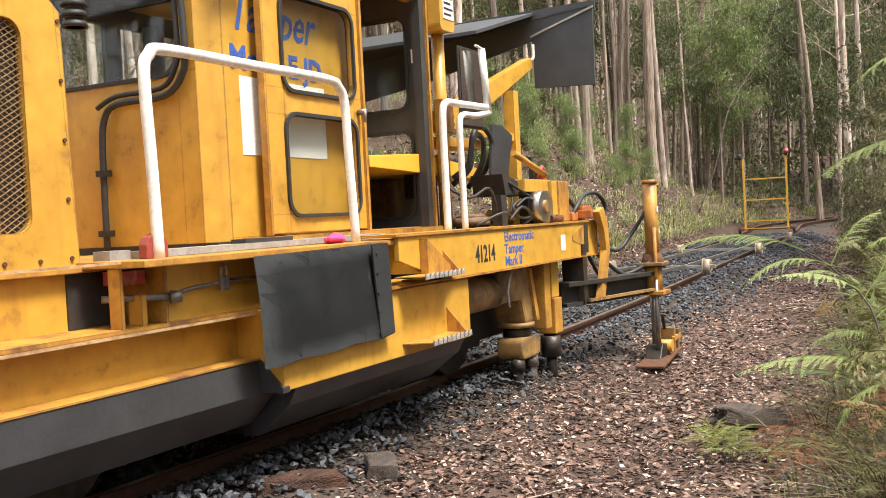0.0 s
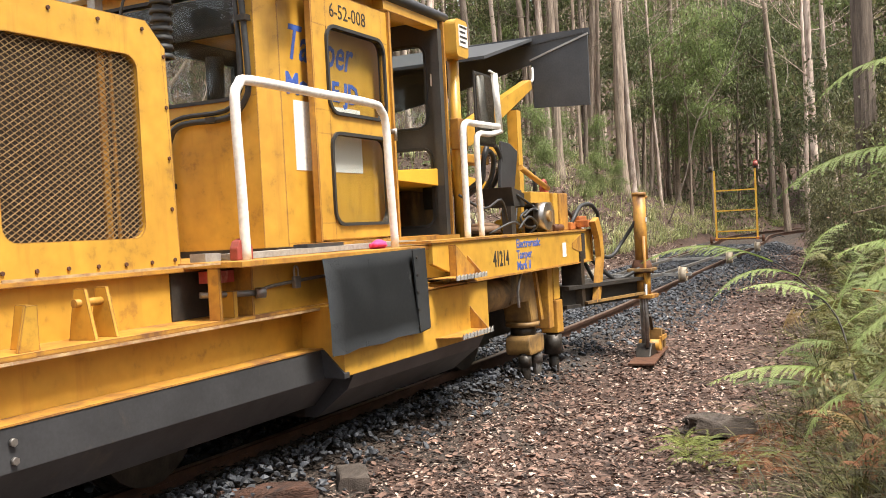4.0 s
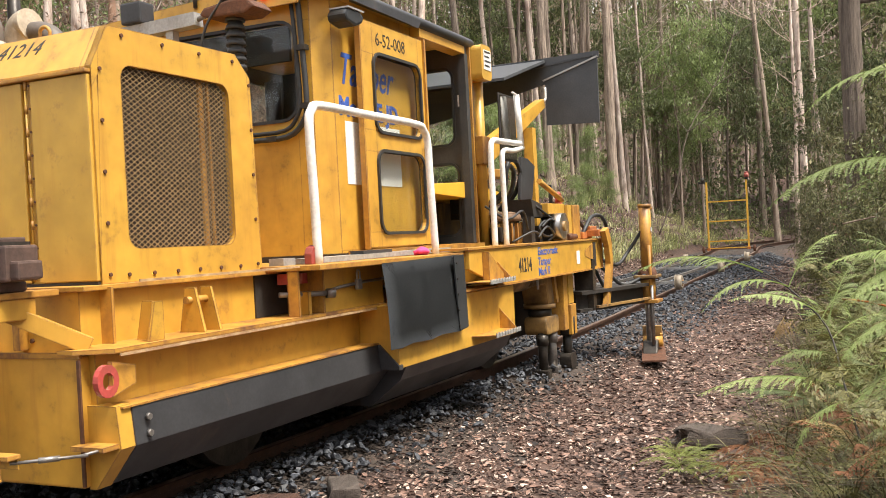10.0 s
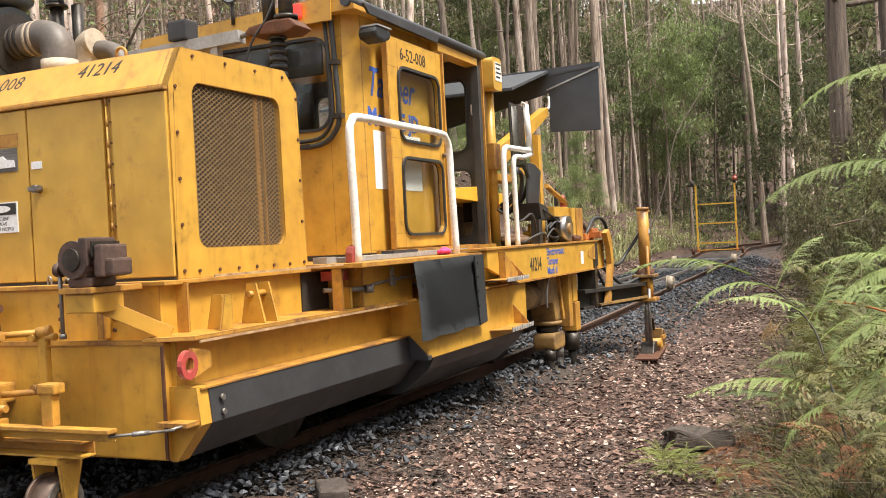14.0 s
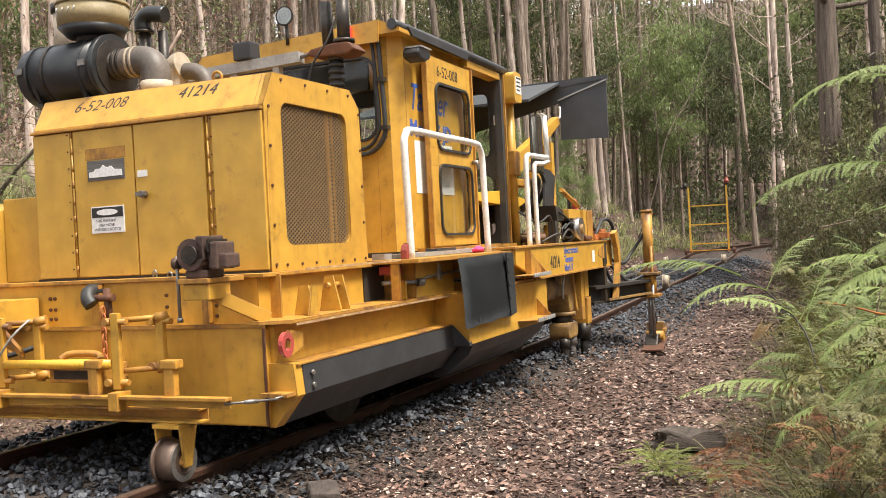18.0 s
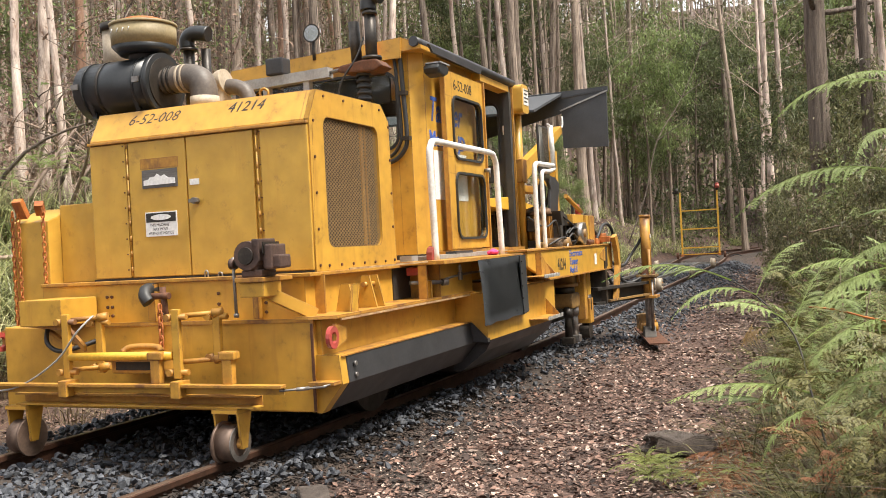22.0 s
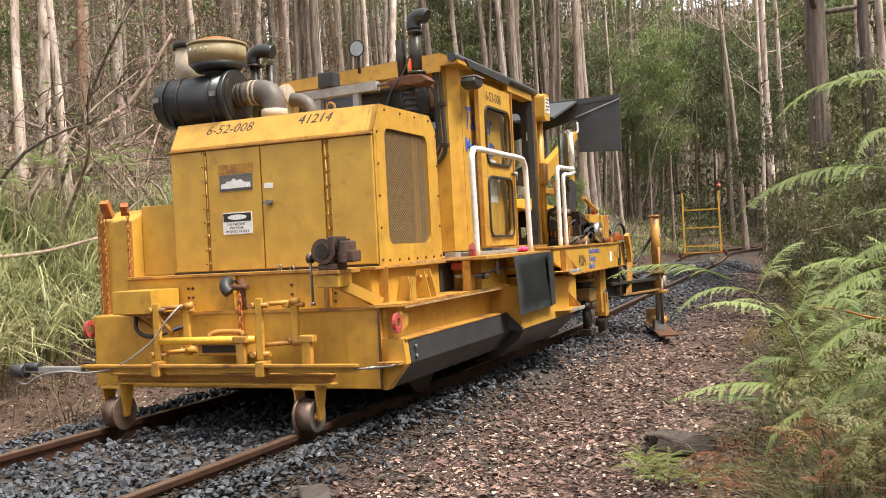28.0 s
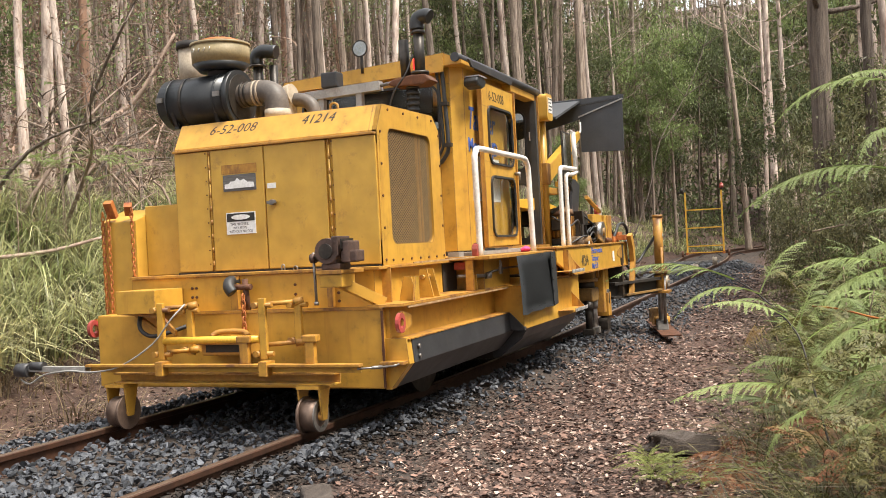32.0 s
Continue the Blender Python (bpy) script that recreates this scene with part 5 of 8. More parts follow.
    part("canopy_hook", pipe(B(), [(7.35, -0.97, 2.62), (7.40, -0.98, 2.70), (7.45, -1.0, 2.72), (7.46, -1.0, 2.85)], 0.014, 8), PATCH, cp)

side_beam()


def belly():
    """Dark frames and gear between the wheels, and unseen plates added to darken the belly under the working end."""
    T = TAMPER
    # Unseen dark block and cross plates added to stop light under the body.
    part("shade_block", box(B(), 1.0, 2.6, -0.6, 0.6, 0.14, 0.5, 0.03), DARK, T)
    part("light_stop_plate", box(B(), 0.74, 0.80, -0.72, 0.72, 0.20, 0.40, 0.01), DARK, T)
    part("light_stop_plate", box(B(), 2.9, 2.98, -1.15, 1.15, 0.13, 0.45, 0.01), DARK, T)
    # Dark fill added where only a black void shows behind the tools.
    part("void_fill", box(B(), 4.6, 7.0, -0.62, 0.62, 0.45, 0.84), DARK, T)
    part("axle_box", box(B(), 5.3, 5.95, -1.02, -0.98, 0.18, 0.62, 0.02), DARK, T)
    part("axle_box", box(B(), 5.3, 5.95, 0.98, 1.02, 0.18, 0.62, 0.02), DARK, T)
    part("brake_beam", box(B(), 4.75, 4.9, -1.2, 1.2, 0.18, 0.42), OILY, T)
    # Dark plates added to close off the view through the unlit void.
    part("void_end_plate", box(B(), 4.74, 4.78, -1.25, 1.25, 0.30, 0.84), DARK, T)
    part("void_side_plate", box(B(), 4.78, 6.85, -1.06, -1.02, 0.24, 0.80), DARK, T)
    part("void_front_plate", box(B(), 6.86, 6.92, -1.25, 1.25, 0.42, 0.84), DARK, T)


belly()


def tamping_units():
    """The tamping tools: they go down into the ballast and up again as one."""
    made = []
    for side in (-1, 1):
        y = side * 1.30
        m = rod(B(), (4.85, y, 0.66), (5.62, y, 0.66), 0.135, n=24)
        shell = [(5.50, 0.86), (5.98, 0.86), (6.06, 0.80), (6.16, 0.36), (5.96, 0.36), (5.90, 0.56), (5.50, 0.56)]
        prism(m, shell, "y", y - 0.13, y + 0.13, 0.03)
        rod(m, (5.74, y, 0.80), (5.74, y, 0.90), 0.20, 0.17, n=24)
        rod(m, (6.06, y, 0.325), (6.06, y, 0.365), 0.155, n=24)
        unit = part("tamping_unit", m, GRIME, TAMPER, "grimy yellow tamping unit")
        part("shell_rib", prism(B(), [(6.02, 0.80), (6.07, 0.80), (6.20, 0.37), (6.13, 0.37)], "y", y - 0.155, y - 0.128), YELLOW_WORN, unit)
        part("holder_neck", rod(B(), (6.06, y, 0.24), (6.06, y, 0.33), 0.115, n=18), OILY, unit)
        part("tool_holder", prism(B(), rounded(5.87, 6.25, 0.08, 0.25, 0.055), "y", y - 0.13, y + 0.10, 0.02), GRIME, unit)
        for x in (5.92, 6.20):
            t = rod(B(), (x, y - 0.06, 0.10), (x + 0.005, y - 0.06, -0.26), 0.044, n=14)
            rod(t, (x, y - 0.06, -0.02), (x, y - 0.06, 0.08), 0.058, n=14)
            box(t, x - 0.05, x + 0.05, y - 0.13, y + 0.02, -0.33, -0.25, 0.012)
            part("tine", t, STEEL if x > 6 else OILY, unit, "worn steel tamping tine")
        t2 = rod(B(), (6.50, y - 0.12, 0.42), (6.50, y - 0.12, 0.20), 0.06, n=16)
        rod(t2, (6.50, y - 0.12, 0.02), (6.50, y - 0.12, 0.20), 0.085, n=16)
        rod(t2, (6.50, y - 0.12, 0.05), (6.50, y - 0.12, -0.22), 0.046, n=14)
        prism(t2, rounded(6.41, 6.59, -0.32, -0.16, 0.05), "y", y - 0.18, y - 0.06)
        part("tine", t2, OILY, unit, "worn steel tamping tine")
        part("slide_frame", box(B(), 6.02, 6.10, y - 0.05, y + 0.05, 0.8, 1.12), DARK, unit)
        mx, my = 5.71, side * 1.12
        vm = rod(B(), (mx, my, 0.88), (mx, my, 1.17), 0.135, n=22)
        vm = part("drive_motor", vm, GRIME, unit, "finned yellow vibrator motor")
        for i in range(16):
            t = 6.2832 * i / 16
            q = Vector((math.cos(t), math.sin(t), 0))
            part("motor_fin", beam(B(), Vector((mx, my, 0.90)) + q * 0.145, Vector((mx, my, 1.15)) + q * 0.145, 0.014, 0.045, up=q), YELLOW_WORN, unit)
        cap = rod(B(), (mx, my, 1.17), (mx, my, 1.235), 0.165, 0.15, n=24)
        rod(cap, (mx, my, 1.235), (mx, my, 1.262), 0.15, 0.07, n=24)
        part("motor_cap", cap, RUST_BROWN, vm, "rusty domed motor cap")
        part("motor_base", box(B(), mx - 0.17, mx + 0.17, my - 0.15, my + 0.15, 0.80, 0.88, 0.015), OILY, vm)
        part("terminal_box", box(B(), mx - 0.24, mx - 0.15, my - 0.06, my + 0.06, 0.98, 1.12, 0.012), OILY, vm)
        part("unit_hose", pipe(B(), [(5.72, y - 0.16, 0.84), (5.56, y - 0.19, 0.78), (5.50, y - 0.19, 0.66), (5.56, y - 0.17, 0.54)], 0.011, 6), GREY_PAINT, unit)
        made.append(unit)
    return made


UNITS = tamping_units()


def lifting_jack():
    T = TAMPER
    a = part("jack_arm", beam(beam(B(), (6.7, -1.45, 0.61), (8.0, -1.84, 0.61), 0.2, 0.035), (6.7, -1.45, 0.52), (8.0, -1.84, 0.52), 0.04, 0.16), DARK, T, "black steel outrigger arm")
    part("arm_flange", beam(B(), (6.7, -1.45, 0.43), (8.0, -1.84, 0.43), 0.14, 0.03), DARK, a)
    part("arm_rod", beam(B(), (6.95, -1.62, 0.45), (8.0, -1.95, 0.46), 0.035, 0.025), GRIME, a)
    part("arm_link", box(B(), 6.9, 7.0, -1.6, -1.4, 0.42, 0.95), OILY, a)
    j = rod(B(), (8.05, -1.90, 0.70), (8.05, -1.90, 1.50), 0.066, n=18)
    rod(j, (8.05, -1.90, 1.47), (8.05, -1.90, 1.51), 0.074, n=18)
    rod(j, (8.08, -1.90, 1.46), (8.17, -1.95, 1.46), 0.018, n=8)
    j = part("jack_cylinder", j, YELLOW_WORN, T, "scuffed yellow lifting cylinder")
    part("jack_guide_rod", rod(B(), (7.96, -1.95, 0.40), (7.97, -1.95, 1.05), 0.018, n=8), YELLOW_WORN, j)
    part("jack_label", box(B(), 8.02, 8.05, -1.972, -1.965, 1.20, 1.25), PATCH, j)
    c = part("jack_collar", box(B(), 7.91, 8.19, -2.03, -1.77, 0.68, 0.715, 0.008), GRIME, T, "rusty jack collar")
    part("jack_collar", box(B(), 7.91, 8.19, -2.03, -1.77, 0.40, 0.44, 0.008), YELLOW_WORN, T)
    part("collar_tube", rod(B(), (8.05, -1.90, 0.42), (8.05, -1.90, 0.72), 0.085, n=18), YELLOW_WORN, c)
    oc = rod(B(), (8.05, -1.90, 0.66), (8.05, -1.90, 0.80), 0.125, 0.085, n=16)
    for v in oc.verts:
        v.co += 0.02 * noise.noise_vector(v.co * 18)
    part("oil_crust", oc, RUST, c, "crumbling red-brown grease and rust")
    f = rod(B(), (8.07, -1.90, -0.14), (8.05, -1.90, 0.60), 0.044, n=16)
    f = part("jack_ram", f, CHROME, T, "oily steel jack ram")
    part("ram_guide", rod(B(), (7.97, -1.94, -0.12), (7.96, -1.95, 0.55), 0.02, n=8), STEEL, f)
    part("foot_plate", beam(B(), (7.50, -1.98, -0.225), (8.70, -1.86, -0.205), 0.26, 0.018), RUST, f, "muddy steel foot plate")
    part("foot_block", prism(B(), [(7.90, -0.21), (8.25, -0.205), (8.17, -0.09), (8.0, -0.08)], "y", -1.98, -1.82, 0.012), OILY, f)
    part("foot_pin", rod(B(), (8.20, -2.02, -0.12), (8.20, -1.8, -0.12), 0.06, n=16), YELLOW_WORN, f)
    part("foot_clamp", box(B(), 8.36, 8.41, -2.0, -1.78, -0.21, 0.04, 0.008), GRIME, f)
    part("foot_clamp", box(B(), 8.58, 8.63, -1.98, -1.76, -0.21, 0.0, 0.008), GRIME, f)
    part("clamp_bar", beam(B(), (8.3, -2.0, -0.07), (8.72, -1.96, -0.08), 0.03, 0.045), YELLOW_WORN, f)
    part("clamp_lever", beam(B(), (8.38, -1.9, 0.0), (8.30, -1.9, 0.18), 0.03, 0.02), OILY, f)
    return f


JACK = lifting_jack()


def small_wheel(name, centre_, r, width, parent, flange=0.02, face=STEEL):
    """A small flanged trolley wheel whose origin is its hub."""
    x, y, z = centre_
    s = 1 if y < 0 else -1
    w = rod(B(), (0, -width / 2, 0), (0, width / 2, 0), r, n=28)
    rod(w, (0, s * width / 2, 0), (0, s * (width / 2 + 0.018), 0), r + flange, n=28)
    ob = part(name, w, WHEEL if face is STEEL else face, parent, "worn rusty steel trolley wheel" if face is STEEL else "pale worn steel trolley wheel")
    ob.matrix_basis = pose(x, y, z)
    rim = ring_plate(B(), [(r * 0.99 * math.cos(a * 0.2618), r * 0.99 * math.sin(a * 0.2618)) for a in range(24)], [(r * 0.68 * math.cos(a * 0.2618), r * 0.68 * math.sin(a * 0.2618)) for a in range(24)], "y", -width / 2 - 0.008, -width / 2)
    part("tyre_face", rim, face, ob)
    part("hub", rod(rod(B(), (0, -width / 2 - 0.03, 0), (0, width / 2 + 0.03, 0), 0.035), (r * 0.45, -width / 2 - 0.01, 0), (r * 0.45, -width / 2, 0), 0.016), YELLOW_WORN, ob)
    return ob


def tail_trolley():
    """The measuring trolley that hangs on links at the machine's tail."""
    T = TAMPER
    wheels = []
    x = 0.0
    part("trolley_bar", box(B(), x - 0.085, x - 0.02, -1.25, 1.06, 0.455, 0.475, 0.004), YELLOW_WORN, T)
    part("trolley_bar_web", box(B(), x - 0.030, x - 0.021, -1.24, 1.05, 0.412, 0.455), YELLOW, T)
    part("trolley_beam", box(box(B(), x - 0.03, x + 0.07, -1.03, 0.84, 0.393, 0.405, 0.003), x + 0.055, x + 0.065, -1.03, 0.84, 0.338, 0.392), YELLOW_WORN, T)
    part("beam_lower_flange", box(B(), x - 0.03, x + 0.07, -1.03, 0.84, 0.325, 0.337, 0.003), YELLOW, T)
    for y in (0.37, -0.51):
        part("beam_clamp", box(B(), x - 0.10, x + 0.02, y - 0.032, y + 0.032, 0.39, 0.495, 0.006), YELLOW_WORN, T)
    for y, out in ((0.805, 1), (-0.84, -1)):
        f = B()
        for k in (-0.082, 0.082):
            prism(f, [(x - 0.06, 0.325), (x + 0.09, 0.325), (x + 0.03, 0.085), (x - 0.03, 0.085)], "y", y + k - 0.008, y + k + 0.008)
        box(f, x - 0.07, x + 0.10, y - 0.09, y + 0.09, 0.300, 0.325)
        part("wheel_fork", f, YELLOW, T)
        wheels.append((small_wheel("trolley_wheel", (x, y, 0.114), 0.112, 0.105, T, 0.018), (x, y, 0.114), 0.112))
    part("extension_bar", box(B(), x - 0.08, x - 0.03, 1.06, 1.62, 0.42, 0.46), GREY_PAINT, T, "grey telescopic bar end")
    part("extension_roller", rod(rod(B(), (x - 0.06, 1.62, 0.43), (x - 0.06, 1.74, 0.43), 0.055, n=18), (x - 0.06, 1.48, 0.46), (x - 0.06, 1.60, 0.46), 0.035), SKIRT, T, "black roller on the bar")
    part("trailing_wire", pipe(B(), [(x - 0.08, 1.70, 0.36), (x - 0.09, 1.6, 0.33), (x - 0.09, 1.45, 0.40), (x - 0.09, 1.2, 0.43), (x - 0.09, 1.0, 0.42), (x - 0.06, 0.75, 0.46), (x - 0.05, 0.45, 0.62), (x - 0.04, 0.28, 0.80), (x + 0.05, 0.22, 0.9)], 0.007, 6), GREY_PAINT, T, "thin grey wire")
    for y, z0, z1 in ((0.40, 0.50, 0.915), (0.23, 0.52, 0.90), (-0.475, 0.50, 0.93), (-0.69, 0.58, 0.92)):
        dx = 0.0 if y in (0.40, -0.475) else 0.12
        part("link_arm", box(B(), x + dx - 0.02, x + dx + 0.015, y - 0.027, y + 0.027, z0, z1, 0.006), YELLOW, T)
        for z in (z0 + 0.04, z1 - 0.05):
            pn = B()
            rod(pn, (x + dx - 0.04, y + 0.05, z), (x + dx + 0.1, y + 0.05, z), 0.022)
            rod(pn, (x + dx - 0.0, y - 0.075, z), (x + dx - 0.0, y + 0.09, z), 0.018)
            part("link_pin", pn, YELLOW_WORN, T)
    for y0, y1, z in ((0.40, 0.20, 0.875), (0.40, 0.20, 0.55), (-0.47, -0.70, 0.885), (-0.47, -0.70, 0.60)):
        part("link_bolt", rod(rod(B(), (x + 0.02, y0, z), (x + 0.12, y1, z + 0.01), 0.016), (x + 0.1, y1 + 0.03, z + 0.005), (x + 0.13, y1 - 0.03, z + 0.015), 0.028), YELLOW_WORN, T)
    part("cross_tube", rod(B(), (x, 0.38, 0.637), (x, -0.44, 0.645), 0.027), GLOSS_YELLOW, T)
    part("coupler_shank", box(box(B(), 0.06, 0.32, -0.28, 0.1, 0.52, 0.62, 0.012), 0.0, 0.1, -0.36, 0.1, 0.605, 0.62), YELLOW_WORN, T)
    # Black plate on the shank's face, coloured as a hollow in shade.
    part("pocket_shade_plate", box(B(), 0.055, 0.062, -0.24, 0.06, 0.545, 0.60), DARK, T)
    part("coupler_top", pipe(B(), [(0.05, 0.0, 0.66), (0.08, -0.05, 0.69), (0.08, -0.25, 0.69), (0.05, -0.31, 0.66)], 0.02, 8), YELLOW_WORN, T)
    for y in (-0.33, -0.86):
        part("hanger", box(box(B(), x - 0.05, x + 0.0, y - 0.035, y + 0.035, 0.47, 0.66, 0.008), x - 0.055, x + 0.02, y - 0.055, y + 0.055, 0.62, 0.67, 0.01), YELLOW_WORN, T)
    part("turnbuckle", rod(rod(rod(B(), (x - 0.05, -1.22, 0.44), (0.18, -1.40, 0.43), 0.007), (0.03, -1.285, 0.437), (0.1, -1.33, 0.433), 0.012), (0.16, -1.38, 0.43), (0.3, -1.40, 0.435), 0.007), STEEL, T)
    part("buckle_lug", box(B(), 0.24, 0.36, -1.42, -1.24, 0.425, 0.445), YELLOW_WORN, T)
    # left step box, hoses and hooks
    bx = box(B(), 0.06, 0.40, 0.50, 0.86, 0.835, 1.01, 0.006)
    bx = part("front_box", bx, YELLOW, T)
    part("box_bracket", prism(prism(B(), [(0.84, 0.832), (0.50, 0.832), (0.36, 0.70), (0.36, 0.66), (0.52, 0.80)], "x", 0.10, 0.13), [(0.84, 0.832), (0.80, 0.832), (0.52, 0.66), (0.56, 0.66)], "x", 0.2, 0.23), YELLOW_WORN, bx)
    part("box_hose", pipe(B(), [(0.2, 0.75, 0.83), (0.15, 0.72, 0.72), (0.15, 0.62, 0.66), (0.2, 0.5, 0.68), (0.3, 0.4, 0.72)], 0.016, 8), HOSE, bx)
    hz = pipe(B(), [(0.42, 0.02, 1.04), (0.34, 0.02, 1.04), (0.30, 0.0, 1.0), (0.30, -0.03, 0.96)], 0.045, 10)
    part("brake_hose_end", hz, HOSE, T)
    part("brake_cock", rod(rod(B(), (0.32, -0.02, 1.0), (0.32, -0.18, 1.0), 0.022), (0.33, -0.12, 1.06), (0.33, -0.14, 0.80), 0.022), RUST, T)
    cc = B()
    for i in range(9):
        c, a = Vector((0.28, -0.13, 0.92 - 0.042 * i)), (i % 2) * 1.5708
        s, v = Vector((math.cos(a), math.sin(a), 0)) * 0.016, Vector((0, 0, 0.028))
        pipe(cc, [c - v - s * 0.5, c - s, c + v - s * 0.5, c + v + s * 0.5, c + s, c - v + s * 0.5, c - v - s * 0.5], 0.007, 5, step=2, caps=False)
    part("coupling_chain", cc, RUST_PAINT, T)
    # vice on its bracket
    part("vice_arm", beam(B(), (0.16, -1.00, 1.02), (0.40, -1.22, 0.85), 0.095, 0.075, bevel=0.004), YELLOW, T)
    part("arm_head", box(B(), 0.04, 0.24, -1.09, -0.92, 0.985, 1.075, 0.006), YELLOW, T)
    part("vice_seat", box(B(), 0.02, 0.36, -1.10, -0.90, 1.076, 1.104, 0.004), YELLOW_WORN, T)
    v = box(B(), 0.05, 0.21, -1.08, -0.93, 1.104, 1.15, 0.012)
    rod(v, (0.03, -0.985, 1.235), (0.22, -0.985, 1.235), 0.088, n=20)
    box(v, 0.05, 0.20, -1.05, -0.95, 1.14, 1.24, 0.02)
    box(v, 0.03, 0.22, -1.075, -1.025, 1.20, 1.335, 0.008)
    v = part("bench_vice", v, VICE, T, "rusty brown cast iron vice")
    part("vice_boss", rod(B(), (0.018, -0.985, 1.235), (0.03, -0.985, 1.235), 0.052, n=18), OILY, v)
    part("sliding_jaw", box(box(B(), 0.04, 0.21, -1.155, -1.105, 1.15, 1.30, 0.012), 0.06, 0.19, -1.20, -1.08, 1.155, 1.235, 0.012), VICE, v)
    part("jaw_plate", box(B(), 0.035, 0.215, -1.104, -1.096, 1.245, 1.315), OILY, v)
    part("vice_screw", rod(B(), (0.10, -0.93, 1.19), (0.08, -0.85, 1.19), 0.024), OILY, v)
    part("screw_head", rod(B(), (0.08, -0.875, 1.19), (0.08, -0.84, 1.19), 0.034), VICE, v)
    part("screw_handle", rod(B(), (0.075, -0.86, 1.23), (0.06, -0.875, 0.87), 0.010), STEEL, v)
    part("handle_end", rod(B(), (0.06, -0.875, 0.865), (0.06, -0.875, 0.89), 0.017), STEEL, v)
    return wheels


WHEELS = tail_trolley()


def lead_trolley():
    """The leading measuring trolleys on long rods; they run with the machine."""
    T = TAMPER
    wheels = []
    for k, (x, z) in enumerate(((15.15, 0.09), (20.1, 0.14), (24.6, 0.20))):
        part("lead_bar", box(B(), x - 0.04, x + 0.04, -0.98, 1.0, z + 0.10, z + 0.15), GREY_PAINT, T, "grey cross bar of a leading trolley")
        for y in (-0.84, 0.84):
            wheels.append((small_wheel("lead_wheel", (x, y, z + 0.125), 0.125, 0.10, T, face=CREAM), (x, y, z + 0.125), 0.125))
        x0, z0 = ((7.2, 0.35), (15.15, 0.22), (20.1, 0.27))[k]
        for y in (-0.45, 0.45):
            part("lead_rod", beam(B(), (x0, y, z0), (x, y, z + 0.13), 0.05, 0.05), STEEL, T, "long steel push rod")
    return wheels


WHEELS += lead_trolley()


def frame_pose(s):
    """The frame is pushed ahead of the machine, along a slight curve."""
    return pose(31.5 + s, 0.25 + 0.06 * s, rise(31.5 + s), 0, 0, 3.4)


def signal_frame():
    """The yellow sighting frame that stands on the rails ahead."""
    g = tagged(new("sighting_frame"), "yellow tubular sighting frame with a red lamp standing across the rails", "frame")
    g.matrix_basis = frame_pose(0.0)
    for y, top in ((0.66, 2.45), (-0.66, 2.49)):
        part("post", box(B(), -0.03, 0.03, y - 0.03, y + 0.03, 0.10, top), GLOSS_YELLOW, g)
        part("post_base", box(B(), -0.25, 0.25, y - 0.045, y + 0.045, 0.09, 0.17), RUST_PAINT, g)
        part("frame_wheel", rod(B(), (0, y * 1.27 - 0.04, 0.12), (0, y * 1.27 + 0.04, 0.12), 0.118, n=20), RUST, g)
    for z in (1.77, 1.09, 0.40, 0.15):
        part("rung", box(B(), -0.02, 0.02, -0.63, 0.63, z - 0.022, z + 0.022), GLOSS_YELLOW, g)
    part("red_lamp", rod(rod(B(), (0, -0.68, 2.55), (0, -0.68, 2.69), 0.085, 0.07, n=14), (0, -0.68, 2.69), (0, -0.68, 2.74), 0.07, 0.03, n=14), RED, g, "red lamp on top of a post")
    part("lamp_socket", rod(B(), (0, -0.66, 2.47), (0, -0.67, 2.55), 0.05, n=12), DARK, g)
    part("target_head", rod(rod(B(), (0, 0.78, 2.43), (0, 0.78, 2.61), 0.07), (-0.05, 0.92, 2.45), (0.05, 0.66, 2.45), 0.04), DARK, g, "dark target head")
    part("axle_bar", box(B(), -0.04, 0.04, -0.9, 0.9, 0.10, 0.14), RUST, g)

    return g


FRAME = signal_frame()


def cable_coil():
    """Loops of black cable lying behind the sighting frame."""
    for i, q in enumerate(([(32.6, 0.6, -0.08), (33.2, 0.8, 0.15), (33.5, 0.3, 0.42), (33.3, -0.2, 0.2), (32.8, -0.4, -0.08)], [(32.9, -0.1, -0.08), (33.6, -0.3, 0.1), (33.9, -0.8, 0.3), (33.5, -1.2, 0.05), (33.0, -1.3, -0.15)])):
        tagged(part("cable_loop", pipe(B(), q, 0.022, 8), HOSE), "loop of black cable lying on the track", "cable")


cable_coil()

# ---- the forest ----
rng = np.random.default_rng(5)


def leaf_variant(length, width, bend=0.15):
    v = np.array([(0, 0, 0), (length * 0.45, width / 2, bend * length * 0.3), (length, 0, -bend * length), (length * 0.45, -width / 2, bend * length * 0.3)])
    return v, np.array([(0, 1, 2), (0, 2, 3)])


def crown_mesh(name, tips, per, spread, size, material):
    """Sprays of narrow drooping leaves round the twigs' ends."""
    variants = [leaf_variant(size, size * 0.30), leaf_variant(size * 0.75, size * 0.30, 0.3), leaf_variant(size * 1.2, size * 0.24, 0.05)]
    places = []
    for c in tips:
        for _ in range(per):
            o = rng.normal(0, spread, 3) * (1, 1, 0.5)
            places.append((int(rng.integers(3)), trs(c[0] + o[0], c[1] + o[1], c[2] + o[2], rng.uniform(-0.6, 0.6), rng.uniform(-0.2, 1.2), rng.uniform(0, 6.28), rng.uniform(0.7, 1.3))))
    return swarm(name, variants, places, material)


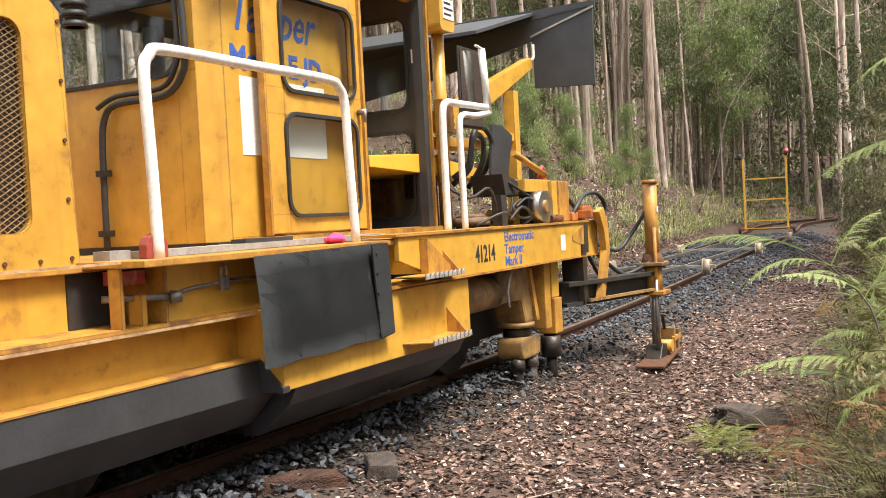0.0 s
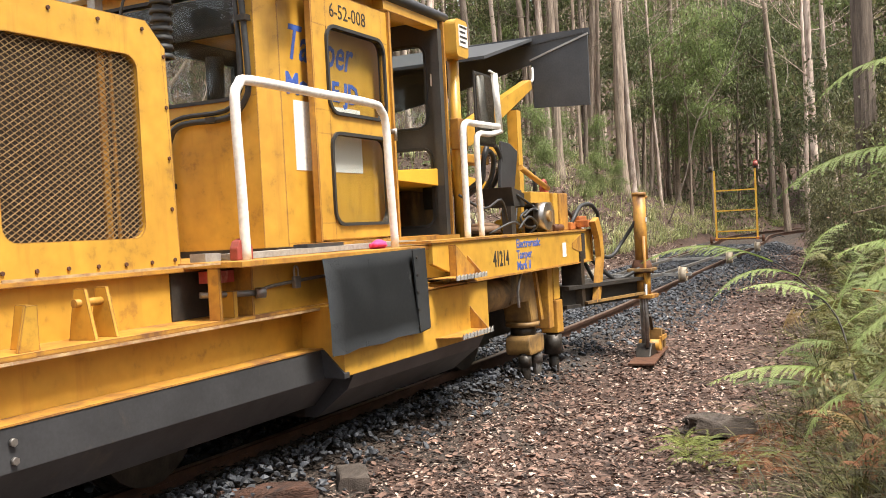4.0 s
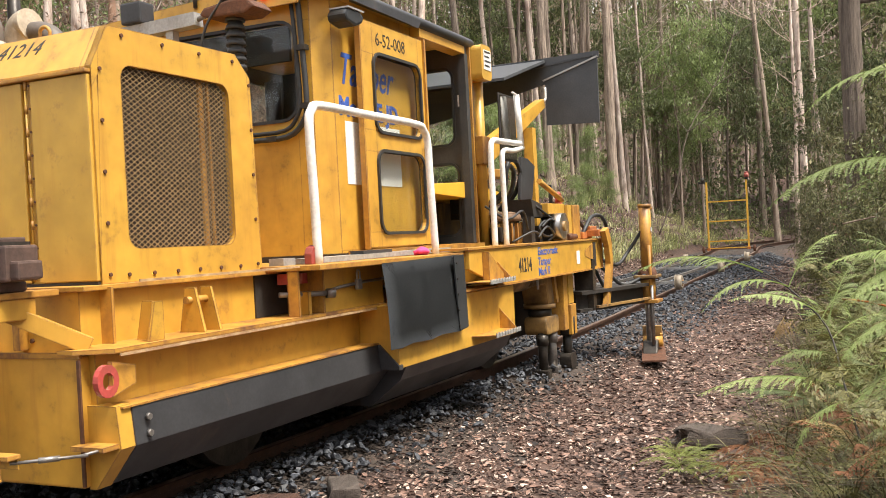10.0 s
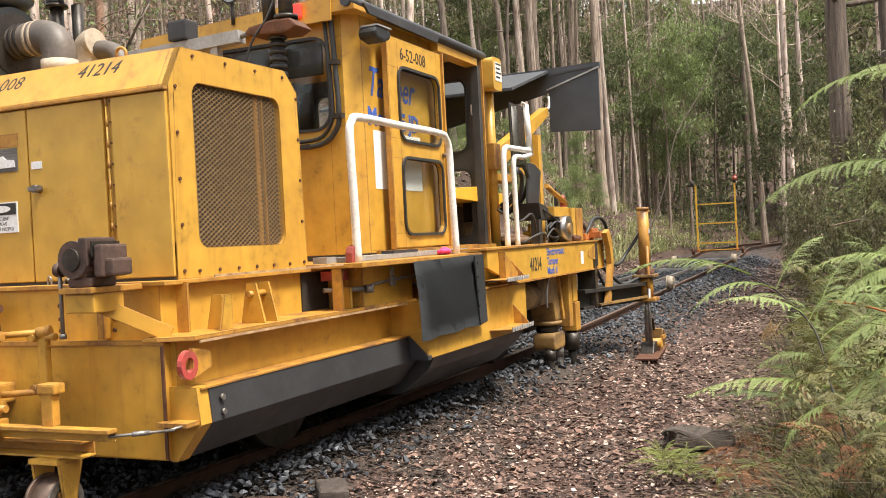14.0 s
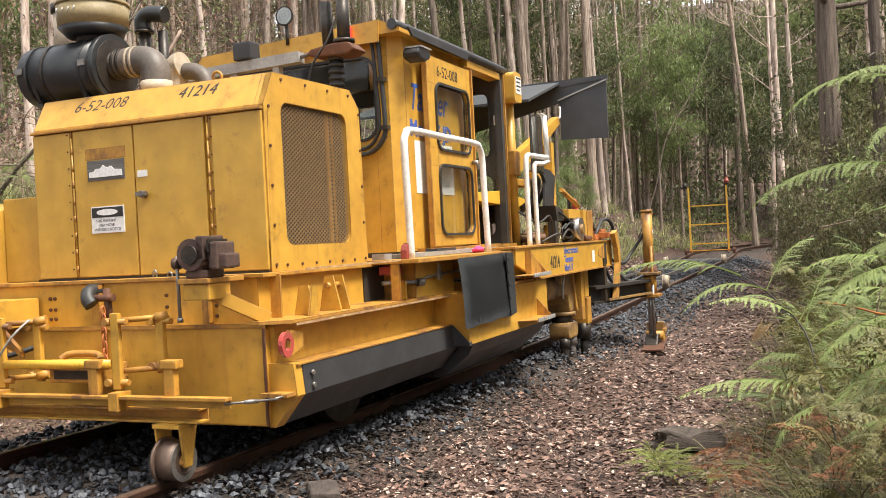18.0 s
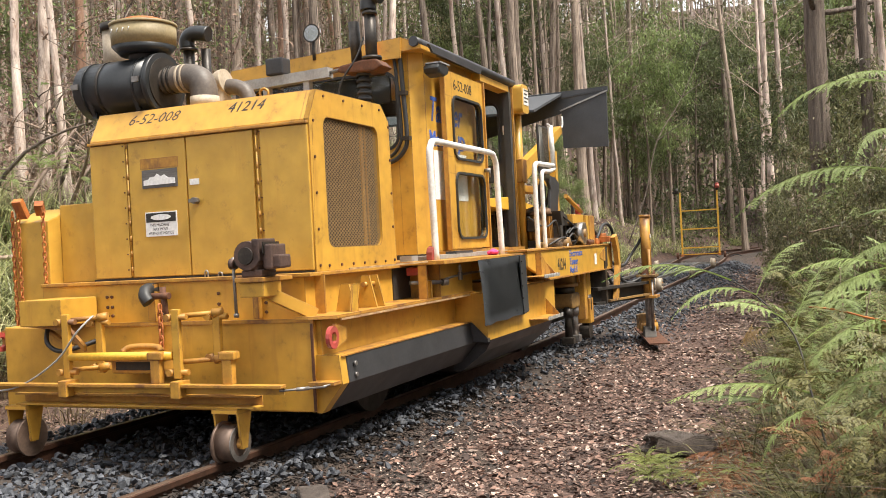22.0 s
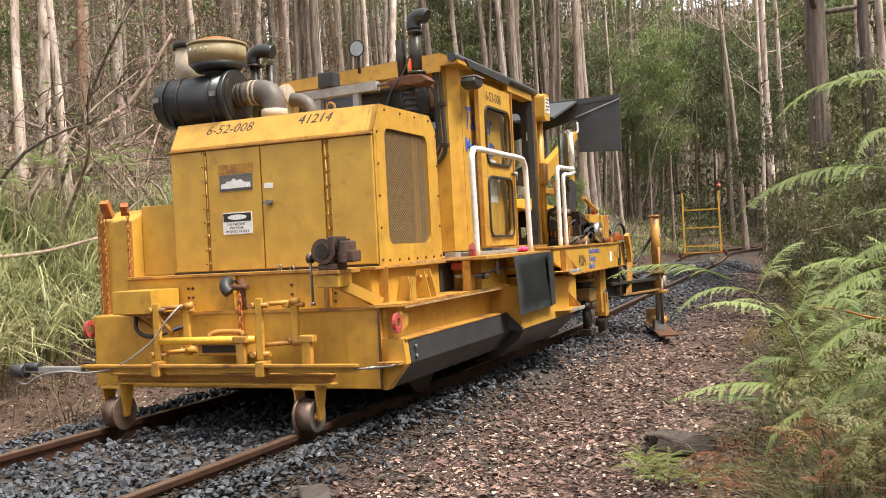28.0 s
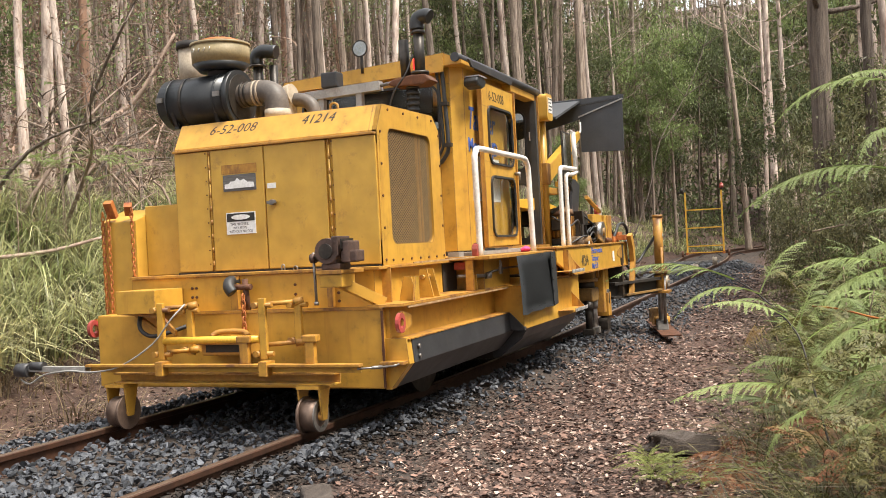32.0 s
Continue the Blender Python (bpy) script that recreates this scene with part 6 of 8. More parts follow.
def make_tree(name, tall, girth, crown_from, limbs, material, leaves, label, leaf=0.22, per=60, lean=0.0, crooked=0.25, spread=0.55, low=0, reach=1.0):
    """A tapered, slightly crooked trunk with limbs, and a crown of leaf sprays."""
    t = tagged(new(name), label, "tree", "forest trees")
    pts, x, y = [], 0.0, 0.0
    dx, dy = rng.normal(0, crooked, 2) * 0.05
    for i in range(12):
        z = tall * i / 11
        pts.append((x + lean * z * 0.05, y, z - 0.4))
        dx, dy = dx * 0.8 + rng.normal(0, crooked) * 0.06, dy * 0.8 + rng.normal(0, crooked) * 0.06
        x, y = x + dx * tall / 11, y + dy * tall / 11
    bm = pipe(B(), pts, girth / 2, 10, girth * 0.16, step=3)
    for v in bm.verts:
        flare = 1 + 0.55 * math.exp(-max(v.co.z, 0) / 0.45)
        k = noise.noise(v.co * 2.1) * girth * 0.10
        c = Vector(pts[min(int((v.co.z + 0.4) / tall * 11 + 0.5), 11)])
        d = Vector((v.co.x - c.x, v.co.y - c.y, 0))
        if d.length > 1e-5:
            v.co += d.normalized() * (k + d.length * (flare - 1))
    tips = []
    for i in range(limbs):
        h = crown_from + (1 - crown_from) * (i + rng.uniform(0, 1)) / limbs
        if i < low:
            h = rng.uniform(0.08, crown_from)
        c = Vector(pts[min(int(h * 11), 11)]) + Vector((0, 0, 0.3))
        a = rng.uniform(0, 6.28)
        L = reach * tall * rng.uniform(0.06, 0.16) * (1.25 - 0.6 * h)
        e = c + Vector((math.cos(a) * L, math.sin(a) * L, L * rng.uniform(0.3, 0.9)))
        mid = (c + e) / 2 + Vector((rng.normal(0, 0.1), rng.normal(0, 0.1), -0.1 * L))
        pipe(bm, [c, mid, e], girth * 0.14, 6, girth * 0.03, step=3)
        for _ in range(4):
            q = mid + (e - mid) * rng.uniform(0.2, 1.1) + Vector(rng.normal(0, 0.35 * spread + 0.12 * L, 3))
            tips.append(q)
            pipe(bm, [mid + (e - mid) * 0.3, (mid + q) / 2 + Vector((0, 0, 0.1)), q], girth * 0.04, 4, 0.008, step=2)
    part("trunk", bm, material, t)
    if per:
        me = crown_mesh("crown", tips, per, spread, leaf, leaves)
        c = new("crown", me)
        c.parent = t
    return t


SORTS = {
    "a": make_tree("gum_tree", 24, 0.40, 0.42, 18, BARK, LEAF, "tall straight grey-brown eucalypt with a high thin crown", per=7),
    "b": make_tree("gum_tree", 27, 0.32, 0.50, 16, BARK, LEAF, "tall slender eucalypt with rough bark", per=7, crooked=0.35),
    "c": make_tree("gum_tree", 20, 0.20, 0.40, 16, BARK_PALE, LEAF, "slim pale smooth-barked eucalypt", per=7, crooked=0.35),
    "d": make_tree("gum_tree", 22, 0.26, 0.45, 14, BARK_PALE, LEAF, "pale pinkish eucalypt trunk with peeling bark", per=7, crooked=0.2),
    "e": make_tree("gum_tree", 16, 0.13, 0.35, 14, BARK, LEAF, "thin dark young eucalypt", per=8, crooked=0.28, spread=0.45),
    "k": make_tree("gum_tree", 18, 0.30, 0.5, 12, BARK_DARK, LEAF, "charred dark eucalypt trunk among ferns", per=7),
    "f": make_tree("gum_tree", 23, 0.30, 0.48, 14, BARK_RED, LEAF, "reddish-brown smooth-barked eucalypt with a high crown", per=10),
    "j": make_tree("gum_tree", 26, 0.36, 0.5, 14, BARK_DARK, LEAF, "thick straight brown stringybark trunk behind the ferns", per=7, crooked=0.12, low=3),
    "g": make_tree("wattle_tree", 10, 0.16, 0.42, 15, BARK, LEAF_LIGHT, "leafy light green understorey wattle", per=95, leaf=0.21, crooked=0.5, spread=0.36, reach=1.6),
    "h": make_tree("dead_sapling", 8, 0.07, 0.30, 12, TWIG, LEAF, "bare grey dead sapling", per=0, crooked=0.8),
    "i": make_tree("wattle_tree", 10, 0.13, 0.42, 15, BARK_DARK, LEAF_DARK, "dark green bushy understorey tree", per=95, leaf=0.21, crooked=0.5, spread=0.36, reach=1.6),
    "l": make_tree("forest_shrub", 3.2, 0.05, 0.10, 16, BARK, LEAF, "olive green small-leaved forest shrub", per=70, leaf=0.09, crooked=0.5, spread=0.16),
    "m": make_tree("bank_shrub", 2.6, 0.04, 0.08, 14, BARK, LEAF_LIGHT, "light green bushy shrub on the cut bank", per=80, leaf=0.10, crooked=0.5, spread=0.17, reach=1.4),
}
USED = set()


def plant(sort, x, y, size=1.0, turn=None, lean=0.0, lean_to=0.0):
    m = pose(x, y, height(x, y) - 0.05, lean * math.sin(lean_to), lean * math.cos(lean_to), 0) @ pose(0, 0, 0, 0, 0, rng.uniform(0, 360) if turn is None else turn)
    if sort in USED:
        ob = copy_thing(SORTS[sort], m)
    else:
        USED.add(sort)
        ob = SORTS[sort]
        ob.matrix_basis = m
    ob.scale = (size, size, size)
    return ob


def polar(degrees, far):
    a = radians(degrees)
    return EYE.x + far * math.cos(a), EYE.y + far * math.sin(a)


def forest():
    # trees that stand out: bearing from the camera's stand, distance, kind, size
    near_left = [(45.4, 16, "c", 0.78), (44.1, 17, "d", 0.80), (42.9, 16, "c", 0.70), (42.0, 20, "f", 0.68), (39.9, 23, "c", 0.9), (38.6, 27, "c", 0.8), (37.6, 26, "e", 1.1), (36.5, 30, "a", 0.8), (35.5, 25, "c", 0.95), (33.4, 28, "a", 0.85), (32.2, 31, "d", 0.8), (31.2, 32, "b", 0.8), (30.0, 27, "e", 1.0), (28.6, 31, "c", 0.95), (27.4, 35, "b", 0.9), (26.4, 36, "a", 0.85), (25.0, 34, "c", 0.9)]
    right = [(0.15, 17.5, "j", 1.08), (-2.3, 15.5, "k", 0.70), (2.9, 36, "d", 1.1), (3.4, 39, "c", 0.9), (1.7, 34, "c", 0.9), (2.2, 44, "e", 1.0), (4.4, 50, "b", 0.9), (-3.8, 18, "c", 0.8), (5.2, 56, "a", 1.0)]
    leafy = [(9.6, 48, "g", 0.95), (8.4, 50, "g", 1.0), (7.0, 54, "i", 1.05), (5.9, 58, "i", 1.15), (5.0, 62, "i", 1.2), (6.4, 70, "i", 1.3), (3.8, 60, "g", 1.0), (13.0, 44, "i", 0.8), (46.5, 19, "g", 0.6), (20.5, 40, "i", 0.8), (10.8, 52, "g", 1.2), (2.2, 46, "i", 0.9), (-0.8, 26, "i", 0.5), (1.6, 30, "i", 0.55), (15.5, 46, "i", 1.2), (18.0, 48, "g", 1.2)]
    leafy += [(-4.2, 24, "i", 1.1), (-2.6, 58, "g", 1.8), (-0.8, 62, "i", 1.8), (1.0, 64, "g", 1.8), (17.0, 50, "i", 1.4), (22.0, 48, "g", 1.3)]
    leafy += [(0.9, 13.4, "l", 0.62), (-0.6, 12.8, "l", 0.7), (-1.9, 12.0, "l", 0.75), (-2.8, 11.0, "l", 0.7), (2.0, 17, "l", 0.7), (1.4, 20, "l", 0.9), (-1.2, 17, "l", 1.1), (-2.6, 16, "l", 1.2), (3.0, 24, "l", 0.7), (0.2, 21, "l", 1.2), (2.6, 30, "l", 1.0), (42.6, 18, "l", 0.6), (38.0, 21, "l", 0.8)]
    for bearing, far, sort, size in near_left + right + leafy:
        x, y = polar(bearing, far)
        plant(sort, x, y, size, lean=rng.uniform(-0.8, 0.8), lean_to=rng.uniform(0, 6.28))
    # along the top of the cut bank
    edge = [(23.8, 4.9, "a", 0.80), (24.1, 5.2, "c", 0.95), (25.4, 4.6, "e", 1.0), (28.3, 6.1, "a", 0.8), (28.9, 5.4, "k", 0.55), (32.0, 4.8, "a", 1.05), (33.4, 4.7, "c", 1.3), (36.2, 6.8, "b", 0.9), (39.0, 4.7, "c", 0.8), (41.0, 6.2, "d", 0.8), (43.8, 4.8, "b", 0.8), (45.5, 5.5, "c", 1.1), (48.5, 5.2, "a", 0.9), (50.0, 6.5, "b", 1.0), (20.5, 6.4, "b", 0.75), (18.6, 7.6, "c", 0.8), (16.8, 8.2, "a", 0.7), (21.5, 8.3, "d", 0.9), (27.0, 7.9, "c", 1.0), (31.0, 8.2, "b", 0.9), (35.5, 8.8, "c", 1.0), (38.5, 8.0, "a", 0.8), (26.5, 6.6, "k", 0.6), (29.6, 7.2, "e", 0.8), (34.2, 6.6, "e", 0.9), (37.2, 5.6, "c", 0.6), (42.2, 7.4, "b", 0.8)]
    edge += [(16.8, 5.2, "m", 0.6), (18.6, 4.6, "m", 0.55), (19.8, 5.4, "m", 0.8), (21.2, 4.5, "m", 0.6), (22.6, 5.2, "m", 0.75), (24.6, 4.3, "m", 0.5), (25.6, 5.5, "m", 0.85), (27.4, 4.6, "m", 0.6), (29.8, 4.5, "m", 0.55), (31.0, 5.6, "m", 0.8), (20.6, 6.6, "m", 0.9), (23.6, 6.8, "m", 0.9)]
    for x, y, sort, size in edge:
        plant(sort, x, y, size, lean=rng.uniform(-2, 2), lean_to=rng.uniform(0, 6.28))
    # the wood on the bank, on the right, and ahead
    n = 0
    while n < 175:
        bearing, far = rng.uniform(-9, 52), 20 + 42 * rng.uniform() ** 0.8
        x, y = polar(bearing, far)
        u = y - centre(min(x, 60))
        if (-5.5 < u < 6.8 and x < 62) or (-9.5 < u < 0 and x < 42) or (-9 < u < 9 and x < 22) or (0 < u < 12.5 and 14 < x < 44) or (bearing < 0 and far < 24):
            continue
        plant("aabbcccdeeeeeefhhhhbc"[int(rng.integers(21))], x, y, rng.uniform(0.7, 1.15), lean=rng.uniform(-3, 3), lean_to=rng.uniform(0, 6.28))
        n += 1
    # unseen wood behind and beside the camera, closing the place against low sky light
    n = 0
    while n < 38:
        a, far = rng.uniform(70, 335), rng.uniform(16, 40)
        x, y = polar(a, far)
        if abs(y - centre(max(x, -12))) < 6:
            continue
        plant("abcdg"[int(rng.integers(5))], x, y, rng.uniform(0.8, 1.1))
        n += 1


forest()


def far_woods():
    """Trunks and leaves too far off to be told apart."""
    k = 7
    ring = [(math.cos(6.2832 * i / k), math.sin(6.2832 * i / k)) for i in range(k)]
    v = np.array([(c, s, 0) for c, s in ring] + [(c * 0.5, s * 0.5, 1) for c, s in ring])
    f = np.array([t for i in range(k) for t in ((i, (i + 1) % k, k + (i + 1) % k), (i, k + (i + 1) % k, k + i))])
    trunks, leaves, pale = [], [], []
    variants = [leaf_variant(0.5, 0.2), leaf_variant(0.4, 0.2, 0.3)]
    for i in range(900):
        b, far = rng.uniform(-14, 58), 40 + 105 * rng.uniform() ** 1.1
        x, y = polar(b, far)
        if abs(y - centre(min(x, 60))) < 5 and x < 70:
            continue
        z, r, tall = height(x, y), rng.uniform(0.06, 0.17), rng.uniform(14, 26)
        # Two in five far trunks get pale bark, which also carries a lit look.
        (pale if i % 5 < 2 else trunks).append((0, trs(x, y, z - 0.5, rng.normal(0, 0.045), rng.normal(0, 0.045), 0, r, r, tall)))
        if i % 3 == 1:
            for j in range(60):
                if j % 12 == 0:
                    h, w = tall * rng.uniform(0.25 if i % 2 else 0.4, 1.0), rng.normal(0, 1.5, 2)
                o = rng.normal(0, 0.6, 3) + (w[0], w[1], 0)
                leaves.append((int(rng.integers(2)), trs(x + o[0], y + o[1], z + h + 0.4 * o[2], rng.uniform(-1, 1), rng.uniform(-0.4, 1.2), rng.uniform(0, 6.28), rng.uniform(0.6, 1.4))))
    for name, ps, vs, mat, label in (("far_trunks", trunks, [(v, f)], BARK, "distant dark eucalypt trunks"), ("far_pale_trunks", pale, [(v, f)], BARK_PALE, "distant pale eucalypt trunks, lightened as if sunlit"), ("far_foliage", leaves, variants, LEAF, "distant grey-green forest foliage")):
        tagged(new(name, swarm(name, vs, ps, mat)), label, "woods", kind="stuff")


far_woods()


# ---- undergrowth ----
def frond_data(length, pairs, droop=0.35, width=0.42, crook=0.0, curl=0.0, lobes=1.0):
    """A bracken frond: an arching stalk, tapering side branches that droop at their tips, each set with broad leaflets."""
    V, F = [], []

    def tri(a, b, c):
        n = len(V)
        V.extend((a, b, c))
        F.append((n, n + 1, n + 2))
    bare = max(pairs // 4, 2)
    stalk = []
    for i in range(pairs + bare + 1):
        t = i / (pairs + bare)
        stalk.append(np.array((length * t * (1 - 0.15 * t), crook * t * t * length, length * (0.35 * t - droop * t * t))))
    for i in range(len(stalk) - 1):
        a, b = stalk[i], stalk[i + 1]
        w = 0.0055 * (1 - 0.8 * i / len(stalk)) * (length / 0.9)
        s, u = np.array((0, w, 0)), np.array((0, 0, w))
        tri(a - s, b - s, b + s)
        tri(a - s, b + s, a + s)
        tri(a - u, b - u, b + u)
        tri(a - u, b + u, a + u)
    gap = length / (pairs + bare)
    for i in range(bare, len(stalk) - 1):
        t = (i - bare) / pairs
        d = stalk[i + 1] - stalk[i]
        d = d / np.linalg.norm(d)
        L = width * length * (0.66 * (1 - t) ** 0.9 * min(1, 0.8 + 2 * t) + 0.035) * rng.uniform(0.78, 1.15)
        for side in (-1, 1):
            q = np.array((d[0] * rng.uniform(0.7, 1.35), side * 0.9, d[2] * 0.45 - 0.02 - 0.30 * rng.uniform() - curl * rng.uniform(0, 1)))
            q /= np.linalg.norm(q)
            n = max(int(L / (gap * 0.30 * lobes)), 2)
            o = np.cross(q, (0, 0, 1))
            o = o / np.linalg.norm(o)
            step, sag = L / n, rng.uniform(0.10, 0.50)
            lift = rng.normal(0, 0.12)
            base = stalk[i] + d * gap * rng.uniform(-0.25, 0.25)
            for j in range(n):
                f0 = j / n
                p0 = base + q * L * f0 + np.array((0, 0, -sag * L * f0 * f0))
                p1 = base + q * L * (f0 + 1 / n) + np.array((0, 0, -sag * L * (f0 + 1 / n) ** 2))
                w = gap * 0.50 * (1 - 0.70 * f0) * min(1, L / (gap * 1.8)) * rng.uniform(0.8, 1.2)
                for s2 in (-1, 1):
                    tip = p0 + o * s2 * w + (p1 - p0) * rng.uniform(0.6, 1.1) + np.array((0, 0, (lift - 0.28) * w))
                    side_p = p0 + o * s2 * w * 0.5 + (p1 - p0) * 0.12 + np.array((0, 0, 0.06 * w))
                    tri(p0, side_p, tip)
                    tri(p0, tip, p0 + (p1 - p0) * 0.45)
                tri(p0 - o * 0.05 * gap, p1, p0 + o * 0.05 * gap)
            e = base + q * L * 1.06 + np.array((0, 0, -sag * L * 1.1))
            tri(p0 - o * w * 0.4, e, p0 + o * w * 0.4)
    return np.array(V), np.array(F)


def frond_mesh(name, length, pairs, material, droop=0.35, width=0.42, crook=0.0, curl=0.0):
    v, f = frond_data(length, pairs, droop, width, crook, curl)
    me = bpy.data.meshes.new(name)
    me.from_pydata(v.tolist(), [], f.tolist())
    me.materials.append(material)
    return me


FRONDS = [frond_mesh("frond", 0.9, 20, FERN, 0.35, 0.46), frond_mesh("frond", 1.0, 21, FERN, 0.55, 0.42, 0.1), frond_mesh("frond", 0.8, 19, FERN, 0.15, 0.50, -0.1)]
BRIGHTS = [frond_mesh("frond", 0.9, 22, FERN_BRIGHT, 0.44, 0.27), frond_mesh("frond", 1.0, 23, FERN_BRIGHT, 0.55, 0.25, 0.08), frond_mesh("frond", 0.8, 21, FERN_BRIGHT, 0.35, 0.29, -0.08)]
HANGING = [frond_mesh("frond", 0.55, 11, FERN_DRY, 0.1, 1.0, 0, 0.3)]
LIMES = [frond_mesh("frond", 0.38, 14, FERN_LIME, 0.6, 0.26, 0.1, 0.4), frond_mesh("frond", 0.45, 15, FERN_LIME, 0.9, 0.22, -0.1, 0.5)]
DRIES = [frond_mesh("frond", 0.55, 14, FERN_DRY, 0.7, 0.5, 0, 0.5)]
RUSTS = [frond_mesh("frond", 0.6, 13, FERN_RUST, 0.9, 0.35, 0.1, 0.9), frond_mesh("frond", 0.5, 12, FERN_RUST, 1.1, 0.3, -0.1, 0.8)]


def fern(x, y, z, meshes, count, size=1.0, up=35, label="green bracken fern with arching fronds", spread=360, turn=0.0):
    t = tagged(new("fern"), label, "fern", "ferns of the undergrowth")
    t.matrix_basis = pose(x, y, z)
    for i in range(count):
        a = turn + spread * (i + rng.uniform(-0.3, 0.3)) / count
        k = size * rng.uniform(0.75, 1.15)
        m = pose(0, 0, 0, rng.uniform(-15, 15), -rng.uniform(up - 18, up + 18), a) @ Matrix.Diagonal((k, k, k, 1))
        shared("frond", meshes[int(rng.integers(len(meshes)))], t, m)
    return t


def frond_between(parent, root, tip, i, meshes=BRIGHTS):
    """A frond whose stalk runs from root to tip."""
    p, q = Vector(root), Vector(tip)
    d = (q - p).normalized()
    s = Vector((0, 0, 1)).cross(d).normalized()
    k = (q - p).length / 0.85
    m = Matrix((d * k / (0.9, 1.0, 0.8)[i % 3], s * k / (0.9, 1.0, 0.8)[i % 3], d.cross(s) * k / (0.9, 1.0, 0.8)[i % 3])).transposed().to_4x4()
    m.translation = p
    return shared("frond", meshes[i % len(meshes)], parent, m)


def bracken():
    """Tall bracken at the right: stems carrying wide level fronds."""
    stems = [(0.6, -4.75, 0.9, 6), (1.6, -4.25, 1.15, 6), (2.5, -4.2, 1.0, 6), (0.4, -4.45, 0.7, 5), (3.4, -4.3, 1.2, 6), (4.6, -4.2, 1.1, 6), (5.8, -4.4, 1.2, 6), (2.0, -4.9, 1.1, 5), (3.2, -5.1, 1.2, 5), (7.4, -4.3, 1.1, 6), (9.2, -4.5, 1.2, 5), (11.5, -4.4, 1.2, 5), (0.9, -5.0, 0.9, 4), (1.1, -4.4, 0.7, 4), (2.9, -4.4, 0.8, 5), (-0.2, -4.6, 0.5, 4), (4.0, -4.5, 0.9, 5)]
    stems += [(3.0 + 0.55 * i, -4.45 - 0.5 * ((i * 7) % 5) * (0.5 + 0.03 * i), 0.95 + 0.20 * ((i * 3) % 4), 5) for i in range(24)]
    for x, y, tall, count in stems:
        z = height(x, y)
        t = tagged(new("bracken"), "tall green bracken with wide feathery fronds on a thin stem", "fern", "ferns of the undergrowth")
        t.matrix_basis = pose(x, y, z)
        side = rng.normal(0, 0.12, 2)
        part("stem", pipe(B(), [(0, 0, -0.05), (side[0] * 0.4, side[1] * 0.4, tall * 0.5), (side[0], side[1], tall)], 0.008, 6, 0.004), TWIG, t)
        for i in range(count):
            h = tall * (0.35 + 0.65 * (i + 0.5) / count)
            k = rng.uniform(0.45, 0.85)
            m = pose(side[0] * h / tall, side[1] * h / tall, h, rng.uniform(-12, 12), -rng.uniform(-8, 26), 175 + rng.uniform(-75, 75) + (i % 2) * 60) @ Matrix.Diagonal((k, k, k, 1))
            shared("frond", FRONDS[int(rng.integers(3))], t, m)
    lay = [(0.21, -3.64, 0.94, 0.07, -2.90, 1.04), (0.21, -3.78, 0.85, -0.19, -3.31, 0.89), (0.17, -3.94, 0.70, -0.32, -3.54, 0.81), (0.21, -3.78, 0.85, 0.64, -4.04, 1.19), (0.12, -3.95, 0.66, 0.49, -4.19, 0.89), (-0.05, -4.06, 0.31, -0.50, -3.37, 0.31), (-0.05, -4.06, 0.33, 0.21, -4.32, 0.41), (0.17, -3.88, 0.75, -0.14, -3.58, 0.88), (0.09, -4.01, 0.56, 0.42, -4.29, 0.66), (0.04, -4.02, 0.47, -0.27, -3.67, 0.48), (-0.10, -4.09, 0.24, -0.40, -3.74, 0.07), (0.13, -3.98, 0.62, 0.70, -4.18, 1.04)]
    t = tagged(new("bracken"), "tall green bracken with level fronds on a dark bent stem", "fern", "ferns of the undergrowth")
    part("stem", pipe(B(), [(-0.31, -4.25, height(-0.31, -4.25)), (-0.26, -4.16, -0.06), (-0.05, -4.06, 0.33), (0.13, -3.98, 0.62), (0.21, -3.78, 0.84), (0.21, -3.64, 0.94)], 0.008, 6, 0.004), DARK, t)
    for i, q in enumerate(lay):
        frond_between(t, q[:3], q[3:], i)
    lay = [(1.44, -4.67, 1.57, 0.79, -3.61, 1.44), (2.67, -4.78, 2.31, 2.15, -3.75, 2.28), (1.11, -4.66, 1.13, 0.61, -4.24, 0.88), (0.42, -4.56, 0.68, -0.02, -4.01, 0.48), (2.00, -4.72, 1.90, 1.39, -4.29, 1.77), (3.34, -4.83, 2.49, 2.67, -4.24, 2.33), (0.62, -4.52, 0.98, 0.41, -3.93, 0.98), (-0.30, -4.50, 0.40, -0.45, -4.05, 0.35), (0.86, -4.57, 0.96, 0.34, -4.10, 0.70), (0.29, -4.51, 0.44, -0.22, -4.06, 0.20), (1.52, -4.60, 0.82, 0.95, -4.00, 0.80), (-0.05, -4.48, 0.17, -0.39, -4.16, 0.06)]
    for i, q in enumerate(lay):
        t = tagged(new("bracken"), "arching green bracken frond on its own stalk", "fern", "ferns of the undergrowth")
        x, y = q[0] + 0.15, q[1] - 0.12
        part("stem", pipe(B(), [(x, y, height(x, y) - 0.03), (x, y, q[2] * 0.5), (q[0] + 0.06, q[1] - 0.05, q[2] * 0.9), q[:3]], 0.008, 6, 0.005), TWIG, t)
        frond_between(t, q[:3], q[3:], i)
    for x, y in ((0.40, -3.06), (0.18, -3.10), (0.55, -3.00), (0.28, -3.20), (0.05, -3.14), (0.48, -3.16), (0.34, -3.62), (0.05, -3.42), (0.12, -3.24)):
        fern(x, y, height(x, y) + 0.08, LIMES, 10, rng.uniform(0.42, 0.66), 30, "lime green trailing fern over an old log")
